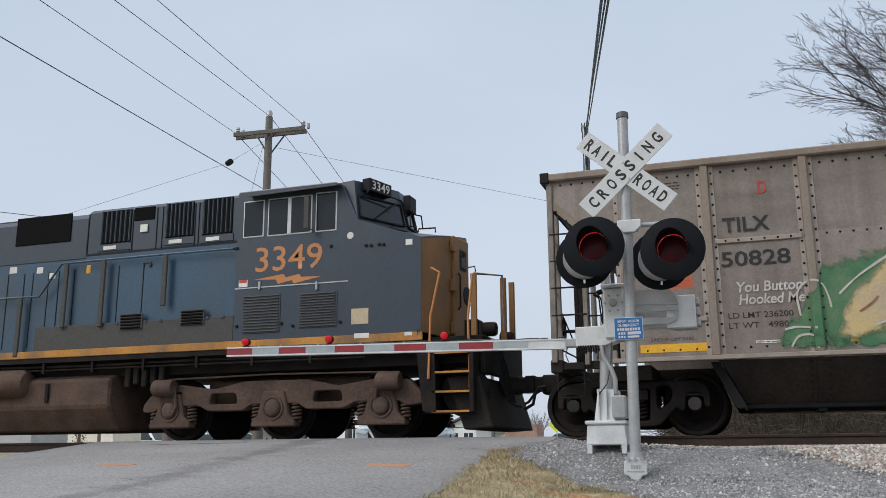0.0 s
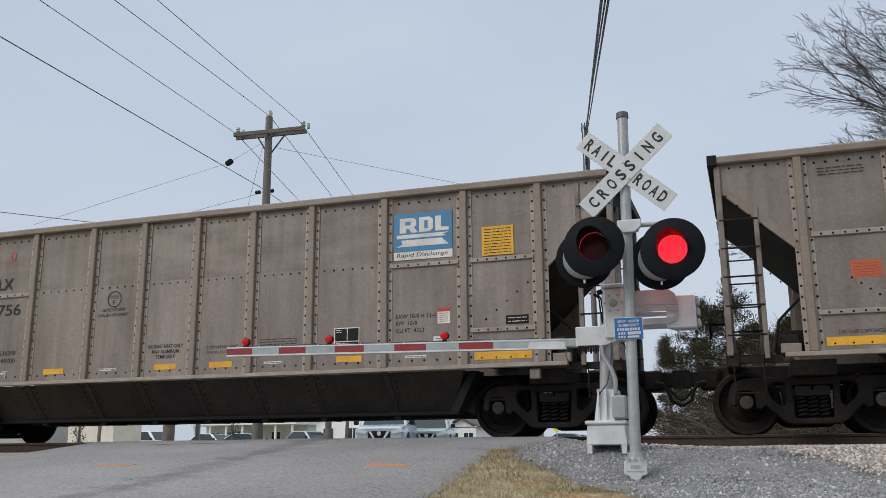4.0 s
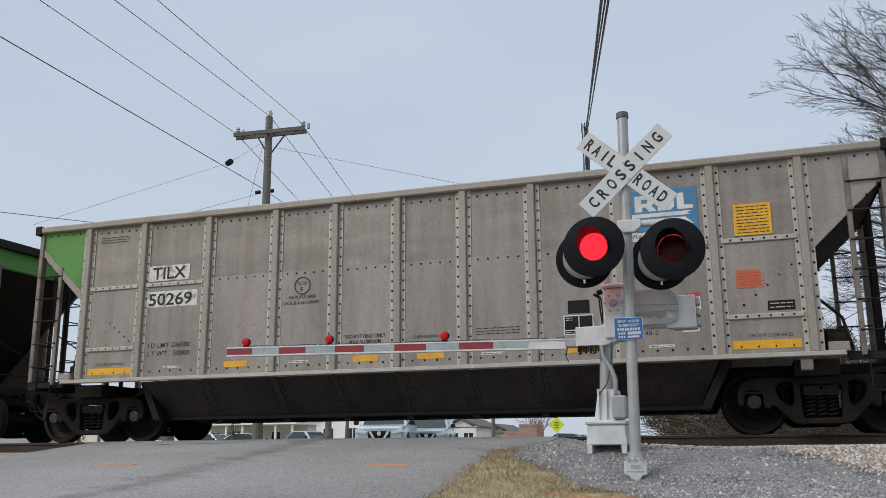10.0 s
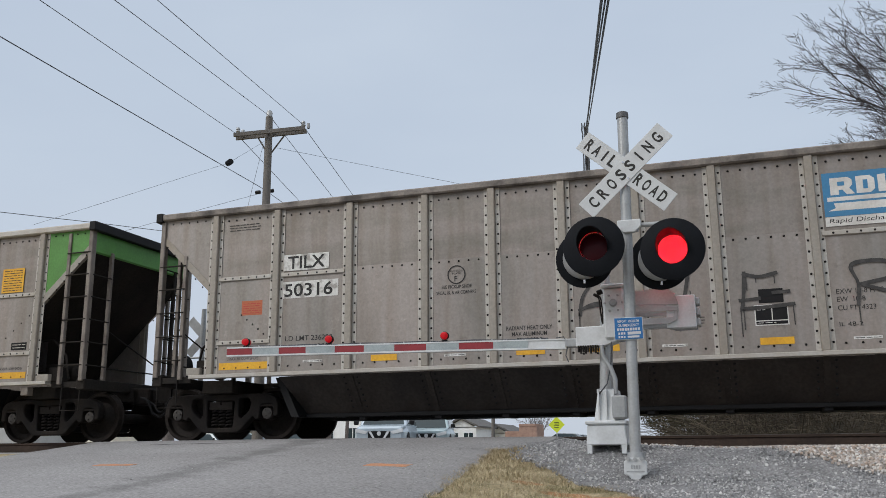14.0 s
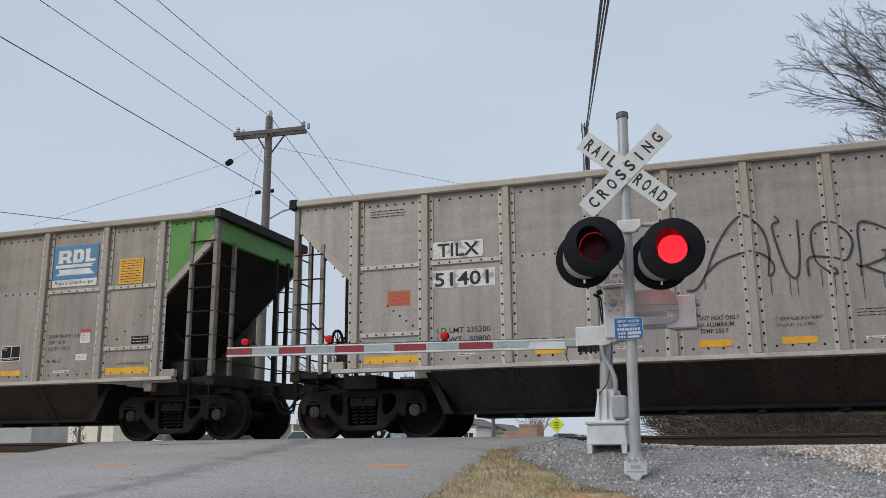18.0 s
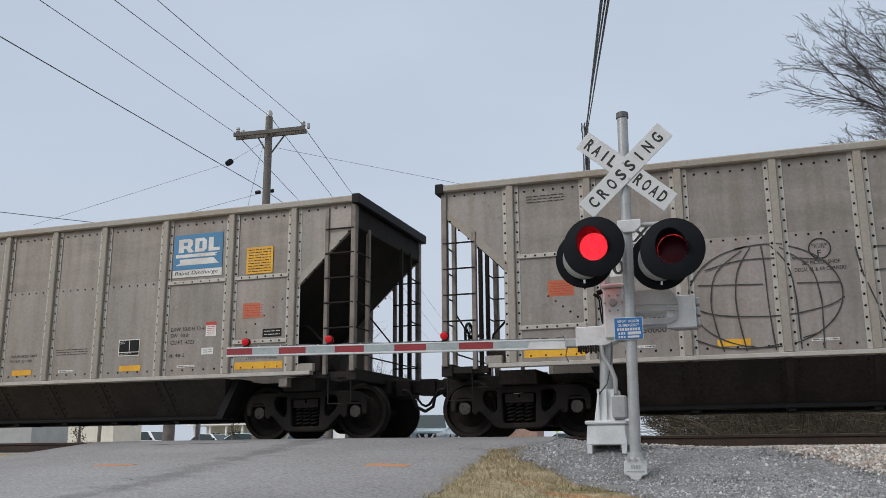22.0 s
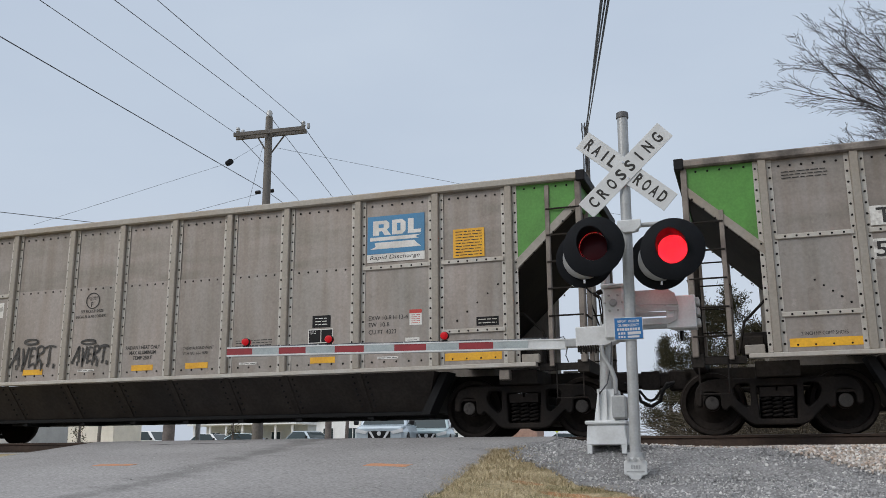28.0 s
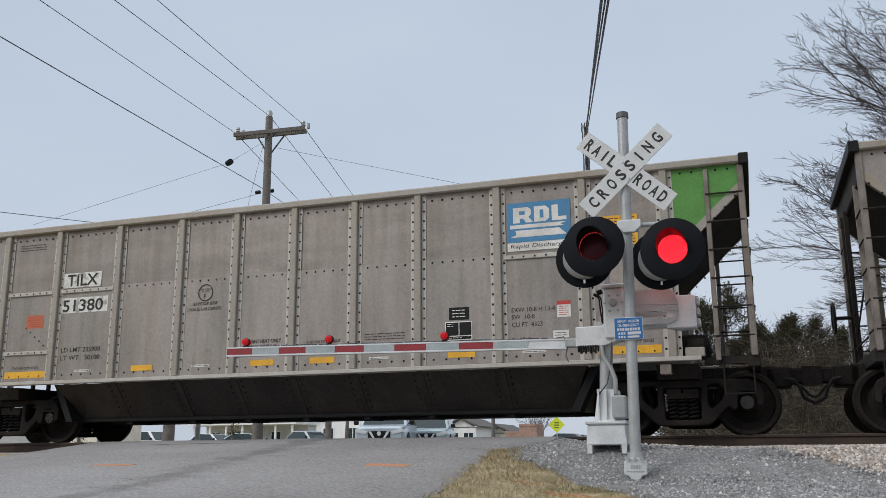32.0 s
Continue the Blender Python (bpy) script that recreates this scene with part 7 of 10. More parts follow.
    spray(cars[10], "black_line", g, 0.024, M["spray_black"], "black sprayed gridded balls and a grid between them")
    # burst, spiral and smile on the twelfth car
    b = []
    for j in range(46):
        u = radians(-15 + 205 * j / 45)
        r = rnd.uniform(0.35, 0.80) * (1.25 if 20 < math.degrees(u) < 70 else 0.9)
        x, z = -3.02 + rnd.uniform(-0.12, 0.12), 1.48 + rnd.uniform(-0.06, 0.06)
        b.append([(x, z), (x + r * 0.5 * math.cos(u + 0.2), z + r * 0.4 * math.sin(u)), (x + r * math.cos(u), z + r * 0.85 * math.sin(u) + 0.02)])
    spray(cars[11], "black_burst", b, 0.024, M["spray_black"], "black sprayed burst")
    f = Form()
    v, rim = [], []
    for i in range(7):
        for j in range(28):
            u = 2 * math.pi * j / 28
            v.append((-2.93 + 0.60 * i / 6 * math.cos(u), FACE + 0.003, 1.50 + 0.42 * i / 6 * math.sin(u) + 0.10 * (i / 6) ** 2 * math.cos(u)))
            rim.append(1.15 * (1 - i / 6))
    f.add(v, [(i * 28 + j, i * 28 + (j + 1) % 28, i * 28 + 28 + (j + 1) % 28, i * 28 + 28 + j) for i in range(6) for j in range(28)])
    ob = part("burst_heart", f, M["spray_smoke"], cars[11], "smoky dark heart of a burst")
    ob.data.attributes.new("rim", "FLOAT", "POINT").data.foreach_set("value", rim)
    b = [arc(-1.80 + 0.01 * (j % 2), 1.60 - 0.012 * j, 0.07 + 0.062 * j, 0.07 + 0.066 * j, 30 * j, 30 * j + 345, 14) for j in range(8)]
    b += [arc(-1.80, 1.58, 0.43, 0.47, 200, 520, 14), arc(-1.82, 1.60, 0.30, 0.34, 90, 400, 14)]
    spray(cars[11], "black_ring", b, 0.030, M["spray_black"], "black sprayed rings one inside another")
    spray(cars[11], "black_smile", [arc(0.42, 1.78, 0.33, 0.30, 0, 360, 14), arc(0.43, 1.78, 0.235, 0.22, 185, 355, 8), [(0.36, 1.98), (0.37, 1.80)], [(0.52, 1.98), (0.52, 1.82)]], 0.042, M["spray_black"], "black sprayed smiling circle")
    spray(cars[11], "paint_drip", [[(x0 + 0.045 * j, 1.32), (x0 + 0.045 * j, 1.24 - 0.05 * ((j * 7) % 3))] for x0, n in ((-3.5, 22), (0.15, 12)) for j in range(n)], 0.012, M["spray_black"])
    spray(cars[11], "smear", [[(-4.6, 2.1), (-4.45, 1.9), (-4.3, 1.75)], [(-4.1, 2.15), (-4.0, 1.8), (-3.85, 2.1)]], 0.09, M["spray_grey"])
    spray(cars[12], "black_tag", tag_strokes(-3.5, -2.5, 1.40, 1.74, 0.03) + tag_strokes(-2.08, -1.32, 1.42, 1.70, 0.03), 0.046, M["spray_black"], "pair of black sprayed tags")
    sc = []
    for r in range(6):
        for j in range(6):
            x, z = -3.35 + 0.165 * j + 0.08 * (r % 2), 2.25 - 0.16 * r
            sc.append([(x - 0.05, z + 0.10), (x, z - 0.02), (x + 0.01, z - 0.12 - 0.05 * (j % 2))])
            sc.append([(x + 0.05, z + 0.11), (x + 0.01, z - 0.02)])
    spray(cars[13], "black_scales", sc, 0.032, M["spray_black"], "black sprayed scale pattern")
    spray(cars[13], "black_tag", tag_strokes(-2.12, -1.26, 1.54, 1.96, 0.04), 0.058, M["spray_black"], "black sprayed tag")
    spray(cars[9], "scrawl", [[(-3.1 + 0.2 * j, 1.6 + 0.12 * (j % 2)), (-3.02 + 0.2 * j, 1.75)] for j in range(4)], 0.02, M["spray_white"])


build_marks()


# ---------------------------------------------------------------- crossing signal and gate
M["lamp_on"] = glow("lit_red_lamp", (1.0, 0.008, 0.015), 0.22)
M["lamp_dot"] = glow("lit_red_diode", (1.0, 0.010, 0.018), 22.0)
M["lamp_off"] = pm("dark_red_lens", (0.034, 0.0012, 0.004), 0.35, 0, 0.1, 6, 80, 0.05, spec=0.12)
M["lamp_small"] = glow("gate_lamp_red", (1.0, 0.02, 0.03), 0.22, (0.30, 0.008, 0.012))
M["blue_sign"] = pm("blue_sign", (0.012, 0.13, 0.36), 0.35, 0, 0.06)
M["chrome"] = pm("bright_metal", (0.7, 0.7, 0.7), 0.2, 0.9, 0.08)
M["white_paint"] = pm("white_enamel", (0.66, 0.68, 0.69), 0.4, 0.1, 0.07, 4, 40, 0.04, col2=(0.52, 0.53, 0.53))
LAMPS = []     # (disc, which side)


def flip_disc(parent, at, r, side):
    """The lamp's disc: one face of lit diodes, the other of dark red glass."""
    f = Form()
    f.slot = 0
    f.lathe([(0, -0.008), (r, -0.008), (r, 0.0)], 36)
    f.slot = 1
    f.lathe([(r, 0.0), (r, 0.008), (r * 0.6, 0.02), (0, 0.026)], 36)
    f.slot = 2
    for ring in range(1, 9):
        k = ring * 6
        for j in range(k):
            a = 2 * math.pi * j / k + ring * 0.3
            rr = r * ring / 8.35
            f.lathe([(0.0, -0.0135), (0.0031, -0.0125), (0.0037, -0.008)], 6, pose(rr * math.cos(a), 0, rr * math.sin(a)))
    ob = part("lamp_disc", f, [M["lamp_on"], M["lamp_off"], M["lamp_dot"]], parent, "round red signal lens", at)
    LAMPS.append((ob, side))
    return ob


def signal_head(parent, x, y, z, side, back):
    """A flashing lamp: black disc, visor, housing. back: it faces away over the track."""
    turn = pose(x, y, z, 0, 0, 180 if back else -3) @ pose(0, 0, 0, -3)
    r = 0.328
    f = Form()
    f.lathe([(0.155, 0.012), (0.155, 0.0), (r - 0.008, 0.0), (r, 0.006), (r, 0.012), (r - 0.01, 0.016), (0.17, 0.016), (0.155, 0.012)], 56)
    head = part("signal_disc", f, M["signalblack"], parent, "round black signal background", turn)
    f = Form()
    # deep visor, cut away below
    v, fs = [], []
    n = 30
    for i in range(n + 1):
        a = radians(-24) + radians(228) * i / n
        deep = 0.24 - 0.235 * (abs(i / n - 0.5) * 2) ** 1.6
        for rr, yy in ((0.156, 0.0), (0.160, 0.0), (0.160, -deep), (0.156, -deep)):
            v.append((rr * math.cos(a), yy, rr * math.sin(a)))
    for i in range(n):
        for k in range(4):
            fs.append((i * 4 + k, i * 4 + (k + 1) % 4, i * 4 + 4 + (k + 1) % 4, i * 4 + 4 + k))
    f.add(v, fs, True)
    part("visor", f, M["signalblack"], head, "black visor")
    f = Form()
    f.lathe([(0.154, 0.040), (0.154, 0.028), (0.150, 0.026), (0.146, 0.030), (0.146, 0.040), (0.154, 0.040)], 40)
    part("lens_ring", f, M["chrome"], head, "bright lens ring")
    f = Form()
    f.lathe([(0.156, 0.012), (0.228, 0.018), (0.234, 0.03), (0.234, 0.09), (0.215, 0.12), (0.17, 0.20), (0.12, 0.27), (0, 0.28)], 40)
    part("housing", f, M["galv"], head, "grey lamp housing")
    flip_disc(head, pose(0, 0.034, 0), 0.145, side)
    f = Form()
    f.tube([(0, 0.075, -0.245), (0, 0.075, -0.285)], 0.018, 8)
    part("latch", f, M["chrome"], head)
    return head


def build_signal():
    y = 9.5
    top, foot = (-1.106, 3.429), (-1.163, -0.503)
    s = thing("crossing_signal", "grey steel crossing signal mast with crossbuck and red flashing lamps", "crossing signal", pose(foot[0], y, foot[1]))
    inv = pose(-foot[0], -y, -foot[1])

    def P(name, f, mat, label="", parent=s, bevel=0.0):
        ob = part(name, f, mat, parent, label, inv if parent is s else None, bevel)
        return ob

    f = Form()
    f.tube([(foot[0], y, foot[1] - 0.3), (top[0], y, top[1])], 0.058, 24)
    P("mast", f, M["galv"], "grey galvanised pipe mast")
    f = Form()
    f.lathe([(0, 0.03), (0.05, 0.03), (0.066, 0.02), (0.068, -0.04), (0.06, -0.045)], 24, pose(top[0], y, top[1], 90))
    P("cap", f, M["soot_grey"], "dark grey pipe cap")
    # crossbuck
    c = (-1.093, 2.759)
    for name, ang, yy, words in (("railroad_blade", -41.5, 9.425, ("RAIL", "ROAD")), ("crossing_blade", 43.0, 9.415, ("CROSSING",))):
        m = pose(c[0], yy, c[1], 0, -ang, 0)
        f = Form()
        f.cbox(-0.61, 0.61, -0.004, 0.004, -0.115, 0.115, 0.003, m)
        blade = P(name, f, M["signwhite"], "white reflective crossbuck blade")
        if len(words) == 1:
            spots = [("CROSSING", -0.555, 1.11)]
        else:
            spots = [("RAIL", -0.555, 0.43), ("ROAD", 0.125, 0.43)]
        for wd, x0, wide in spots:
            n = len(wd)
            # letters are spread along the blade
            for i, ch in enumerate(wd):
                cell = wide / n
                wch = 0.022 if ch == "I" else min(cell * 0.70, 0.082)
                me = lettering(ch, 0.135, wch, 0.03)
                if not me.materials:
                    me.materials.append(M["ink"])
                elif me.materials[0] != M["ink"]:
                    me = me.copy()
                    me.materials[0] = M["ink"]
                part("letter", me, None, blade, "", m @ pose(x0 + cell * (i + 0.5) - wch / 2, -0.0055, -0.066))
        f = Form()
        for xx in (-0.045, 0.045):
            f.tube([m @ Vector((xx, -0.005, 0.085 if xx > 0 else -0.085)), m @ Vector((xx, -0.014, 0.085 if xx > 0 else -0.085))], 0.012, 8)
        P("bolt", f, M["chrome"], parent=s)
    # lamp crossarm
    h = (-1.088, 2.144)
    f = Form()
    f.prism([(h[0] - 0.125, h[1] + 0.06), (h[0] + 0.125, h[1] + 0.06), (h[0] + 0.125, h[1] - 0.02), (h[0] + 0.06, h[1] - 0.08), (h[0] - 0.06, h[1] - 0.08), (h[0] - 0.125, h[1] - 0.02)], 9.405, 9.46)
    f.cbox(h[0] - 0.09, h[0] + 0.09, 9.44, 9.58, h[1] - 0.05, h[1] + 0.05, 0.015)
    P("hub", f, M["white_paint"], "white cast crossarm hub", bevel=0.008)
    for sgn in (-1, 1):
        f = Form()
        f.tube([(h[0] + sgn * 0.10, y, h[1] + 0.01), (h[0] + sgn * 0.42, y, h[1] + 0.01), (h[0] + sgn * 0.47, y, h[1] - 0.03), (h[0] + sgn * 0.47, y, h[1] - 0.2)], 0.026, 10)
        P("crossarm", f, M["galv"], "short pipe crossarm")
    for px, side, py, back in (((-1.441, 1.891), "L", 9.18, False), ((-0.636, 1.802), "R", 9.18, False), ((-1.647, 1.899), "L", 9.84, True), ((-0.816, 1.824), "R", 9.84, True)):
        hd = signal_head(s, px[0] - foot[0], py - y, px[1] - foot[1], side, back)
    # blue sign
    a, b = (-1.299, 1.155), (-1.001, 0.920)
    f = Form()
    f.cbox(a[0], b[0], 9.425, 9.433, b[1], a[1], 0.003)
    P("notice_rim", f, M["signwhite"])
    f = Form()
    f.cbox(a[0] + 0.006, b[0] - 0.006, 9.421, 9.426, b[1] + 0.006, a[1] - 0.006, 0.002)
    sign = P("emergency_notice", f, M["blue_sign"], "blue emergency notice with white print")
    w, hh = b[0] - a[0], a[1] - b[1]
    for wd, zz, hgt, wid in (("REPORT  PROBLEM", 0.76, 0.12, 0.74), ("OR EMERGENCY", 0.58, 0.12, 0.74)):
        write(wd, a[0] + w * (1 - wid) / 2, b[1] + hh * zz, 9.419, hh * hgt, sign, M["signwhite"], w * wid, 0.02)
    f = Form()
    for k in range(9):
        f.box(a[0] + w * (0.10 + 0.09 * k), a[0] + w * (0.165 + 0.09 * k), 9.418, 9.4205, b[1] + hh * 0.40, b[1] + hh * 0.52)
    for k in range(3):
        f.box(a[0] + w * (0.14 + 0.09 * k), a[0] + w * (0.20 + 0.09 * k), 9.418, 9.4205, b[1] + hh * 0.23, b[1] + hh * 0.33)
        f.box(a[0] + w * (0.14 + 0.09 * k), a[0] + w * (0.20 + 0.09 * k), 9.418, 9.4205, b[1] + hh * 0.08, b[1] + hh * 0.17)
    f.box(a[0] + w * 0.46, a[0] + w * 0.92, 9.418, 9.4205, b[1] + hh * 0.22, b[1] + hh * 0.35)
    f.box(a[0] + w * 0.46, a[0] + w * 0.86, 9.418, 9.4205, b[1] + hh * 0.08, b[1] + hh * 0.17)
    part("print_bar", f, M["signwhite"], sign)
    # clamp and shield-shaped plate at the foot
    a, b = (-1.267, -0.289), (-1.037, -0.528)
    w, hh = b[0] - a[0], a[1] - b[1]
    cx = (a[0] + b[0]) / 2
    f = Form()
    f.prism([(a[0], a[1] - hh * 0.12), (cx - 0.05, a[1] + 0.01), (cx + 0.05, a[1] + 0.01), (b[0], a[1] - hh * 0.12), (b[0], a[1] - hh * 0.66), (cx + 0.065, a[1] - hh * 0.72), (cx + 0.03, b[1]), (cx - 0.03, b[1]), (cx - 0.065, a[1] - hh * 0.72), (a[0], a[1] - hh * 0.66)], 9.40, 9.43)
    plate = P("foot_plate", f, M["white_paint"], "white shield-shaped cast plate", bevel=0.008)
    f = Form()
    for k in range(4):
        f.box(cx - 0.045 + 0.026 * k, cx - 0.028 + 0.026 * k, 9.396, 9.4, a[1] - hh * 0.42, a[1] - hh * 0.27)
    f.box(cx - 0.09, cx + 0.09, 9.397, 9.4, a[1] - hh * 0.56, a[1] - hh * 0.50)
    P("raised_mark", f, M["galv"])
    f = Form()
    f.lathe([(0.058, 0.05), (0.085, 0.05), (0.09, 0.0), (0.085, -0.05), (0.058, -0.05)], 20, pose(cx, y, a[1] + 0.01, 90))
    f.tube([(cx, 9.40, a[1] - hh * 0.02), (cx, 9.385, a[1] - hh * 0.02)], 0.018, 8)
    f.tube([(cx - 0.07, 9.40, a[1] + 0.0), (cx - 0.07, 9.37, a[1] + 0.0)], 0.022, 8)
    f.tube([(cx + 0.07, 9.40, a[1] + 0.0), (cx + 0.07, 9.37, a[1] + 0.0)], 0.022, 8)
    P("clamp", f, M["galv"], "pipe clamp with bolts")


def build_far_signal():
    """The crossing's other mast, beyond the track, turned to the traffic from there."""
    x, y = -12.487, 18.6
    foot = ground_z(x, y)
    s = thing("crossing_signal", "crossing signal mast beyond the track, crossbuck seen from behind", "crossing signal", pose(x, y, foot))
    inv = pose(-x, -y, -foot)
    z = 2.561
    f = Form()
    f.tube([(x, y, foot - 0.3), (x, y, z + 0.66)], 0.058, 20)
    part("mast", f, M["galv"], s, "grey galvanised pipe mast", inv)
    for ang, yy in ((-45, y + 0.070), (45, y + 0.080)):
        f = Form()
        f.cbox(-0.61, 0.61, -0.004, 0.004, -0.115, 0.115, 0.003, pose(x, yy, z, 0, ang, 0))
        part("crossbuck_blade", f, M["galv"], s, "bare grey back of a crossbuck blade", inv)
    lamps = (((-12.838, 1.774), "L"), ((-11.748, 1.775), "R"))
    zl = lamps[0][0][1]
    f = Form()
    f.tube([(lamps[0][0][0], y, zl + 0.27), (lamps[1][0][0], y, zl + 0.27)], 0.026, 10)
    part("crossarm", f, M["galv"], s, "short pipe crossarm", inv)
    for (px, pz), side in lamps:
        signal_head(s, px - x, -0.3, pz - foot, side, False)
        f = Form()
        f.tube([(px, y, zl + 0.27), (px, y - 0.12, zl + 0.27), (px, y - 0.16, zl + 0.2)], 0.022, 8)
        part("lamp_bracket", f, M["galv"], s, "", inv)


build_signal()
build_far_signal()


def build_gate():
    """The gate machine on its pedestal, with the arm lowered over the road."""
    Y = 10.4
    foot = (-1.554, -0.117)
    g = thing("crossing_gate", "lowered red and white crossing gate on a white machine", "crossing gate", pose(foot[0], Y, foot[1]))
    inv = pose(-foot[0], -Y, -foot[1])

    def P(name, f, mat, label="", bevel=0.0, parent=g):
        return part(name, f, mat, parent, label, inv if parent is g else None, bevel)

    def frustum(a, b, c, d, za, zb, da, db):
        f = Form()
        f.add([(a, Y - da, za), (b, Y - da, za), (b, Y + da, za), (a, Y + da, za), (c, Y - db, zb), (d, Y - db, zb), (d, Y + db, zb), (c, Y + db, zb)],
              [(3, 2, 1, 0), (4, 5, 6, 7), (0, 1, 5, 4), (1, 2, 6, 5), (2, 3, 7, 6), (3, 0, 4, 7)])
        return f

    b0, b1 = (-1.792, -0.121), (-1.303, 0.074)
    P("base_skirt", frustum(b0[0] + 0.02, b1[0] - 0.02, b0[0] + 0.035, b1[0] - 0.035, b0[1] - 0.03, b1[1], 0.24, 0.225), M["white_paint"], "white cast base", 0.012)
    for sx in (-1, 1):
        f = Form()
        x = b0[0] + 0.055 if sx < 0 else b1[0] - 0.055
        f.prism([(x - 0.025, b0[1] - 0.12), (x + 0.025, b0[1] - 0.12), (x + 0.035, b0[1] + 0.05), (x - 0.03, b0[1] + 0.05)], Y - 0.235, Y - 0.17)
        P("foot", f, M["white_paint"])
    f = Form()
    f.cbox(b0[0] + 0.015, b1[0] - 0.015, Y - 0.25, Y + 0.25, b1[1], b1[1] + 0.045, 0.012)
    P("base_flange", f, M["white_paint"])
    t0, t1 = (-1.685, 0.105), (-1.359, 0.467)
    P("pedestal", frustum(t0[0], t1[0] - 0.02, t0[0] + 0.05, t1[0] - 0.06, t0[1], t1[1], 0.17, 0.13), M["white_paint"], "tapered cast pedestal", 0.012)
    f = Form()
    for k in range(3):
        x = t0[0] + 0.06 + k * 0.085
        f.prism([(x - 0.008, t0[1]), (x + 0.008, t0[1]), (x + 0.008, t1[1]), (x - 0.008, t1[1])], Y - 0.185, Y - 0.13)
    P("web", f, M["white_paint"])
    f = Form()
    q = (-1.394, 0.260)
    f.cbox(q[0] - 0.07, q[0] + 0.09, Y - 0.28, Y - 0.12, q[1] - 0.13, q[1] + 0.13, 0.02)
    P("junction_box", f, M["galv"], "grey junction box")
    f = Form()
    p0, p1 = (-1.559, 0.440), (-1.518, 1.320)
    f.tube([(p0[0], Y, p0[1]), (p1[0], Y, p1[1])], 0.075, 20)
    f.lathe([(0.075, 0.02), (0.11, 0.02), (0.11, -0.02), (0.075, -0.02)], 20, pose(p0[0], Y, p0[1] + 0.02, 90))
    P("gate_mast", f, M["galv"], "grey gate mast")
    up = (-1.488, 1.687)
    f = Form()
    f.tube([(p1[0], Y + 0.05, p1[1]), (p1[0], Y + 0.05, up[1] + 0.25)], 0.055, 16)
    P("upper_mast", f, M["galv"])
    f = Form()
    c = [(-1.565, 0.968), (-1.557, 0.851), (-1.474, 0.707), (-1.429, 0.577), (-1.431, 0.412)]
    f.tube([(x, 10.25, z) for x, z in c], 0.026, 10)
    P("conduit", f, M["galv"], "flexible grey conduit")
    f = Form()
    c = [(-1.447, 1.002), (-1.473, 0.719), (-1.521, 0.529), (-1.616, 0.417)]
    f.tube([(x, 10.24, z) for x, z in c], 0.008, 6)
    P("cable", f, M["wire"], "thin dark cable")
    # machine housing
    a, b = (-1.521, 1.625), (-1.291, 1.034)
    f = Form()
    f.cbox(a[0], b[0], Y - 0.18, Y + 0.22, b[1], a[1], 0.02)
    P("machine_housing", f, M["white_paint"], "white gate machine housing")
    f = Form()
    a2 = (-1.518, 1.663)
    f.cbox(a[0] - 0.02, b[0] + 0.02, Y - 0.2, Y + 0.24, a[1], a[1] + 0.04, 0.01)
    f.tube([(a[0] + 0.10, Y - 0.1, a[1] + 0.04), (a[0] + 0.10, Y - 0.1, a[1] + 0.06)], 0.03, 10)
    P("lid", f, M["white_paint"])
    f = Form()
    hb = (-1.404, 1.443)
    f.lathe([(0, -0.03), (0.035, -0.03), (0.045, -0.01), (0.045, 0.01)], 16, pose(hb[0], 10.2, hb[1]))
    for k in range(6):
        t = k * math.pi / 3
        f.lathe([(0, -0.015), (0.012, -0.015), (0.014, 0)], 8, pose(hb[0] + 0.10 * math.cos(t), 10.215, hb[1] + 0.10 * math.sin(t)))
    P("pivot_bolt", f, M["galv"], "hub of the main shaft with bolts")
    # arm bracket
    a, b = (-1.863, 1.193), (-1.410, 0.962)
    f = Form()
    f.prism([(a[0], b[1]), (b[0] - 0.12, b[1]), (b[0] + 0.02, b[1] + 0.05), (b[0] + 0.05, a[1] + 0.06), (b[0] - 0.10, a[1] + 0.06), (b[0] - 0.14, a[1]), (a[0], a[1])], Y - 0.14, Y + 0.1)
    P("arm_bracket", f, M["white_paint"], "white arm bracket", 0.01)
    f = Form()
    for k in range(9):
        x = a[0] + 0.02 + k * 0.028
        f.box(x, x + 0.018, Y - 0.15, Y - 0.1, b[1] - 0.06 - 0.02 * (k % 2), b[1] + 0.012)
    P("wire_brush_strip", f, M["underbody"], "dark ragged strip under the bracket")
    f = Form()
    bb = (-1.939, 1.023)
    f.cbox(bb[0] - 0.07, bb[0] + 0.09, Y - 0.06, Y + 0.06, bb[1] - 0.05, bb[1] + 0.05, 0.012)
    P("arm_adapter", f, M["galv"])
    # lever cluster at the machine's side
    f = Form()
    l0 = (-1.596, 1.577)
    f.tube([(l0[0], 10.28, l0[1]), (l0[0] + 0.06, 10.28, l0[1] + 0.02)], 0.03, 8)
    f.tube([(l0[0] - 0.04, 10.28, l0[1] - 0.01), (l0[0] + 0.03, 10.28, l0[1] - 0.05)], 0.018, 6)
    f.tube([(l0[0] + 0.02, 10.28, l0[1] - 0.05), (l0[0] + 0.03, 10.28, l0[1] - 0.20), (l0[0] + 0.045, 10.28, l0[1] - 0.34)], 0.01, 6)
    f.tube([(l0[0] + 0.04, 10.28, l0[1] - 0.05), (l0[0] + 0.055, 10.28, l0[1] - 0.20), (l0[0] + 0.05, 10.28, l0[1] - 0.36)], 0.008, 6)
    P("linkage", f, M["underbody"], "dark rods and linkage")
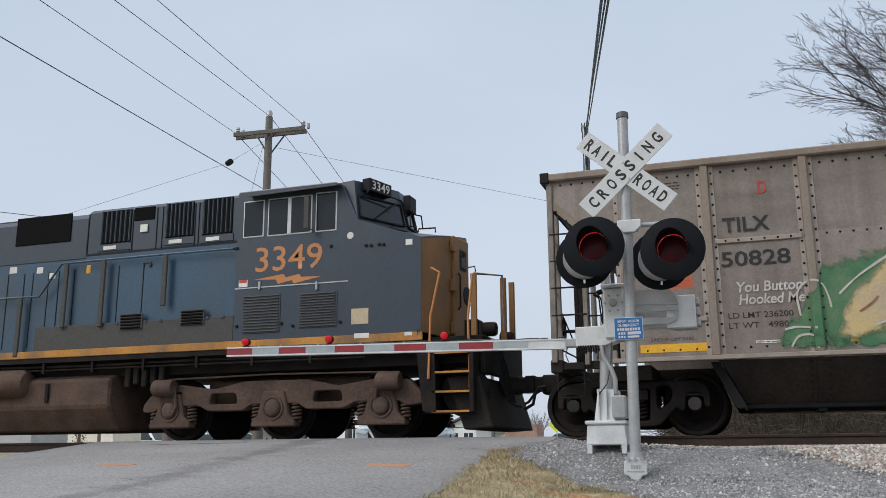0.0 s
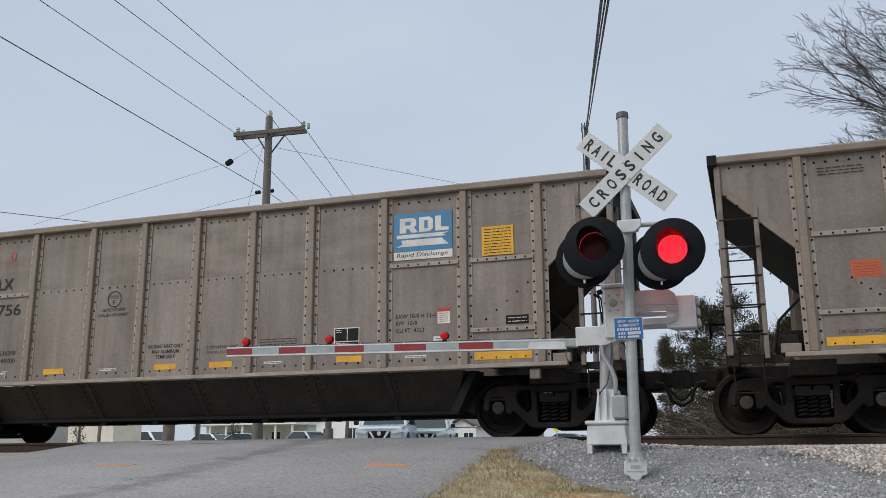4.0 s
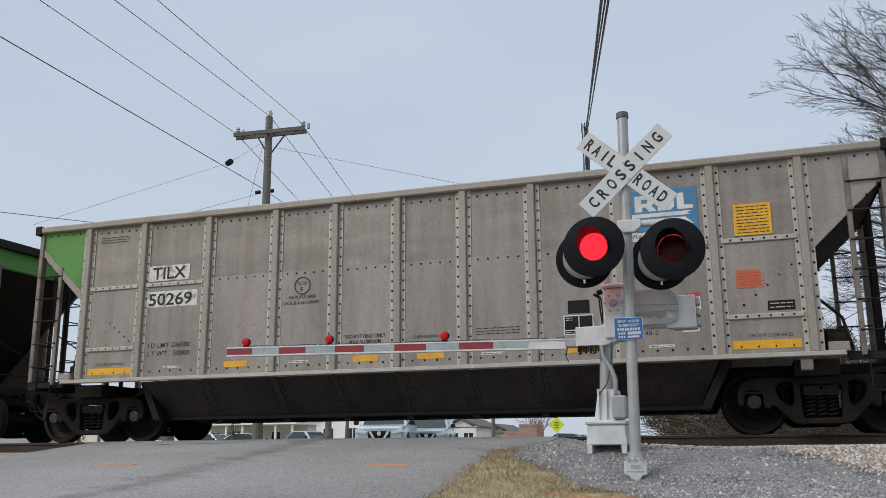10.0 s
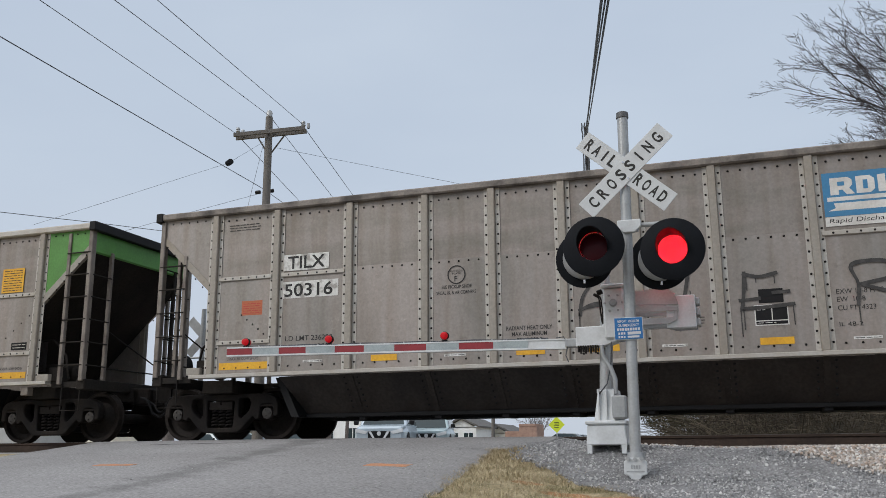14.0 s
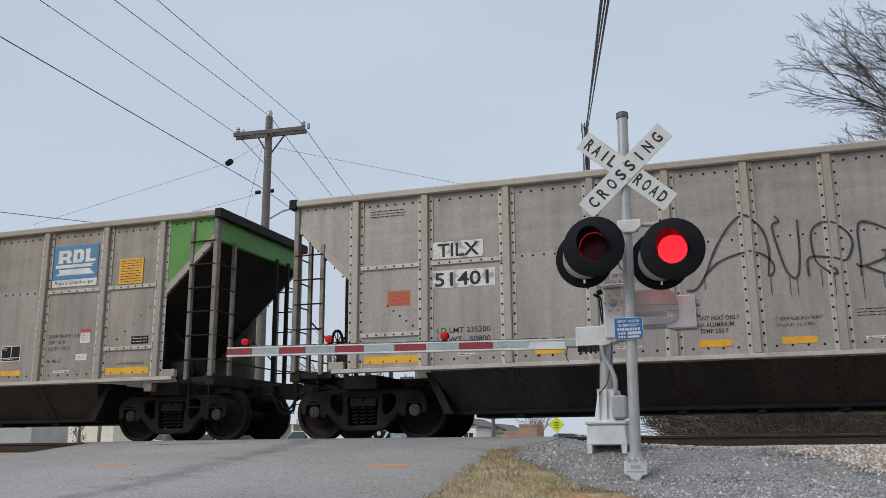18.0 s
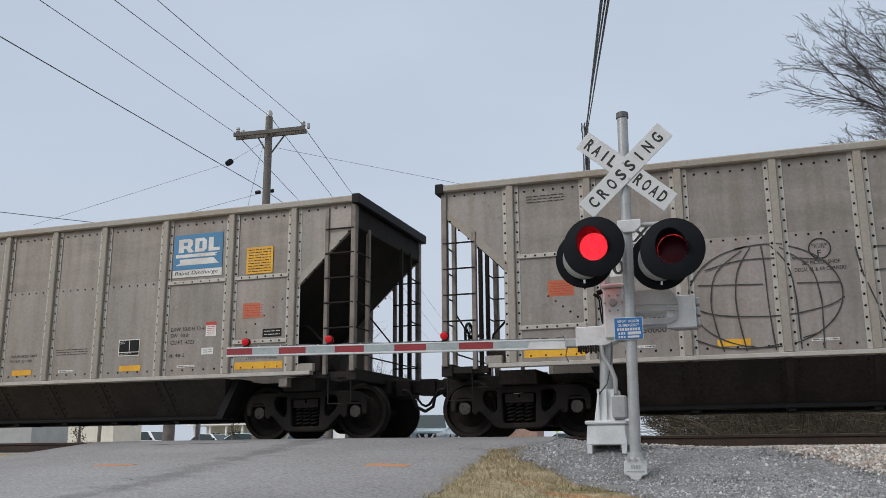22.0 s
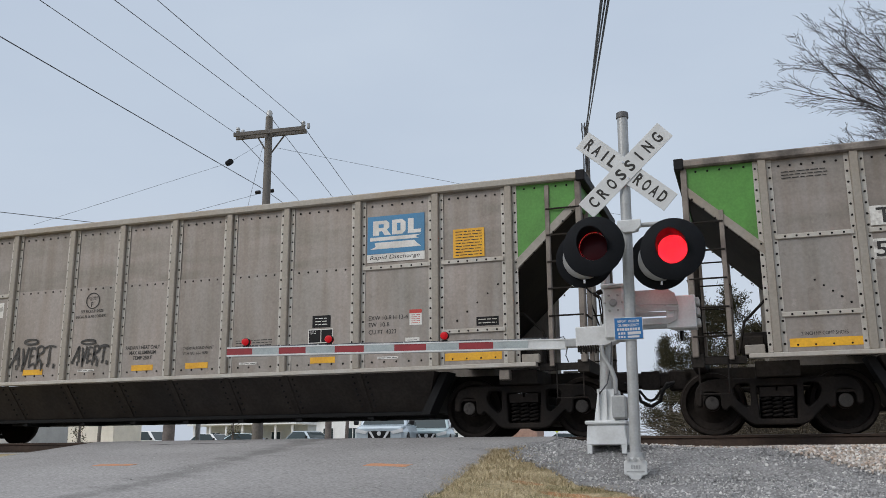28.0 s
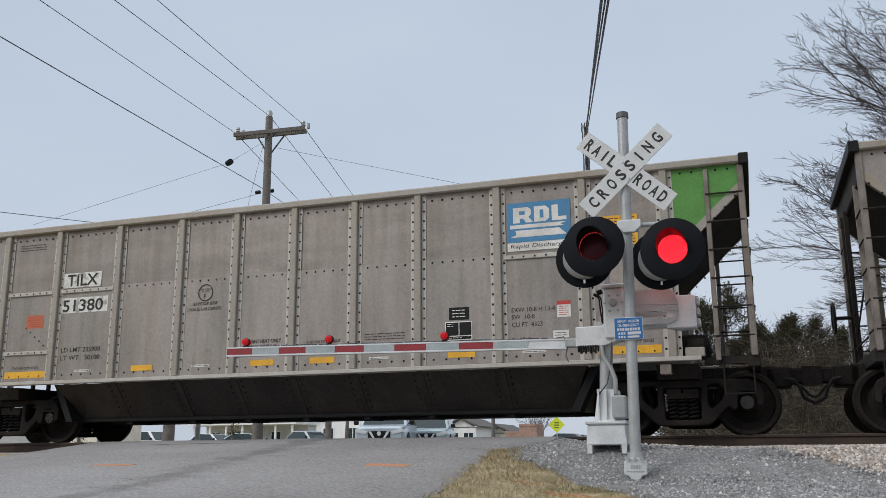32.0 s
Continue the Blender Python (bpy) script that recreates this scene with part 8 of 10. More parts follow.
    # slotted counterweight arms
    for yy, c in ((Y - 0.20, 0), (Y + 0.22, 0.04)):
        a, b = (-1.238, 1.564), (-0.687, 1.152)
        mid = (a[1] + b[1]) / 2
        w = b[0] - a[0]
        f = Form()
        # plate with two slots: built from strips
        f.prism([(a[0], a[1]), (b[0] - 0.1, a[1]), (b[0] - 0.03, a[1] - 0.05), (b[0], mid + 0.05), (b[0], mid + 0.025), (a[0], mid + 0.055)], yy, yy + 0.02)
        f.prism([(a[0], mid + 0.035), (a[0] + 0.06, mid + 0.035), (a[0] + 0.06, mid - 0.08), (a[0], mid - 0.10)], yy, yy + 0.02)
        f.prism([(a[0] + 0.06, mid + 0.03), (b[0], mid + 0.0), (b[0], mid - 0.04), (a[0] + 0.06, mid - 0.035)], yy, yy + 0.02)
        f.prism([(a[0] - 0.05, b[1] + 0.06), (a[0] + 0.1, b[1] + 0.02), (b[0] - 0.1, b[1] + 0.02), (b[0] - 0.02, b[1] + 0.06), (b[0], mid - 0.03), (b[0] - 0.04, mid - 0.05), (b[0] - 0.06, b[1] + 0.09), (a[0] + 0.06, b[1] + 0.09), (a[0] - 0.05, b[1] + 0.14)], yy, yy + 0.02)
        P("counterweight_arm", f, M["galv"], "slotted grey counterweight arm")
    a, b = (-0.823, 1.489), (-0.500, 1.124)
    for k in range(3):
        f = Form()
        f.cbox(a[0] + 0.03 * k, b[0] - 0.0 * k, Y - 0.17 + 0.10 * k, Y - 0.08 + 0.10 * k, b[1], a[1], 0.008)
        P("counterweight", f, M["white_paint"] if k == 0 else M["galv"], "pale counterweight plate")
    f = Form()
    for k in range(3):
        f.cbox(b[0], b[0] + 0.04, Y - 0.14, Y + 0.06, b[1] + 0.02 + 0.12 * k, b[1] + 0.10 + 0.12 * k, 0.008)
    P("weight_bolt", f, M["galv"])
    # the arm: alternating red and grey-white sleeves on a slim beam, tip bracket, hanging lamps
    lo = [(-6.570, 1.046), (-1.992, 0.958)]
    hi = [(-6.576, 1.168), (-1.987, 1.078)]

    def at(u, v):
        return (lo[0][0] + (lo[1][0] - lo[0][0]) * u, (lo[0][1] + (lo[1][1] - lo[0][1]) * u) * (1 - v) + (hi[0][1] + (hi[1][1] - hi[0][1]) * u) * v)

    f = Form()
    f.prism([at(0, 0), at(1, 0), at(1, 0.16), at(0, 0.16)], Y - 0.045, Y + 0.045)
    f.prism([at(0, 0.86), at(1, 0.86), at(1, 1), at(0, 1)], Y - 0.045, Y + 0.045)
    f.prism([at(0, 0.05), at(1, 0.05), at(1, 0.95), at(0, 0.95)], Y - 0.034, Y + 0.034)
    arm = P("gate_arm", f, M["white_paint"], "slim white gate arm with red stripes")
    cuts = [0.0, 0.0845, 0.1705, 0.256, 0.3465, 0.435, 0.5255, 0.618, 0.7105, 0.8055, 0.899]
    for k in range(10):
        f = Form()
        f.prism([at(cuts[k], 0.17), at(cuts[k + 1], 0.17), at(cuts[k + 1], 0.85), at(cuts[k], 0.85)], Y - 0.041, Y - 0.033)
        P("stripe", f, M["armred"] if k % 2 == 0 else M["armgrey"], "red stripe" if k % 2 == 0 else "grey-white stripe", parent=arm)
    for c in ((-6.303, 1.224), (-5.081, 1.206), (-3.511, 1.176)):
        f = Form()
        f.lathe([(0, -0.075), (0.03, -0.07), (0.042, -0.055), (0.047, -0.02), (0.047, 0.02), (0.042, 0.055), (0.03, 0.07), (0, 0.075)], 16, pose(c[0], Y, c[1] + 0.008))
        P("arm_lamp", f, M["lamp_small"], "small red arm lamp", parent=arm)
        f = Form()
        f.lathe([(0.048, -0.022), (0.052, -0.022), (0.052, 0.022), (0.048, 0.022)], 16, pose(c[0], Y, c[1] + 0.008))
        f.cbox(c[0] - 0.035, c[0] + 0.035, Y - 0.03, Y + 0.03, c[1] - 0.075, c[1] - 0.045, 0.006)
        P("lamp_bracket", f, M["black"], parent=arm)
    f = Form()
    for u in (0.10, 0.17, 0.29, 0.42, 0.55, 0.66, 0.80, 0.93):
        q = at(u, 1.0)
        f.tube([(q[0], Y, q[1]), (q[0], Y, q[1] + 0.02)], 0.008, 6)
    P("cable_clip", f, M["galv"], parent=arm)
    f = Form()
    pts = [at(u, 1.0) for u in [0.05 + 0.05 * k for k in range(19)]]
    f.tube([(x, Y + 0.01, z + 0.012 + 0.006 * math.sin(i * 1.9)) for i, (x, z) in enumerate(pts)], 0.007, 6)
    q = at(1.0, 1.0)
    f.tube([(q[0] - 0.12, Y - 0.04, q[1] + 0.01), (q[0] - 0.03, Y - 0.05, q[1] + 0.02), (q[0] + 0.02, Y - 0.05, q[1] - 0.06), (q[0] - 0.01, Y - 0.05, q[1] - 0.2), (q[0] + 0.02, Y - 0.05, q[1] - 0.28)], 0.006, 6)
    P("lamp_cable", f, M["wire"], parent=arm)


build_gate()

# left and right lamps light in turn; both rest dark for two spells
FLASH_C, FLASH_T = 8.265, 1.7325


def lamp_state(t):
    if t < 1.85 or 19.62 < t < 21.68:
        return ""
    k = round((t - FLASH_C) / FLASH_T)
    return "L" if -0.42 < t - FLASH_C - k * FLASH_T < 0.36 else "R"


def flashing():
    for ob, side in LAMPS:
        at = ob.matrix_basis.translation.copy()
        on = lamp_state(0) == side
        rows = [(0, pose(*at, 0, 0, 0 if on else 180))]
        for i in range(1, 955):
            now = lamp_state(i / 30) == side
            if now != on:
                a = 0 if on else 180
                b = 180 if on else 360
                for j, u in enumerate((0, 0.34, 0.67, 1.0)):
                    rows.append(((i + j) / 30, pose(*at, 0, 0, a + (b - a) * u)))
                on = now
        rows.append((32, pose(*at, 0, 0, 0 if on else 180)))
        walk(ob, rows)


# ---------------------------------------------------------------- beyond the track
def wire(name, pts, r, label, sag=0.0, material="wire"):
    f = Form()
    out = []
    for a, b in zip(pts, pts[1:]):
        a, b = Vector(a), Vector(b)
        n = 14
        for i in range(n + (b == Vector(pts[-1]))):
            u = i / n
            q = a.lerp(b, u)
            q.z -= sag * 4 * u * (1 - u)
            out.append(q)
    f.tube(out, r, 5, False)
    return thing(name, label, "cable", form=f, material=M[material])


def build_lines():
    top = Vector((-15.06, 25.74, 11.15))
    pole = thing("utility_pole", "weathered grey wooden utility pole with a crossarm", "utility pole", pose(top.x, top.y, -0.28))
    inv = pose(-top.x, -top.y, 0.28)

    def P(name, f, mat, label="", bevel=0.0):
        return part(name, f, mat, pole, label, inv, bevel)

    f = Form()
    f.tube([(top.x, top.y, -1.2), (top.x, top.y, 3), (top.x, top.y, top.z)], 0.19, 14, True, 0.125)
    P("pole_shaft", f, M["wood"], "grey timber shaft")
    a, b = Vector((-16.14, 25.33, 10.43)), Vector((-13.81, 26.07, 10.65))
    d = (b - a).normalized()
    side = d.cross(Vector((0, 0, 1))).normalized()
    for s in (-1, 1):
        f = Form()
        o = side * (0.17 * s)
        n = Vector((0, 0, 0.065))
        w = side * 0.045
        v = [p + o + sx * w + sz * n for p in (a, b) for sx in (-1, 1) for sz in (-1, 1)]
        f.add(v, [(0, 1, 3, 2), (4, 6, 7, 5), (0, 4, 5, 1), (2, 3, 7, 6), (0, 2, 6, 4), (1, 5, 7, 3)])
        P("crossarm", f, M["wood"], "grey timber crossarm")
    mid = (a + b) / 2
    for t in (0.3, 0.7):
        f = Form()
        f.tube([a.lerp(b, t) - side * 0.2, Vector((top.x, top.y, mid.z - 0.75)) - side * 0.16], 0.028, 6)
        P("brace", f, M["wood"], "diagonal crossarm brace")
    pins = [a.lerp(b, 0.04), a.lerp(b, 0.965)]
    for p in pins:
        f = Form()
        f.lathe([(0, 0.27), (0.06, 0.26), (0.075, 0.2), (0.055, 0.17), (0.085, 0.12), (0.055, 0.07), (0.04, 0.0)], 10, pose(p.x, p.y, p.z + 0.05, 90))
        P("insulator", f, M["galv"], "grey pin insulator")
        f = Form()
        f.lathe([(0, 0.2), (0.05, 0.19), (0.06, 0.1), (0.04, 0.0)], 10, pose(p.x + 0.2, p.y, p.z + 0.02, 90))
        P("insulator", f, M["galv"])
    f = Form()
    f.lathe([(0, 0.3), (0.08, 0.28), (0.11, 0.2), (0.09, 0.0), (0.12, -0.1), (0.1, -0.25)], 10, pose(top.x, top.y, top.z - 0.05, 90))
    P("top_insulator", f, M["galv"])
    tips = [Vector((-16.20, 25.49, 10.60)), Vector((-15.04, 25.74, 11.18)), Vector((-14.05, 26.13, 10.97))]
    f = Form()
    q = Vector((-15.52, 26.19, 8.62))
    for s in (-1, 1):
        f.lathe([(0, -0.1), (0.07, -0.08), (0.07, 0.08), (0, 0.1)], 8, pose(q.x + 0.12 + s * 0.26, q.y, q.z, 0, 0, 90))
    P("spool", f, M["black"])
    near = [Vector((-12.95, 12.96, 8.73)), Vector((-11.52, 13.45, 8.72)), Vector((-10.71, 13.73, 8.72))]
    away = [Vector((-41.24, 117.90, 14.20)), Vector((-39.85, 118.27, 14.66)), Vector((-38.86, 118.31, 15.89))]
    for t, n, w in zip(tips, near, away):
        wire("power_line", [t + (n - t) * 2.2, t], 0.009, "thin dark power line between poles")
        wire("power_line", [t, w], 0.012, "thin dark power line between poles")
    l0 = Vector((-13.00, 12.14, 7.56))
    q = Vector((-15.45, 26.19, 8.72))
    wire("phone_line", [q + (l0 - q) * 1.6, q], 0.012, "dark telephone line on the pole")
    wire("phone_line", [q, Vector((-32.97, 82.28, 16.42))], 0.012, "dark telephone line on the pole")
    g0, g1, g2 = Vector((-15.25, 25.87, 10.36)), Vector((-15.74, 24.37, 9.13)), Vector((-20.12, 20.79, 6.56))
    wire("guy_wire", [g0, g1, g2], 0.005, "thin guy wire with a strain insulator")
    f = Form()
    for k in range(3):
        p = g1.lerp(g0, 0.03 * k)
        f.lathe([(0, -0.05), (0.10, -0.03), (0.10, 0.03), (0, 0.05)], 10, pose(p.x, p.y, p.z, 0, 0, 60))
    thing("strain_insulator", "dark strain insulator on a guy wire", "insulator", form=f, material=M["black"])
    wire("guy_wire", [Vector((-15.33, 25.87, 10.25)), Vector((-15.53, 25.31, 7.75)), Vector((-15.82, 25.43, 6.86))], 0.006, "thin guy wire of the pole")
    wire("service_line", [Vector((-14.90, 26.05, 10.11)), Vector((-6.11, 32.55, 8.93)), Vector((-3.81, 34.47, 8.69))], 0.006, "thin dark overhead service line")
    wire("service_line", [Vector((-32.34, 27.69, 10.19)), Vector((-30.00, 34.81, 10.91)), Vector((-26.53, 42.36, 11.41))], 0.016, "thin dark overhead service line")
    wire("service_line", [Vector((-15.46, 26.21, 8.60)), Vector((-17.47, 24.68, 7.65)), Vector((-19.20, 23.23, 6.74))], 0.006, "thin dark overhead service line")
    # street lamp on its bracket
    f = Form()
    arm = [Vector((-15.35, 26.47, 7.70)), Vector((-14.88, 26.56, 7.96)), Vector((-14.31, 26.72, 8.13))]
    f.tube(arm, 0.03, 6)
    P("lamp_bracket", f, M["galv"], "curved lamp bracket")
    f = Form()
    c = Vector((-14.09, 26.79, 8.17))
    f.lathe([(0, -0.36), (0.08, -0.33), (0.13, -0.1), (0.13, 0.1), (0.07, 0.3), (0, 0.34)], 12, pose(c.x, c.y, c.z, 0, 0, 75))
    P("lamp_head", f, M["galv"], "grey street lamp head")
    # far pole with the cable bundle
    ft = Vector((-6.34, 39.78, 14.63))
    fp = thing("utility_pole", "far grey utility pole carrying a cable bundle", "utility pole", pose(ft.x, ft.y, -0.28))
    inv2 = pose(-ft.x, -ft.y, 0.28)
    f = Form()
    f.tube([(ft.x, ft.y, -1.2), (ft.x, ft.y, ft.z)], 0.15, 12, True, 0.10)
    part("pole_shaft", f, M["wood"], fp, "", inv2)
    rnd = random.Random(5)
    for k in range(3):
        f = Form()
        x = ft.x - 0.15 + 0.12 * k
        f.tube([(x + rnd.uniform(-0.025, 0.025), ft.y - 0.2, ft.z - 2.2 + 0.18 * i) for i in range(14)], 0.035, 6)
        part("cable_drop", f, M["wire"], fp, "tangled dark cable drop", inv2)
    for k, px in enumerate(((-1.85, 13.85, 7.18), (-1.79, 13.87, 7.18), (-1.74, 13.89, 7.18))):
        n = Vector(px)
        e = Vector((ft.x - 0.1 + 0.1 * k, ft.y, ft.z - 0.9 * (k == 0)))
        wire("cable", [e + (n - e) * 1.5, e], (0.028, 0.018, 0.022)[k], "thick dark cable of a bundle overhead")


build_lines()


# ---------------------------------------------------------------- trees and brush
def grow(f, rnd, p, d, length, r, level, top, bend=0.12, droop=0.0, seg0=7):
    n = max(4, int(length / (0.55 if level < 2 else 0.28)))
    n = min(n, 14)
    pts = [p]
    step = length / n
    dirs = [d]
    for i in range(n):
        d = (d + Vector((rnd.uniform(-1, 1), rnd.uniform(-1, 1), rnd.uniform(-0.7, 0.9) - droop)) * bend).normalized()
        p = p + d * step
        pts.append(p)
        dirs.append(d)
    f.tube(pts, r, max(3, seg0 - level), False, r * (0.45 if level < top else 0.35))
    if level >= top:
        return
    k = (6, 7, 7, 6, 4)[min(level, 4)]
    for j in range(k):
        u = (0.30 if level == 0 else 0.15) + 0.82 * (j + rnd.random()) / k
        u = min(u, 0.99)
        i = min(int(u * n), n - 1)
        q = pts[i].lerp(pts[i + 1], u * n - i)
        ax = dirs[i].orthogonal().normalized()
        ax.rotate(Matrix.Rotation(rnd.uniform(0, 6.283), 3, dirs[i]))
        ang = radians(rnd.uniform(28, 55))
        nd = (dirs[i] * math.cos(ang) + ax * math.sin(ang)).normalized()
        nd = (nd + Vector((0, 0, 0.12))).normalized()
        grow(f, rnd, q, nd, length * rnd.uniform(0.45, 0.68) * (1.05 - 0.35 * u), max(r * 0.50 * (1 - 0.35 * u), 0.0065), level + 1, top, bend * 1.12, droop, seg0)


def bare_tree(x, y, z, height, seed, r=0.22, top=4, lean=(0, 0), label="leafless winter tree with fine grey-brown twigs"):
    rnd = random.Random(seed)
    t = thing("tree", label, "tree", pose(x, y, z))
    f = Form()
    trunk_top = Vector((lean[0], lean[1], height * 0.42))
    f.tube([(0, 0, -0.3), trunk_top * 0.5 + Vector((0.1, 0, 0)), trunk_top], r, 10, False, r * 0.72)
    part("trunk", f, M["bark"], t, "grey-brown trunk")
    f = Form()
    for k in range(7):
        a = k * 2 * math.pi / 7 + rnd.uniform(-0.3, 0.3)
        up = rnd.uniform(0.5, 1.5)
        d = Vector((math.cos(a), math.sin(a), up)).normalized()
        p = Vector((0, 0, 0)).lerp(trunk_top, rnd.uniform(0.55, 1.0))
        grow(f, rnd, p, d, height * rnd.uniform(0.38, 0.55), r * 0.5, 0 if top > 3 else 1, top)
    tagged(part("crown", f, M["bark"], t, "bare branches and twigs"), kind="stuff")
    return t


def sweep(f, rnd, p, d, length, r, level):
    """A limb that bends upward and sends out finer ones along its way."""
    n = (12, 9, 7, 5, 4)[level]
    pts, dirs = [p], []
    for i in range(n):
        lift = 0.06 if level < 2 else 0.13
        d = (d + Vector((rnd.gauss(0, 1), rnd.gauss(0, 1), rnd.gauss(0, 0.8))) * (0.03 + 0.022 * level) + Vector((0, 0, lift * (0.2 - d.z)))).normalized()
        p = p + d * (length / n)
        pts.append(p)
        dirs.append(d)
    f.tube(pts, r, (7, 5, 4, 3, 3)[level], False, max(r * 0.3, 0.0042))
    if level == 4:
        return
    k = (8, 7, 5, 3)[level]
    for j in range(k):
        u = min(0.98, 0.12 + 0.86 * (j + rnd.random()) / k)
        i = min(int(u * n), n - 1)
        q = pts[i].lerp(pts[i + 1], u * n - i)
        ax = dirs[i].orthogonal().normalized()
        ax.rotate(Matrix.Rotation(rnd.uniform(0, 6.283), 3, dirs[i]))
        a = radians(rnd.uniform(14, 33))
        nd = (dirs[i] * math.cos(a) + ax * math.sin(a) + Vector((0, 0, 0.10))).normalized()
        sweep(f, rnd, q, nd, length * rnd.uniform(0.36, 0.60) * (1.1 - 0.35 * u), max(r * 0.5 * (1 - 0.4 * u), 0.0062), level + 1)


def spread_tree(x, y, z, trunk, seed):
    """A broad leafless tree whose limbs fan out and sweep upward."""
    rnd = random.Random(seed)
    t = thing("tree", "broad leafless tree with dense fine dark twigs", "tree", pose(x, y, z))
    f = Form()
    f.tube([(0, 0, -0.3), (0.1, 0, trunk * 0.5), (-0.1, 0.1, trunk)], 0.34, 12, False, 0.22)
    part("trunk", f, M["twig"], t, "dark grey-brown trunk")
    f = Form()
    for k in range(20):
        # the crown leans to the open side over the track
        a = math.pi + (k % 9 - 4) * 0.33 + rnd.uniform(-0.15, 0.15) if k % 4 else rnd.uniform(-1.2, 1.2)
        u = 0.45 + 0.55 * k / 19
        el = radians(8 + 54 * k / 19 + rnd.uniform(-8, 8))
        d = Vector((math.cos(a) * math.cos(el), math.sin(a) * math.cos(el), math.sin(el)))
        sweep(f, rnd, Vector((0, 0, trunk * u)), d, rnd.uniform(5.9, 7.1), 0.07, 0)
    tagged(part("crown", f, M["twig"], t, "bare limbs and fine twigs"), kind="stuff")
    return t


def cedar(x, y, z, height, width, seed, label="dark evergreen cedar with ragged foliage", n=15000):
    rnd = random.Random(seed)
    t = thing("cedar", label, "tree", pose(x, y, z))
    f = Form()
    f.tube([(0, 0, -0.3), (0, 0, height * 0.96)], 0.16, 8, False, 0.02)
    part("trunk", f, M["bark"], t)
    f = Form()
    limbs = []
    for k in range(46):
        u = rnd.uniform(0.08, 1.0)
        a = rnd.uniform(0, 6.283)
        reach = width * 0.5 * (1.0 - u * 0.82) * rnd.uniform(0.55, 1.2)
        base = Vector((0, 0, height * u * 0.95))
        tip = base + Vector((math.cos(a) * reach, math.sin(a) * reach, reach * rnd.uniform(0.1, 0.55)))
        limbs.append((base, tip))
    for i in range(n):
        b, e = rnd.choice(limbs)
        q = b.lerp(e, rnd.random() ** 0.6) + Vector((rnd.gauss(0, 0.16), rnd.gauss(0, 0.16), rnd.gauss(0, 0.16)))
        s = rnd.uniform(0.05, 0.13)
        ax = Vector((rnd.gauss(0, 1), rnd.gauss(0, 1), rnd.gauss(0, 1) + 0.6)).normalized()
        o = ax.orthogonal().normalized() * s * 0.2
        w = ax.cross(o)
        f.add([q - o, q + w, q + o, q + ax * s * 1.4, q - w], [(0, 1, 3), (1, 2, 3), (2, 4, 3), (4, 0, 3)])
    tagged(part("foliage", f, M["cedar"], t, "dark green ragged foliage"), kind="stuff")
    return t


M["cedar"] = pm("cedar_green", (0.045, 0.05, 0.026), 0.9, 0, 0.2, island=[(0.028, 0.030, 0.016), (0.050, 0.048, 0.027), (0.080, 0.066, 0.042)], spec=0.1)
M["brush"] = pm("dry_brush", (0.15, 0.12, 0.085), 0.95, 0, 0.2, island=[(0.036, 0.030, 0.024), (0.062, 0.052, 0.040), (0.085, 0.072, 0.055), (0.17, 0.145, 0.11)], spec=0.1)
M["bank"] = pm("brown_bank", (0.055, 0.047, 0.036), 0.95, 0, 0.35, 0.7, 9, 1.0, col2=(0.036, 0.032, 0.025), spec=0.1, dist=0.15)
M["grass"] = pm("dry_grass", (0.3, 0.24, 0.12), 0.9, 0, 0.15, island=[(0.22, 0.205, 0.10), (0.42, 0.345, 0.215), (0.58, 0.48, 0.31), (0.34, 0.27, 0.18), (0.50, 0.41, 0.265), (0.66, 0.57, 0.41)], spec=0.15)
M["green_grass"] = pm("dull_green_grass", (0.2, 0.2, 0.1), 0.9, 0, 0.15, island=[(0.12, 0.125, 0.055), (0.24, 0.22, 0.115), (0.19, 0.20, 0.085), (0.34, 0.30, 0.17)], spec=0.15)
M["stone"] = pm("grey_stone", (0.3, 0.3, 0.3), 0.9, 0, 0.15, island=[(0.17, 0.168, 0.168), (0.26, 0.258, 0.26), (0.33, 0.328, 0.33), (0.38, 0.375, 0.37), (0.60, 0.59, 0.58)], spec=0.3)
M["palestone"] = pm("pale_stone", (0.45, 0.4, 0.35), 0.9, 0, 0.15, island=[(0.30, 0.255, 0.22), (0.46, 0.36, 0.29), (0.60, 0.56, 0.52), (0.70, 0.67, 0.64), (0.40, 0.37, 0.35), (0.55, 0.46, 0.39)], spec=0.3)
M["grit"] = pm("road_grit", (0.22, 0.22, 0.22), 0.9, 0, 0.15, island=[(0.20, 0.195, 0.19), (0.30, 0.29, 0.285), (0.5, 0.49, 0.47)], spec=0.3)
M["twig"] = pm("dark_twig_bark", (0.085, 0.074, 0.074), 0.9, 0, 0.25, 3, 20, 0.3)
M["clay"] = pm("orange_clay", (0.40, 0.21, 0.11), 0.95, 0, 0.25, 4, 30, 0.5, col2=(0.26, 0.17, 0.09), spec=0.1)


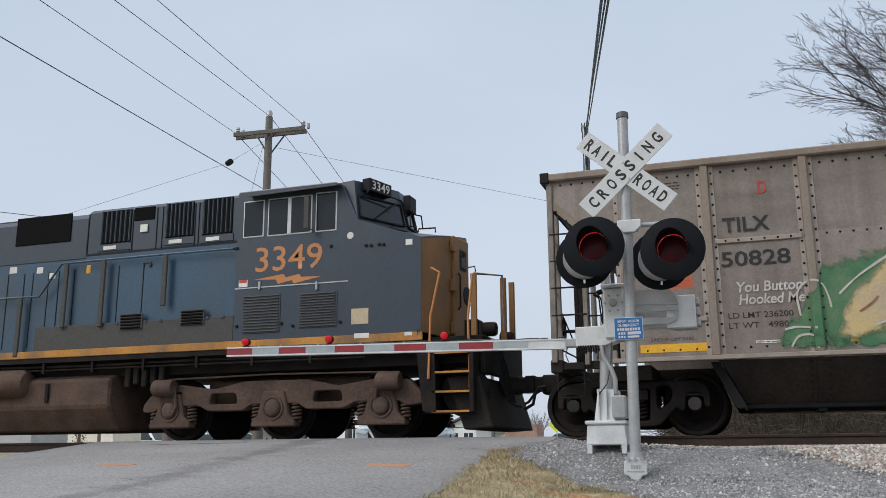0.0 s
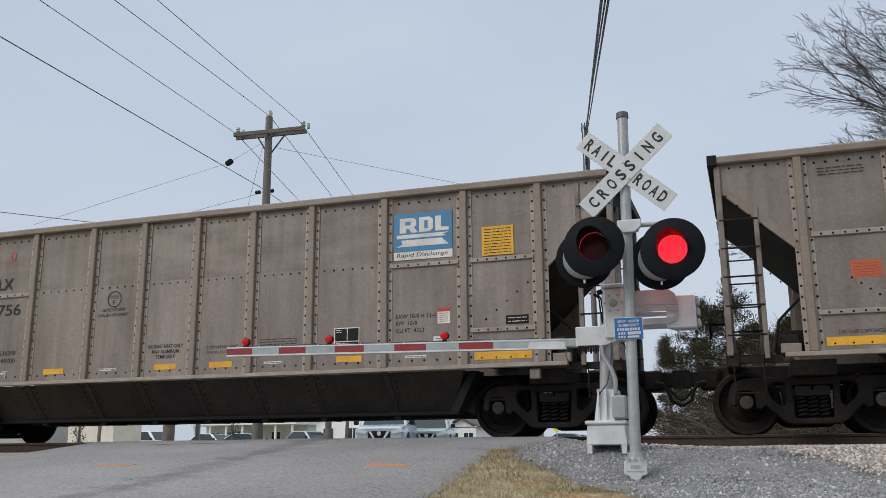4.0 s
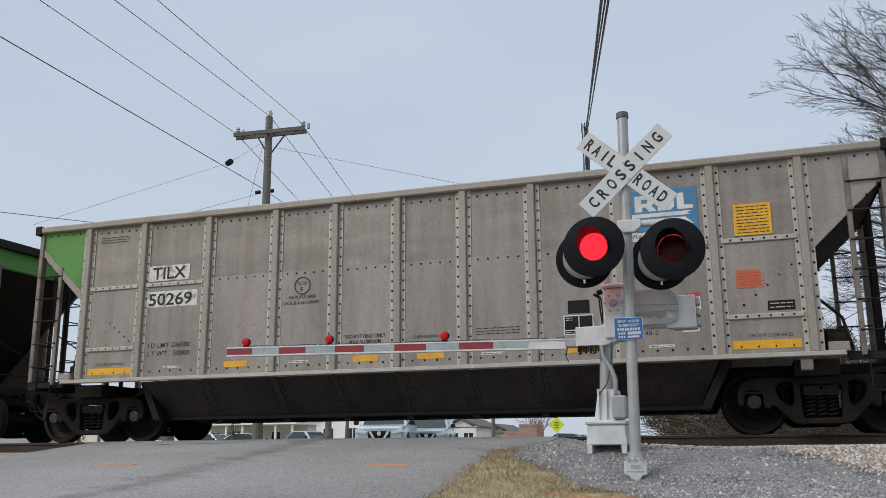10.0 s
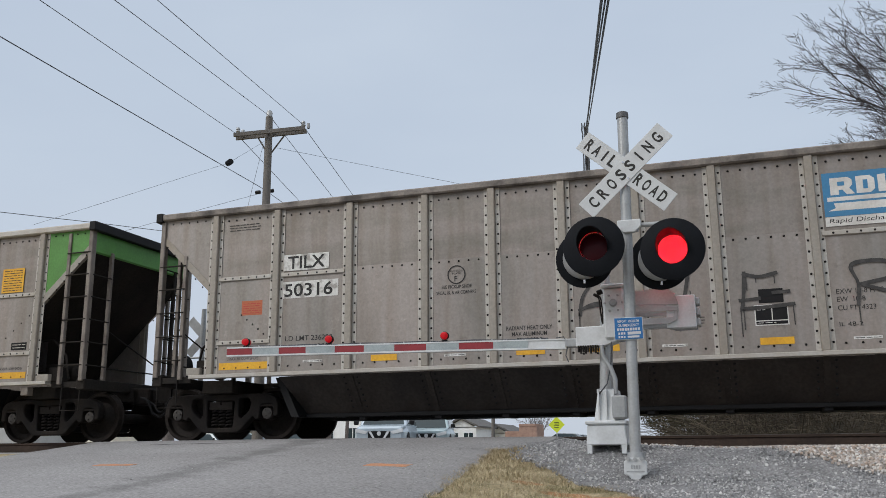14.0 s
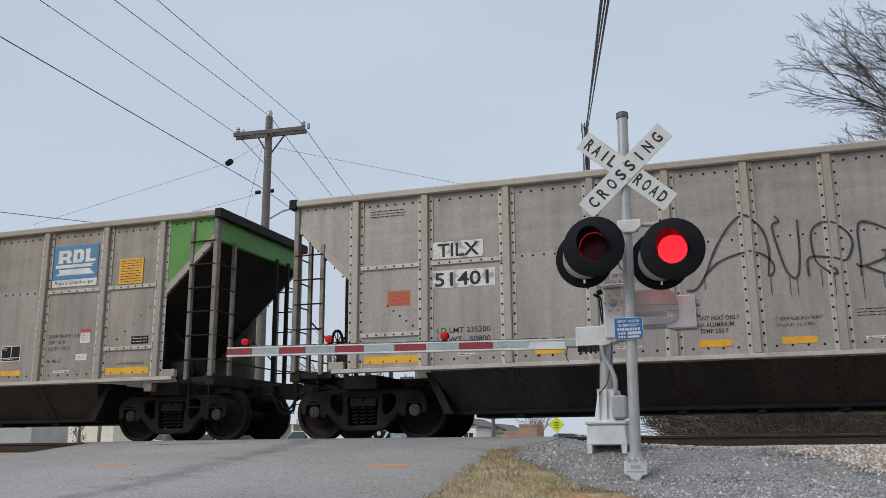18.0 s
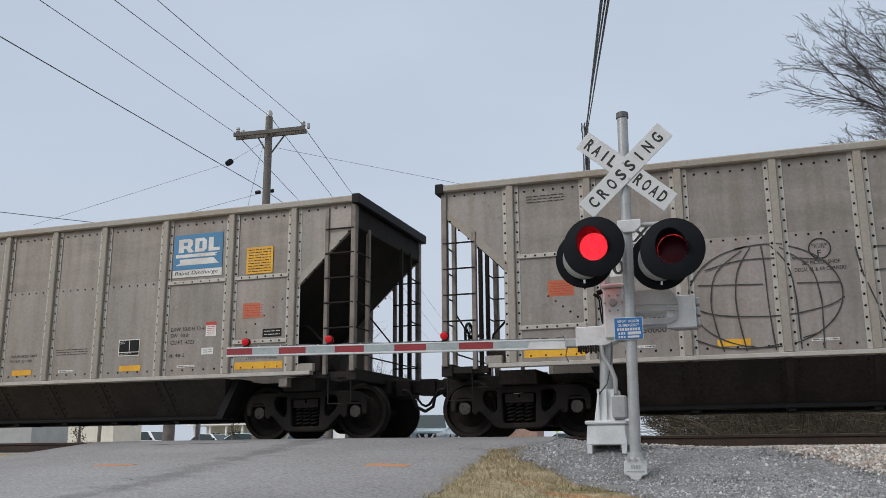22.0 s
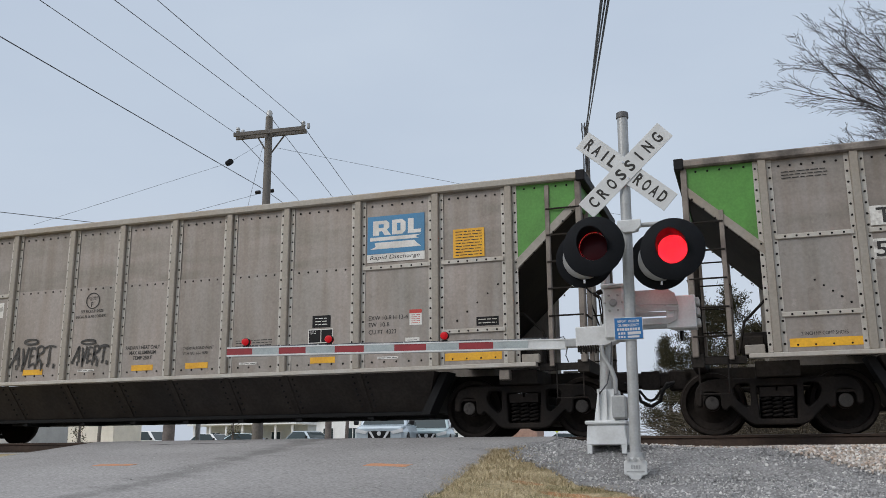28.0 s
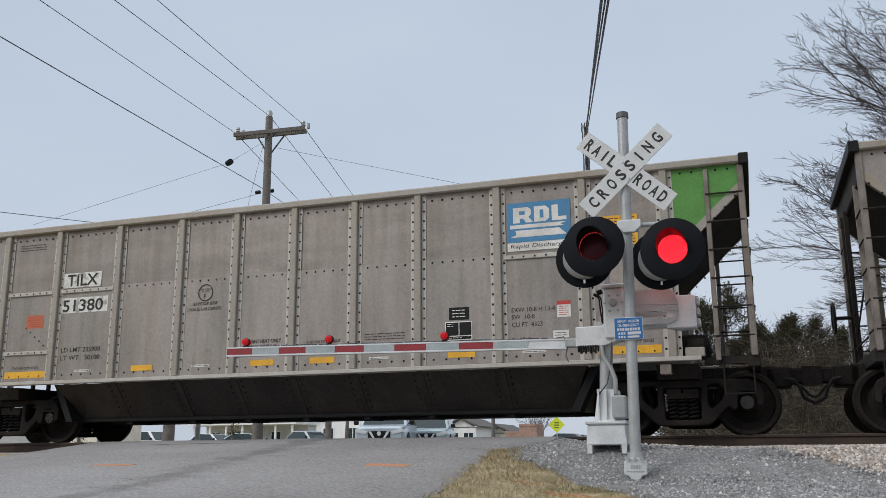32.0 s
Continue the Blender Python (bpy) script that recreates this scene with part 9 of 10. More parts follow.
def build_trees():
    b = (8.85, 32.15, 0.15)
    spread_tree(b[0], b[1], -0.3, 9.5, 41)
    for px, d, h, seed in (((-26.81, 57.76, 0.94), 62, 9.5, 4), ((-32.78, 80.55, 1.33), 85, 9.0, 6), ((5.50, 61.22, 0.60), 55, 10.0, 8), ((-25.14, 110.12, 1.65), 110, 6.0, 9), ((-43.24, 93.17, 1.63), 100, 9.0, 12)):
        bare_tree(px[0], px[1], -0.28, h, seed, 0.14, 3, label="bare tree far beyond the track")
    for px, h, w, seed in (((-0.76, 40.74, 0.38), 7.6, 6.4, 1), ((-2.12, 42.44, 0.42), 7.4, 6.0, 2), ((0.32, 49.74, 0.50), 7.0, 4.6, 3), ((1.86, 65.37, 0.70), 8.4, 4.4, 5), ((3.41, 68.06, 0.72), 8.9, 4.0, 6), ((4.67, 70.65, 0.74), 8.2, 4.6, 7), ((-4.98, 60.88, 0.72), 8.0, 5.0, 8), ((6.20, 73.33, 0.76), 8.2, 5.0, 9),
                           ((0.69, 44.0, 0.4), 6.3, 4.2, 14), ((1.96, 47.0, 0.4), 7.0, 4.0, 15), ((3.45, 50.0, 0.4), 7.2, 4.6, 16), ((4.1, 46.0, 0.4), 6.0, 4.4, 17), ((-0.55, 50.0, 0.4), 6.4, 5.0, 18)):
        cedar(px[0], px[1], -0.28, h - 0.4, w, seed)
    # brown bank with brambles behind the track
    f = Form()
    nx, prof = 60, [(20.5, -0.75), (22.5, 0.3), (25, 1.3), (28, 2.1), (34, 2.5), (44, 1.2), (52, -0.8)]
    v = []
    for i in range(nx + 1):
        x = -2.4 + 44 * i / nx
        fade = min(1.0, i / 6)
        for y, z in prof:
            v.append((x - 0.06 * (y - 20), y, -0.8 + (z + 0.8) * fade + 0.22 * noise.noise((x * 0.8, y * 0.6, 1)) * fade))
    w = len(prof)
    f.add(v, [(i * w + k, i * w + k + 1, i * w + w + k + 1, i * w + w + k) for i in range(nx) for k in range(w - 1)], True)
    thing("bank", "brown earth bank overgrown with dead brambles", "bank", kind="structure", form=f, material=M["bank"])
    rnd = random.Random(17)
    f = Form()
    for i in range(7000):
        x = -2.0 + 24 * rnd.random()
        y = rnd.uniform(20.8, 28.5)
        x -= 0.06 * (y - 20)
        fade = min(1.0, max(0.15, (x + 2.6) / 3.0))
        z = -0.75 + fade * (max(0, min(1, (y - 20.5) / 7.5)) * 2.85)
        h = rnd.uniform(0.4, 1.7) * (0.5 + 0.5 * fade)
        a = rnd.uniform(0, 6.283)
        lean = rnd.uniform(0.4, 1.9)
        p = Vector((x, y, z - 0.1))
        q = p + Vector((math.cos(a) * lean * 0.35, math.sin(a) * lean * 0.35, h * 0.65))
        e = q + Vector((math.cos(a) * lean * 0.8, math.sin(a) * lean * 0.8, h * rnd.uniform(-0.15, 0.4)))
        f.tube([p, p.lerp(q, 0.5) + Vector((rnd.gauss(0, 0.05), rnd.gauss(0, 0.05), 0.05)), q, q.lerp(e, 0.5) + Vector((0, 0, 0.06)), e], rnd.uniform(0.006, 0.016), 3, False, 0.004)
    thing("brambles", "tangle of dead brown brambles on the bank", "brambles", kind="stuff", form=f, material=M["brush"])


build_trees()


# ---------------------------------------------------------------- verge: grass, stones, marks
def build_verge():
    rnd = random.Random(9)
    straw, green = Form(), Form()
    made = 0
    while made < 36000:
        y = 6.8 + 6.0 * rnd.random() ** 1.15
        left = ROAD_EDGE + ROAD_LEAN * (y - 13) - 0.03 + 0.10 * noise.noise((y * 2.5, 3, 0))
        x = rnd.uniform(left, pad_edge(y) + 0.25)
        tuft = noise.noise((x * 3.2, y * 3.2, 0))
        if rnd.random() < 0.45 and tuft < -0.10:
            continue
        if x > pad_edge(y) and rnd.random() < 0.6:
            continue
        if ((x + 1.18) / 0.75) ** 2 + ((y - 8.32) / 0.42) ** 2 < 1 and rnd.random() < 0.6:
            continue
        h = rnd.uniform(0.012, 0.055) * (1.0 if y < 11.5 else 0.7) * (1.0 + 1.1 * max(0.0, tuft))
        a = rnd.uniform(0, 6.283)
        lean = rnd.uniform(0.5, 2.4) * h
        p = Vector((x, y, ground_z(x, y) - 0.012))
        e = p + Vector((math.cos(a) * lean, math.sin(a) * lean, h))
        m = p.lerp(e, 0.5) + Vector((0, 0, h * 0.18))
        w = Vector((-math.sin(a), math.cos(a), 0)) * rnd.uniform(0.0010, 0.0024)
        fresh = noise.noise((x * 2.0, y * 2.0, 9)) + 0.25 * (8.0 - y) > 0.12 and rnd.random() < 0.65
        (green if fresh else straw).add([p - w, p + w, m + w * 0.8, m - w * 0.8, e], [(0, 1, 2, 3), (3, 2, 4)])
        made += 1
    thing("grass", "dry straw-coloured winter grass on the verge", "grass", kind="stuff", form=straw, material=M["grass"])
    thing("grass", "dull green tufts among the dry grass", "grass", kind="stuff", form=green, material=M["green_grass"])

    def stones(name, count, spot, size, material, label):
        f = Form()
        for i in range(count):
            x, y = spot()
            s = rnd.uniform(*size)
            z = ground_z(x, y) + 0.035
            if name == "ballast_stones":
                z = max(z + 0.02, -0.225 if y > 12.9 else -9)
            rot = Euler((rnd.uniform(0, 6.3), rnd.uniform(0, 6.3), rnd.uniform(0, 6.3))).to_matrix()
            vs = [rot @ Vector((sx * s * rnd.uniform(0.6, 1.1), sy * s * rnd.uniform(0.55, 1.0), sz * s * rnd.uniform(0.45, 0.8))) + Vector((x, y, z + s * 0.2)) for sx in (-1, 1) for sy in (-1, 1) for sz in (-1, 1)]
            f.add(vs, [(0, 1, 3, 2), (4, 6, 7, 5), (0, 4, 5, 1), (2, 3, 7, 6), (0, 2, 6, 4), (1, 5, 7, 3)])
        thing(name, label, "gravel", kind="stuff", form=f, material=material)

    def on_pad():
        while True:
            y = rnd.uniform(7.2, 13.1)
            x = rnd.uniform(pad_edge(y) - 0.15, 4.2)
            if rnd.random() < (1.0 if x > pad_edge(y) + 0.1 else 0.35):
                return x, y

    def on_shoulder():
        while True:
            y = rnd.uniform(7.6, 13.95)
            x = rnd.uniform(-2.0 if y > 13.0 else shoulder_x(y) - 0.15, 5.2)
            if y < 13.0 and x < shoulder_x(y) and rnd.random() < 0.6:
                continue
            return x, y

    stones("gravel_stones", 34000, on_pad, (0.004, 0.0105), M["stone"], "loose grey crushed stone on the pad")
    stones("gravel_stones", 2600, on_pad, (0.010, 0.019), M["stone"], "larger loose stones on the grey gravel")
    stones("ballast_stones", 26000, on_shoulder, (0.007, 0.0185), M["palestone"], "coarse pale ballast stones beside the track")
    # orange survey strokes and tar cracks on the asphalt
    def stroke(name, a, b, w, material, label):
        f = Form()
        n = 12
        v = []
        for i in range(n + 1):
            u = i / n
            x, y = a[0] + (b[0] - a[0]) * u, a[1] + (b[1] - a[1]) * u
            y += 0.02 * noise.noise((x * 3, y * 2, 7))
            ww = w * (0.6 + 0.5 * noise.noise((x * 4, 3, y)) + 0.4)
            edge_l, edge_r = -10.85 + ROAD_LEAN * (y - 13), ROAD_EDGE + ROAD_LEAN * (y - 13)
            uu = (x - edge_l) / (edge_r - edge_l)
            z = road_z(y) + 0.05 * (1 - (2 * uu - 1) ** 2) * (1 if y < 12.5 else 0.2) + 0.005
            v += [(x, y - ww, z - 0.03), (x, y - ww, z - 0.002 - ww * 0.09), (x, y + ww, z - 0.002 + ww * 0.09), (x, y + ww, z - 0.03)]
        f.add(v, [(4 * i + k, 4 * i + 4 + k, 4 * i + 4 + (k + 1) % 4, 4 * i + (k + 1) % 4) for i in range(n) for k in range(4)] + [(0, 1, 2, 3), (4 * n + 3, 4 * n + 2, 4 * n + 1, 4 * n)])
        thing(name, label, "road mark", kind="structure", form=f, material=material)

    M["survey"] = pm("faded_orange_paint", (0.50, 0.24, 0.13), 0.85, 0, 0.2, 9, 60, 0.05, col2=(0.34, 0.25, 0.20), spread=(0.45, 0.7), spec=0.1)
    M["tar"] = pm("tar_seal", (0.055, 0.053, 0.052), 0.7, 0, 0.2)
    stroke("trim", (-4.08, 9.35), (-3.58, 9.35), 0.11, M["survey"], "faded orange survey stroke on the asphalt")
    stroke("trim", (-7.55, 9.15), (-7.0, 9.15), 0.08, M["survey"], "faded orange survey stroke on the asphalt")
    rnd2 = random.Random(77)
    f = Form()
    for i in range(260):
        y = rnd2.uniform(7.0, 12.4)
        right = ROAD_EDGE + ROAD_LEAN * (y - 13)
        x = right - abs(rnd2.gauss(0, 0.25)) if rnd2.random() < 0.6 else rnd2.uniform(-9.5, right)
        s2 = rnd2.uniform(0.0025, 0.006)
        z = road_z(y) + 0.05 * (1 - (2 * (x + 10.85 - ROAD_LEAN * (y - 13)) / 7.52 - 1) ** 2) + 0.004
        vs = [(x + sx * s2 * rnd2.uniform(0.6, 1.1), y + sy * s2, z + sz * s2 * 0.7) for sx in (-1, 1) for sy in (-1, 1) for sz in (-1, 1)]
        f.add(vs, [(0, 1, 3, 2), (4, 6, 7, 5), (0, 4, 5, 1), (2, 3, 7, 6), (0, 2, 6, 4), (1, 5, 7, 3)])
    thing("road_grit", "loose grit scattered on the asphalt", "gravel", kind="stuff", form=f, material=M["grit"])
    for a, b, w in (((-8.8, 12.7), (-3.4, 12.75), 0.012), ((-8.9, 12.0), (-7.2, 12.05), 0.010)  ):
        stroke("trim", a, b, w, M["tar"], "dark tar-filled crack in the asphalt")
    for cx, cy, rx, ry in ((-1.18, 8.32, 0.42, 0.17), (-0.62, 8.12, 0.34, 0.12), (-1.75, 8.55, 0.26, 0.10), (-0.95, 8.65, 0.18, 0.07), (-2.15, 8.95, 0.20, 0.07)):
        f = Form()
        pts = [(cx, cy, ground_z(cx, cy) + 0.012)]
        faces = []
        m = 48
        for ring in range(1, 5):
            for k in range(m):
                t = 2 * math.pi * k / m
                r = 1.0 + 0.5 * noise.noise((math.cos(t) * 2.4 + cx, math.sin(t) * 2.4, 3)) + 0.45 * noise.noise((math.cos(t) * 9 + cx, math.sin(t) * 9, 5))
                x, y = cx + rx * r * ring / 4 * math.cos(t), cy + ry * r * ring / 4 * math.sin(t)
                pts.append((x, y, ground_z(x, y) + (0.012, 0.010, 0.006, -0.004)[ring - 1] + 0.006 * noise.noise((x * 14, y * 14, 2))))
                a, b = 1 + (ring - 1) * m + k, 1 + (ring - 1) * m + (k + 1) % m
                faces.append((0, 1 + k, 1 + (k + 1) % m) if ring == 1 else (a - m, a, b, b - m))
        f.add(pts, faces)
        thing("bare_soil", "patch of orange clay in the dry grass", "soil", kind="structure", form=f, material=M["clay"])


build_verge()


# ---------------------------------------------------------------- the far side of the road
M["carpaint_silver"] = pm("silver_blue_car_paint", (0.50, 0.58, 0.64), 0.22, 0.3, 0.04, 2, 40, 0.0)
M["carpaint_white"] = pm("white_car_paint", (0.72, 0.74, 0.75), 0.25, 0, 0.04, 2, 40, 0.0)
M["carpaint_teal"] = pm("pale_teal_car_paint", (0.40, 0.50, 0.53), 0.25, 0.2, 0.04, 2, 40, 0.0)
M["carpaint_dark"] = pm("dark_car_paint", (0.04, 0.05, 0.055), 0.25, 0.2, 0.04, 2, 40, 0.0)
M["car_glass"] = glass("car_glass", (0.03, 0.045, 0.05), 0.03)
M["lampglass"] = pm("headlamp_glass", (0.8, 0.82, 0.84), 0.1, 0.2, 0.05)
M["tyre"] = pm("tyre_rubber", (0.02, 0.02, 0.02), 0.9, 0, 0.2)
M["siding"] = pm("white_siding", (0.82, 0.84, 0.85), 0.7, 0, 0.06, 2, 20, 0.05)
M["greywall"] = pm("grey_wall", (0.40, 0.41, 0.42), 0.8, 0, 0.1)
M["lightwall"] = pm("light_grey_wall", (0.62, 0.65, 0.66), 0.8, 0, 0.1)
M["beige"] = pm("cream_wall", (0.74, 0.70, 0.62), 0.8, 0, 0.1)
M["roofing"] = pm("grey_shingle", (0.13, 0.125, 0.12), 0.9, 0, 0.2, 2, 14, 0.3)
M["brick"] = pm("red_brick", (0.42, 0.27, 0.21), 0.9, 0, 0.2, 3, 12, 0.2)
M["lime"] = pm("fluorescent_yellow", (0.62, 0.72, 0.03), 0.5, 0, 0.04)


def vehicle(kind, x, y, z, turn, paint, label, group=""):
    """A road vehicle, front towards -y before turning: body, cabin, glass, lamps, grille, wheels, mirrors."""
    car = thing("car", label, "car", pose(x, y, z, 0, 0, turn), group)
    w, l, h, hood = {"suv": (1.0, 4.7, 1.72, 0.98), "van": (0.95, 4.7, 1.62, 0.95), "sedan": (0.88, 4.6, 1.45, 0.92)}[kind]
    f = Form()
    # lower body, rounded in plan, from sections along y
    secs = [(-l / 2, 0.80, 0.32, hood * 0.82), (-l / 2 + 0.12, 0.93, 0.26, hood * 0.93), (-l / 2 + 0.9, 1.0, 0.24, hood), (0.2, 1.0, 0.24, hood + 0.03), (l / 2 - 0.3, 0.98, 0.26, hood + 0.02), (l / 2, 0.86, 0.34, hood * 0.94)]
    v, n = [], 8
    for yy, k, z0, z1 in secs:
        for px, pz in ((-0.86, 0.0), (-1.0, 0.18), (-1.0, 0.68), (-0.88, 1.0), (0.88, 1.0), (1.0, 0.68), (1.0, 0.18), (0.86, 0.0)):
            v.append((px * w * k, yy, z0 + (z1 - z0) * pz))
    fs = [(i * n + k, i * n + (k + 1) % n, i * n + n + (k + 1) % n, i * n + n + k) for i in range(len(secs) - 1) for k in range(n)]
    fs += [tuple(range(n)), tuple(range(len(v) - 1, len(v) - n - 1, -1))]
    f.add(v, fs)
    part("body", f, paint, car, "", None, 0.03)
    f = Form()
    y0, y1, y2, y3 = -l / 2 + 1.05, -l / 2 + 1.85, l / 2 - 0.75, l / 2 - 0.15
    if kind == "sedan":
        y3 -= 0.3
        y2 -= 0.5
    c = [(-w * 0.93, y0, hood - 0.02), (w * 0.93, y0, hood - 0.02), (w * 0.74, y1, h - 0.04), (-w * 0.74, y1, h - 0.04), (-w * 0.76, y2, h), (w * 0.76, y2, h), (w * 0.92, y3, hood), (-w * 0.92, y3, hood)]
    f.add(c, [(0, 1, 2, 3), (3, 2, 5, 4), (4, 5, 6, 7), (0, 3, 4, 7), (1, 6, 5, 2), (0, 7, 6, 1)])
    part("cabin", f, paint, car, "", None, 0.05)

    def pane(q, out, name):
        q = [Vector(a) for a in q]
        mid = sum(q, Vector()) / 4
        f = Form()
        f.add([mid + (a - mid) * 0.86 + Vector(out) * 0.012 for a in q] + [mid + (a - mid) * 0.86 - Vector(out) * 0.01 for a in q], [(0, 1, 2, 3), (7, 6, 5, 4), (0, 4, 5, 1), (1, 5, 6, 2), (2, 6, 7, 3), (3, 7, 4, 0)])
        part(name, f, M["car_glass"], car, "dark glass")

    pane([c[0], c[1], c[2], c[3]], (0, -1, 0.6), "windshield")
    pane([c[7], c[6], c[5], c[4]], (0, 1, 0.6), "rear_window")
    pane([c[0], c[3], c[4], c[7]], (-1, 0, 0.2), "side_window")
    pane([c[1], c[2], c[5], c[6]], (1, 0, 0.2), "side_window")
    for s in (-1, 1):
        f = Form()
        f.prism([(s * w * 0.42, hood * 0.74), (s * w * 0.88, hood * 0.86), (s * w * 0.90, hood * 0.72), (s * w * 0.52, hood * 0.64)], -l / 2 - 0.03, -l / 2 + 0.3)
        part("headlight", f, M["lampglass"], car, "bright headlight")
        f = Form()
        f.cbox(*sorted((s * w * 0.99, s * w * 1.18)), y0 + 0.12, y0 + 0.24, hood + 0.02, hood + 0.18, 0.03)
        part("mirror", f, M["black"], car)
        f = Form()
        f.prism([(s * w * 0.30, hood * 0.74), (s * w * 0.40, hood * 0.74), (s * w * 0.24, hood * 0.50), (s * w * 0.16, hood * 0.50)], -l / 2 - 0.05, -l / 2 + 0.05)
        part("grille_trim", f, M["lampglass"], car, "bright grille trim")
    f = Form()
    f.cbox(-w * 0.42, w * 0.42, -l / 2 - 0.03, -l / 2 + 0.06, hood * 0.48, hood * 0.76, 0.03)
    part("grille", f, M["black"], car, "black grille")
    f = Form()
    f.lathe([(0, -0.02), (0.07, -0.02), (0.08, 0.0)], 16, pose(0, -l / 2 - 0.045, hood * 0.66))
    part("badge", f, M["lampglass"], car, "plain round badge")
    f = Form()
    f.cbox(-w * 0.9, w * 0.9, -l / 2 - 0.02, -l / 2 + 0.12, 0.26, 0.42, 0.03)
    part("bumper", f, M["black"], car)
    for sx in (-1, 1):
        for yy in (-l * 0.31, l * 0.31):
            f = Form()
            f.lathe([(0.0, -0.1), (0.2, -0.1), (0.2, -0.12), (0.34, -0.12), (0.36, -0.09), (0.36, 0.09), (0.34, 0.12), (0.0, 0.12)], 24, pose(sx * w * 0.90, yy, 0.36, 0, 0, 90))
            part("wheel", f, M["tyre"], car)
    return car


def building(name, label, x0, x1, y, depth, z1, wall, roof="flat", posts=0, windows=0, z0=-0.28):
    b = b_ob = thing(name, label, "building", pose((x0 + x1) / 2, y, z0))
    w = (x1 - x0) / 2
    f = Form()
    f.box(-w, w, 0, depth, 0, z1 - z0)
    part("wall", f, wall, b)
    f = Form()
    h = z1 - z0
    if roof == "parapet":
        for q, (a, b, c, d) in enumerate(((-w, w, -0.04, 0.16), (-w, w, depth - 0.16, depth + 0.04), (-w, -w + 0.16, 0.16, depth - 0.16), (w - 0.16, w, 0.16, depth - 0.16))):
            f = Form()
            f.box(a, b, c, d, h, h + 0.22)
            part("parapet", f, wall, b_ob)
    elif roof == "flat":
        f.cbox(-w - 0.3, w + 0.3, -0.3 - (2.6 if posts else 0), depth + 0.3, h - 0.05, h + 0.5, 0.03)
        part("roof", f, M["siding"], b, "white flat roof edge")
    else:
        f.prism([(-w - 0.4, h - 0.1), (0, h + w * 0.5), (w + 0.4, h - 0.1), (w + 0.4, h + 0.08), (0, h + w * 0.5 + 0.2), (-w - 0.4, h + 0.08)], -0.4, depth + 0.4)
        part("roof", f, M["roofing"], b, "grey shingle gable roof")
        f = Form()
        f.prism([(-w, h - 0.1), (0, h + w * 0.5 - 0.05), (w, h - 0.1)], 0, 0.1)
        part("gable", f, wall, b)
    for k in range(posts):
        f = Form()
        x = -w + 0.3 + (2 * w - 0.6) * k / max(1, posts - 1)
        f.cbox(x - 0.09, x + 0.09, -2.6, -2.42, 0, h, 0.01)
        part("post", f, M["siding"], b, "white canopy post")
    for k in range(windows):
        x = -w + 2 * w * (k + 0.5) / windows
        f = Form()
        f.cbox(x - 0.55, x + 0.55, -0.06, 0.02, h * 0.35, h * 0.78, 0.01)
        wn = part("window", f, M["siding"], b, "white-framed window")
        for q in (-1, 1):
            f = Form()
            f.cbox(x + q * 0.26 - 0.22, x + q * 0.26 + 0.22, -0.075, -0.055, h * 0.38, h * 0.75, 0.005)
            part("pane", f, M["car_glass"], wn)
    return b


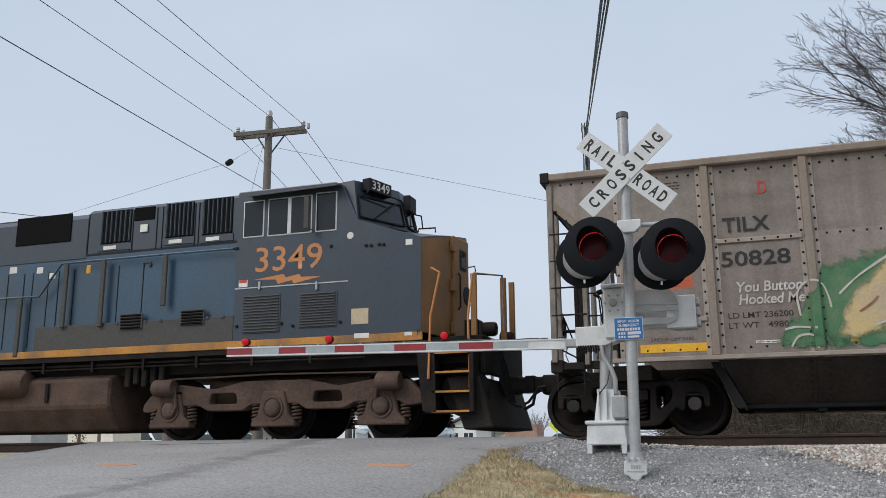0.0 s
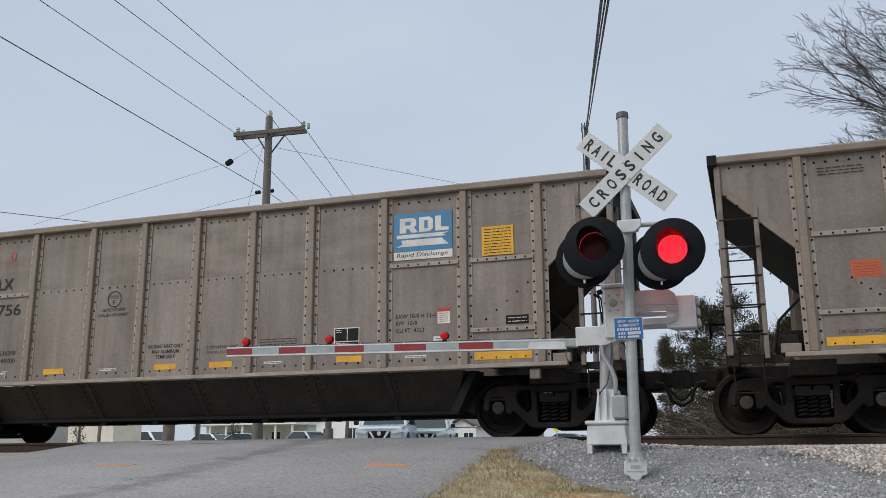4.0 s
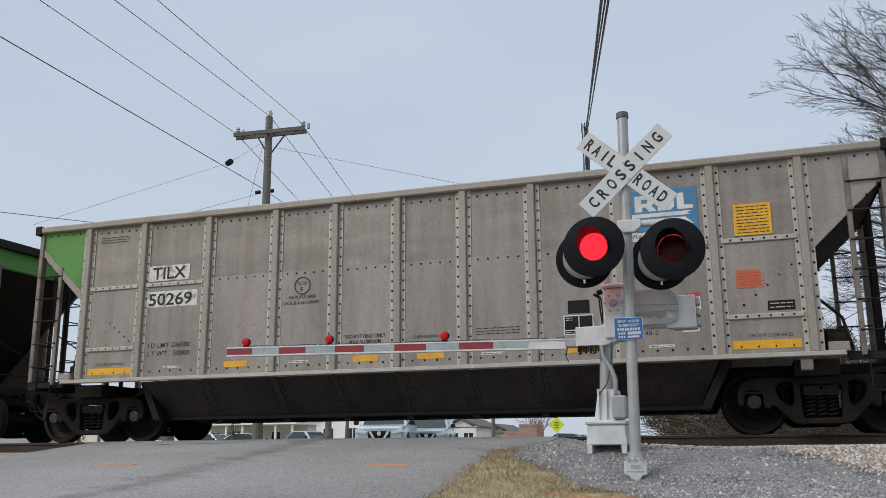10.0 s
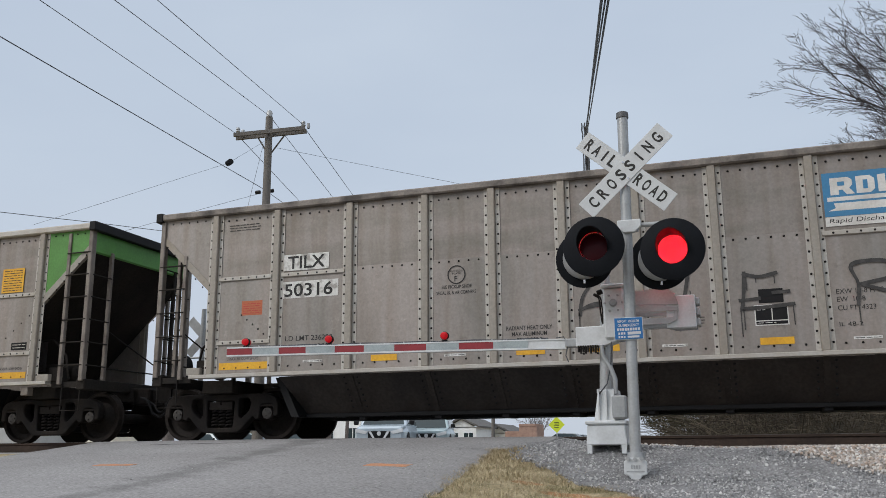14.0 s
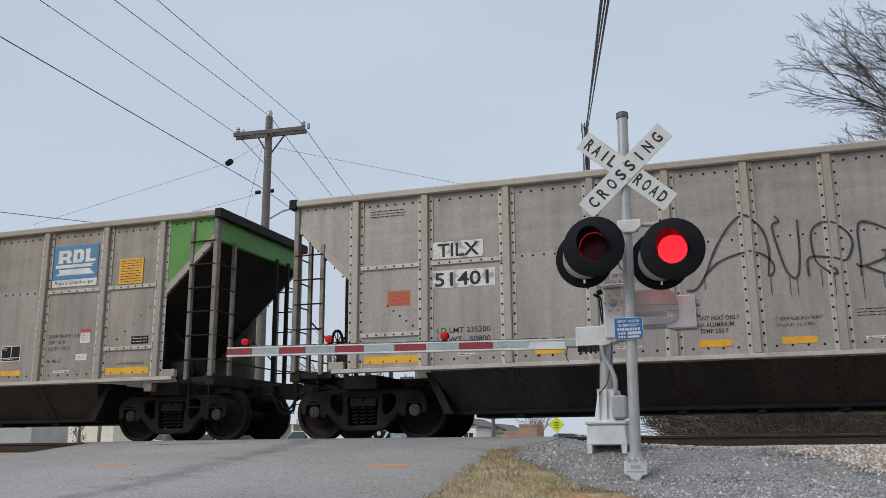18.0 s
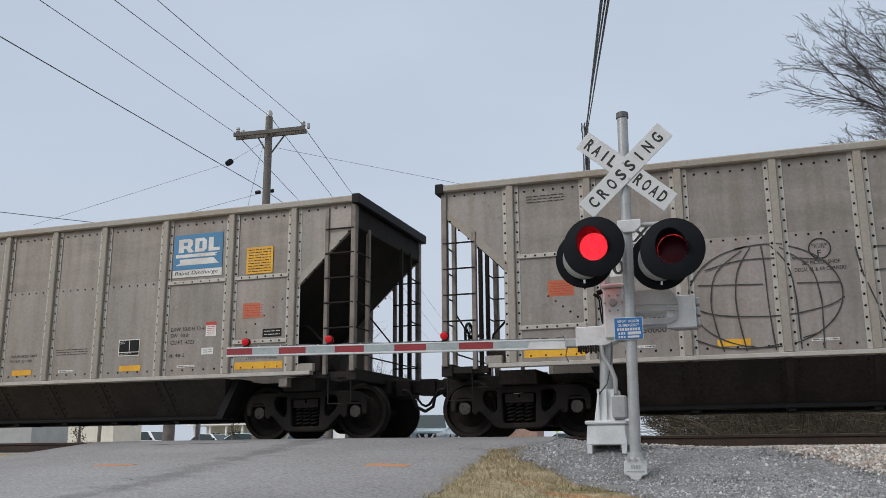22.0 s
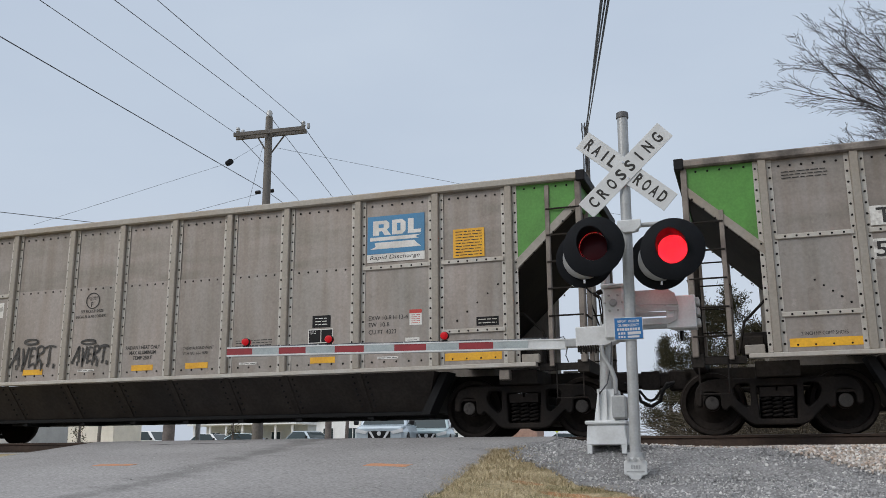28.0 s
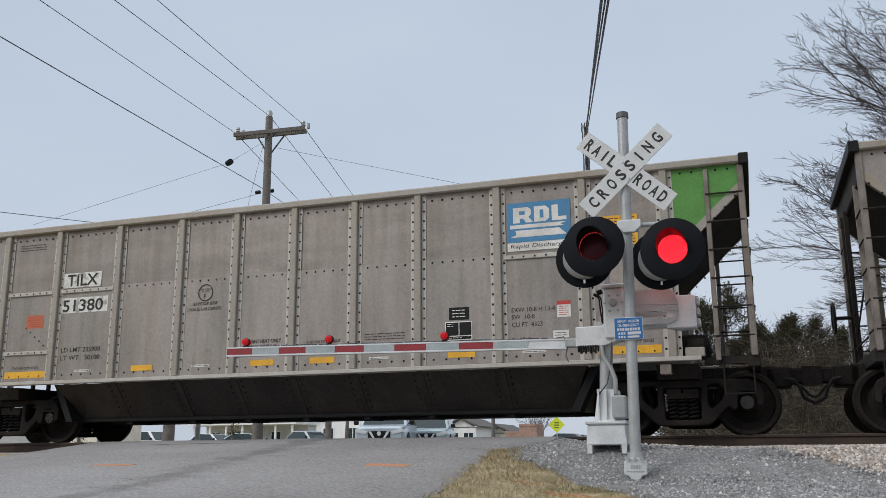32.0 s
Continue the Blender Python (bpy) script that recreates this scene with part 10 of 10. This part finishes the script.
def build_far():
    s = (-12.69, 31.28, 0.39)
    vehicle("suv", s[0] - 1.05, s[1] + 2.3, -0.20, 14, M["carpaint_silver"], "silver-blue SUV waiting on the far road")
    s = (-12.32, 35.73, 0.45)
    vehicle("van", s[0] - 1.2, s[1] + 2.4, -0.20, 14, M["carpaint_teal"], "pale teal car waiting behind an SUV")
    for px, kind, turn, paint, label in (((-43.44, 58.62, 0.94), "suv", 80, "carpaint_white", "white SUV parked far off"), ((-37.80, 58.35, 0.99), "sedan", 75, "carpaint_white", "white sedan parked by the low building"), ((-35.34, 59.17, 1.06), "sedan", 100, "carpaint_teal", "pale sedan parked by the low building"),
                                         ((-28.24, 55.10, 0.99), "sedan", 60, "carpaint_silver", "silver sedan parked by the low building"), ((-14.52, 75.93, 1.23), "sedan", 85, "carpaint_dark", "dark sedan parked far off"), ((-14.77, 81.24, 1.32), "sedan", 85, "carpaint_dark", "dark sedan parked far off")):
        vehicle(kind, px[0], px[1], -0.27, turn, M[paint], label, "cars parked beyond the crossing")
    a, b = (-52.09, 77.07, 2.06), (-40.75, 80.94, 1.98)
    building("low_building", "long low grey building with a white canopy on posts", a[0], b[0], a[1] + 2, 10, 2.4, M["lightwall"], "flat", 7, 5)
    a, b = (-37.97, 75.42, 1.83), (-33.06, 77.09, 1.79)
    building("white_house", "white house with double windows", a[0], b[0], a[1], 8, 2.6, M["siding"], "gable", 0, 2)
    a, b = (-29.92, 88.94, 1.98), (-26.72, 90.03, 1.96)
    building("white_house", "small white gabled house far off", a[0], b[0], a[1], 8, 2.2, M["siding"], "gable", 0, 2)
    a, b = (-28.34, 95.94, 2.10), (-25.11, 97.04, 2.08)
    building("tan_house", "low tan house far off", a[0], b[0], a[1], 8, 1.7, M["beige"], "gable", 0, 2)
    for q, w in (((-21.17, 83.30, 1.75), 1.0), ((-19.11, 79.69, 1.65), 0.8)):
        building("brick_building", "small red brick building far off", q[0] - w, q[0] + w, q[1], 3, 1.9 if w < 1 else 1.35, M["brick"], "parapet")
    a, b = (-58.46, 55.61, 1.29), (-52.09, 57.78, 1.24)
    building("grey_building", "plain grey metal building beyond the track", a[0], b[0], a[1], 10, 1.9, M["greywall"], "parapet")
    a, b = (-45.09, 51.53, 1.07), (-41.30, 52.82, 1.04)
    building("cream_shed", "cream-painted metal shed beyond the track", a[0], b[0], a[1], 3, 1.9, M["beige"], "parapet")
    for px, r in (((-31.02, 43.34, 0.94), 0.36), ((-23.47, 48.07, 0.92), 0.22), ((-16.56, 59.01, 1.20), 0.14), ((-38.19, 46.33, 0.91), 0.12)):
        f = Form()
        f.tube([(px[0], px[1], -1.0), (px[0] + 0.05, px[1], 2.5), (px[0], px[1], 5.5 if r > 0.2 else 6.5)], r, 10, True, r * 0.7)
        t = thing("old_tree" if r > 0.2 else "wooden_post", "thick grey-brown trunk seen beneath the train" if r > 0.2 else "slim wooden post far beyond the track", "tree" if r > 0.2 else "post", form=f, material=M["bark"] if r > 0.2 else M["wood"])
    q = (-37.20, 43.45, 0.79)
    cedar(q[0], q[1], -0.28, 2.2, 1.2, 31, "small dark evergreen shrub", 300)
    q = (-32.03, 51.67, 0.91)
    cedar(q[0], q[1], -0.28, 2.2, 1.4, 33, "small dark evergreen shrub", 300)
    # yellow diamond sign
    c = Vector((-9.56, 46.25, 1.08))
    g = thing("warning_sign", "fluorescent yellow diamond sign with black print", "road sign", pose(c.x, c.y, -0.28))
    m = pose(0, 0, c.z + 0.28, 0, 45, 0)
    f = Form()
    f.cbox(-0.30, 0.30, -0.01, 0.01, -0.30, 0.30, 0.006, m)
    part("sign_plate", f, M["lime"], g, "fluorescent yellow diamond plate")
    f = Form()
    for k in range(4):
        f.box(-0.13, 0.13, -0.016, -0.011, c.z + 0.28 - 0.15 + 0.085 * k, c.z + 0.28 - 0.12 + 0.085 * k)
    part("print_bar", f, M["ink"], g)
    f = Form()
    f.tube([(0, 0.02, -0.2), (0, 0.02, c.z + 0.28 + 0.1)], 0.03, 8)
    part("post", f, M["galv"], g)


build_far()


# ---------------------------------------------------------------- what moves
# place of the first car's middle along the track, second by second
RUN = [(0, RUN0), (5.5, -36.48), (9, -62.58), (13, -92.22), (16.5, -118.17), (19, -136.70), (23, -166.43), (28, -203.74), (32, -233.70)]


def place(t):
    for (a, p), (b, q) in zip(RUN, RUN[1:]):
        if t <= b:
            return p + (q - p) * (t - a) / (b - a)


def motions():
    for ob, start, sets, radius in TRAIN:
        y, z = ob.matrix_basis.translation.y, ob.matrix_basis.translation.z
        walk(ob, [(t, pose(p + start, y, z)) for t, p in RUN])
        # the wheels roll while the car is near the crossing
        times = [k / 15 for k in range(0, 481) if -26 < place(k / 15) + start < 18]
        if not times:
            continue
        for w in sets:
            at = w.matrix_basis.translation.copy()
            rows = [(t, pose(*at, 0, math.degrees((place(t) - RUN[0][1]) / radius) % 360, 0)) for t in times]
            if rows[0][0] > 0:
                rows.insert(0, (0, rows[0][1]))
            if rows[-1][0] < 32:
                rows.append((32, rows[-1][1]))
            walk(w, rows)
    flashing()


motions()
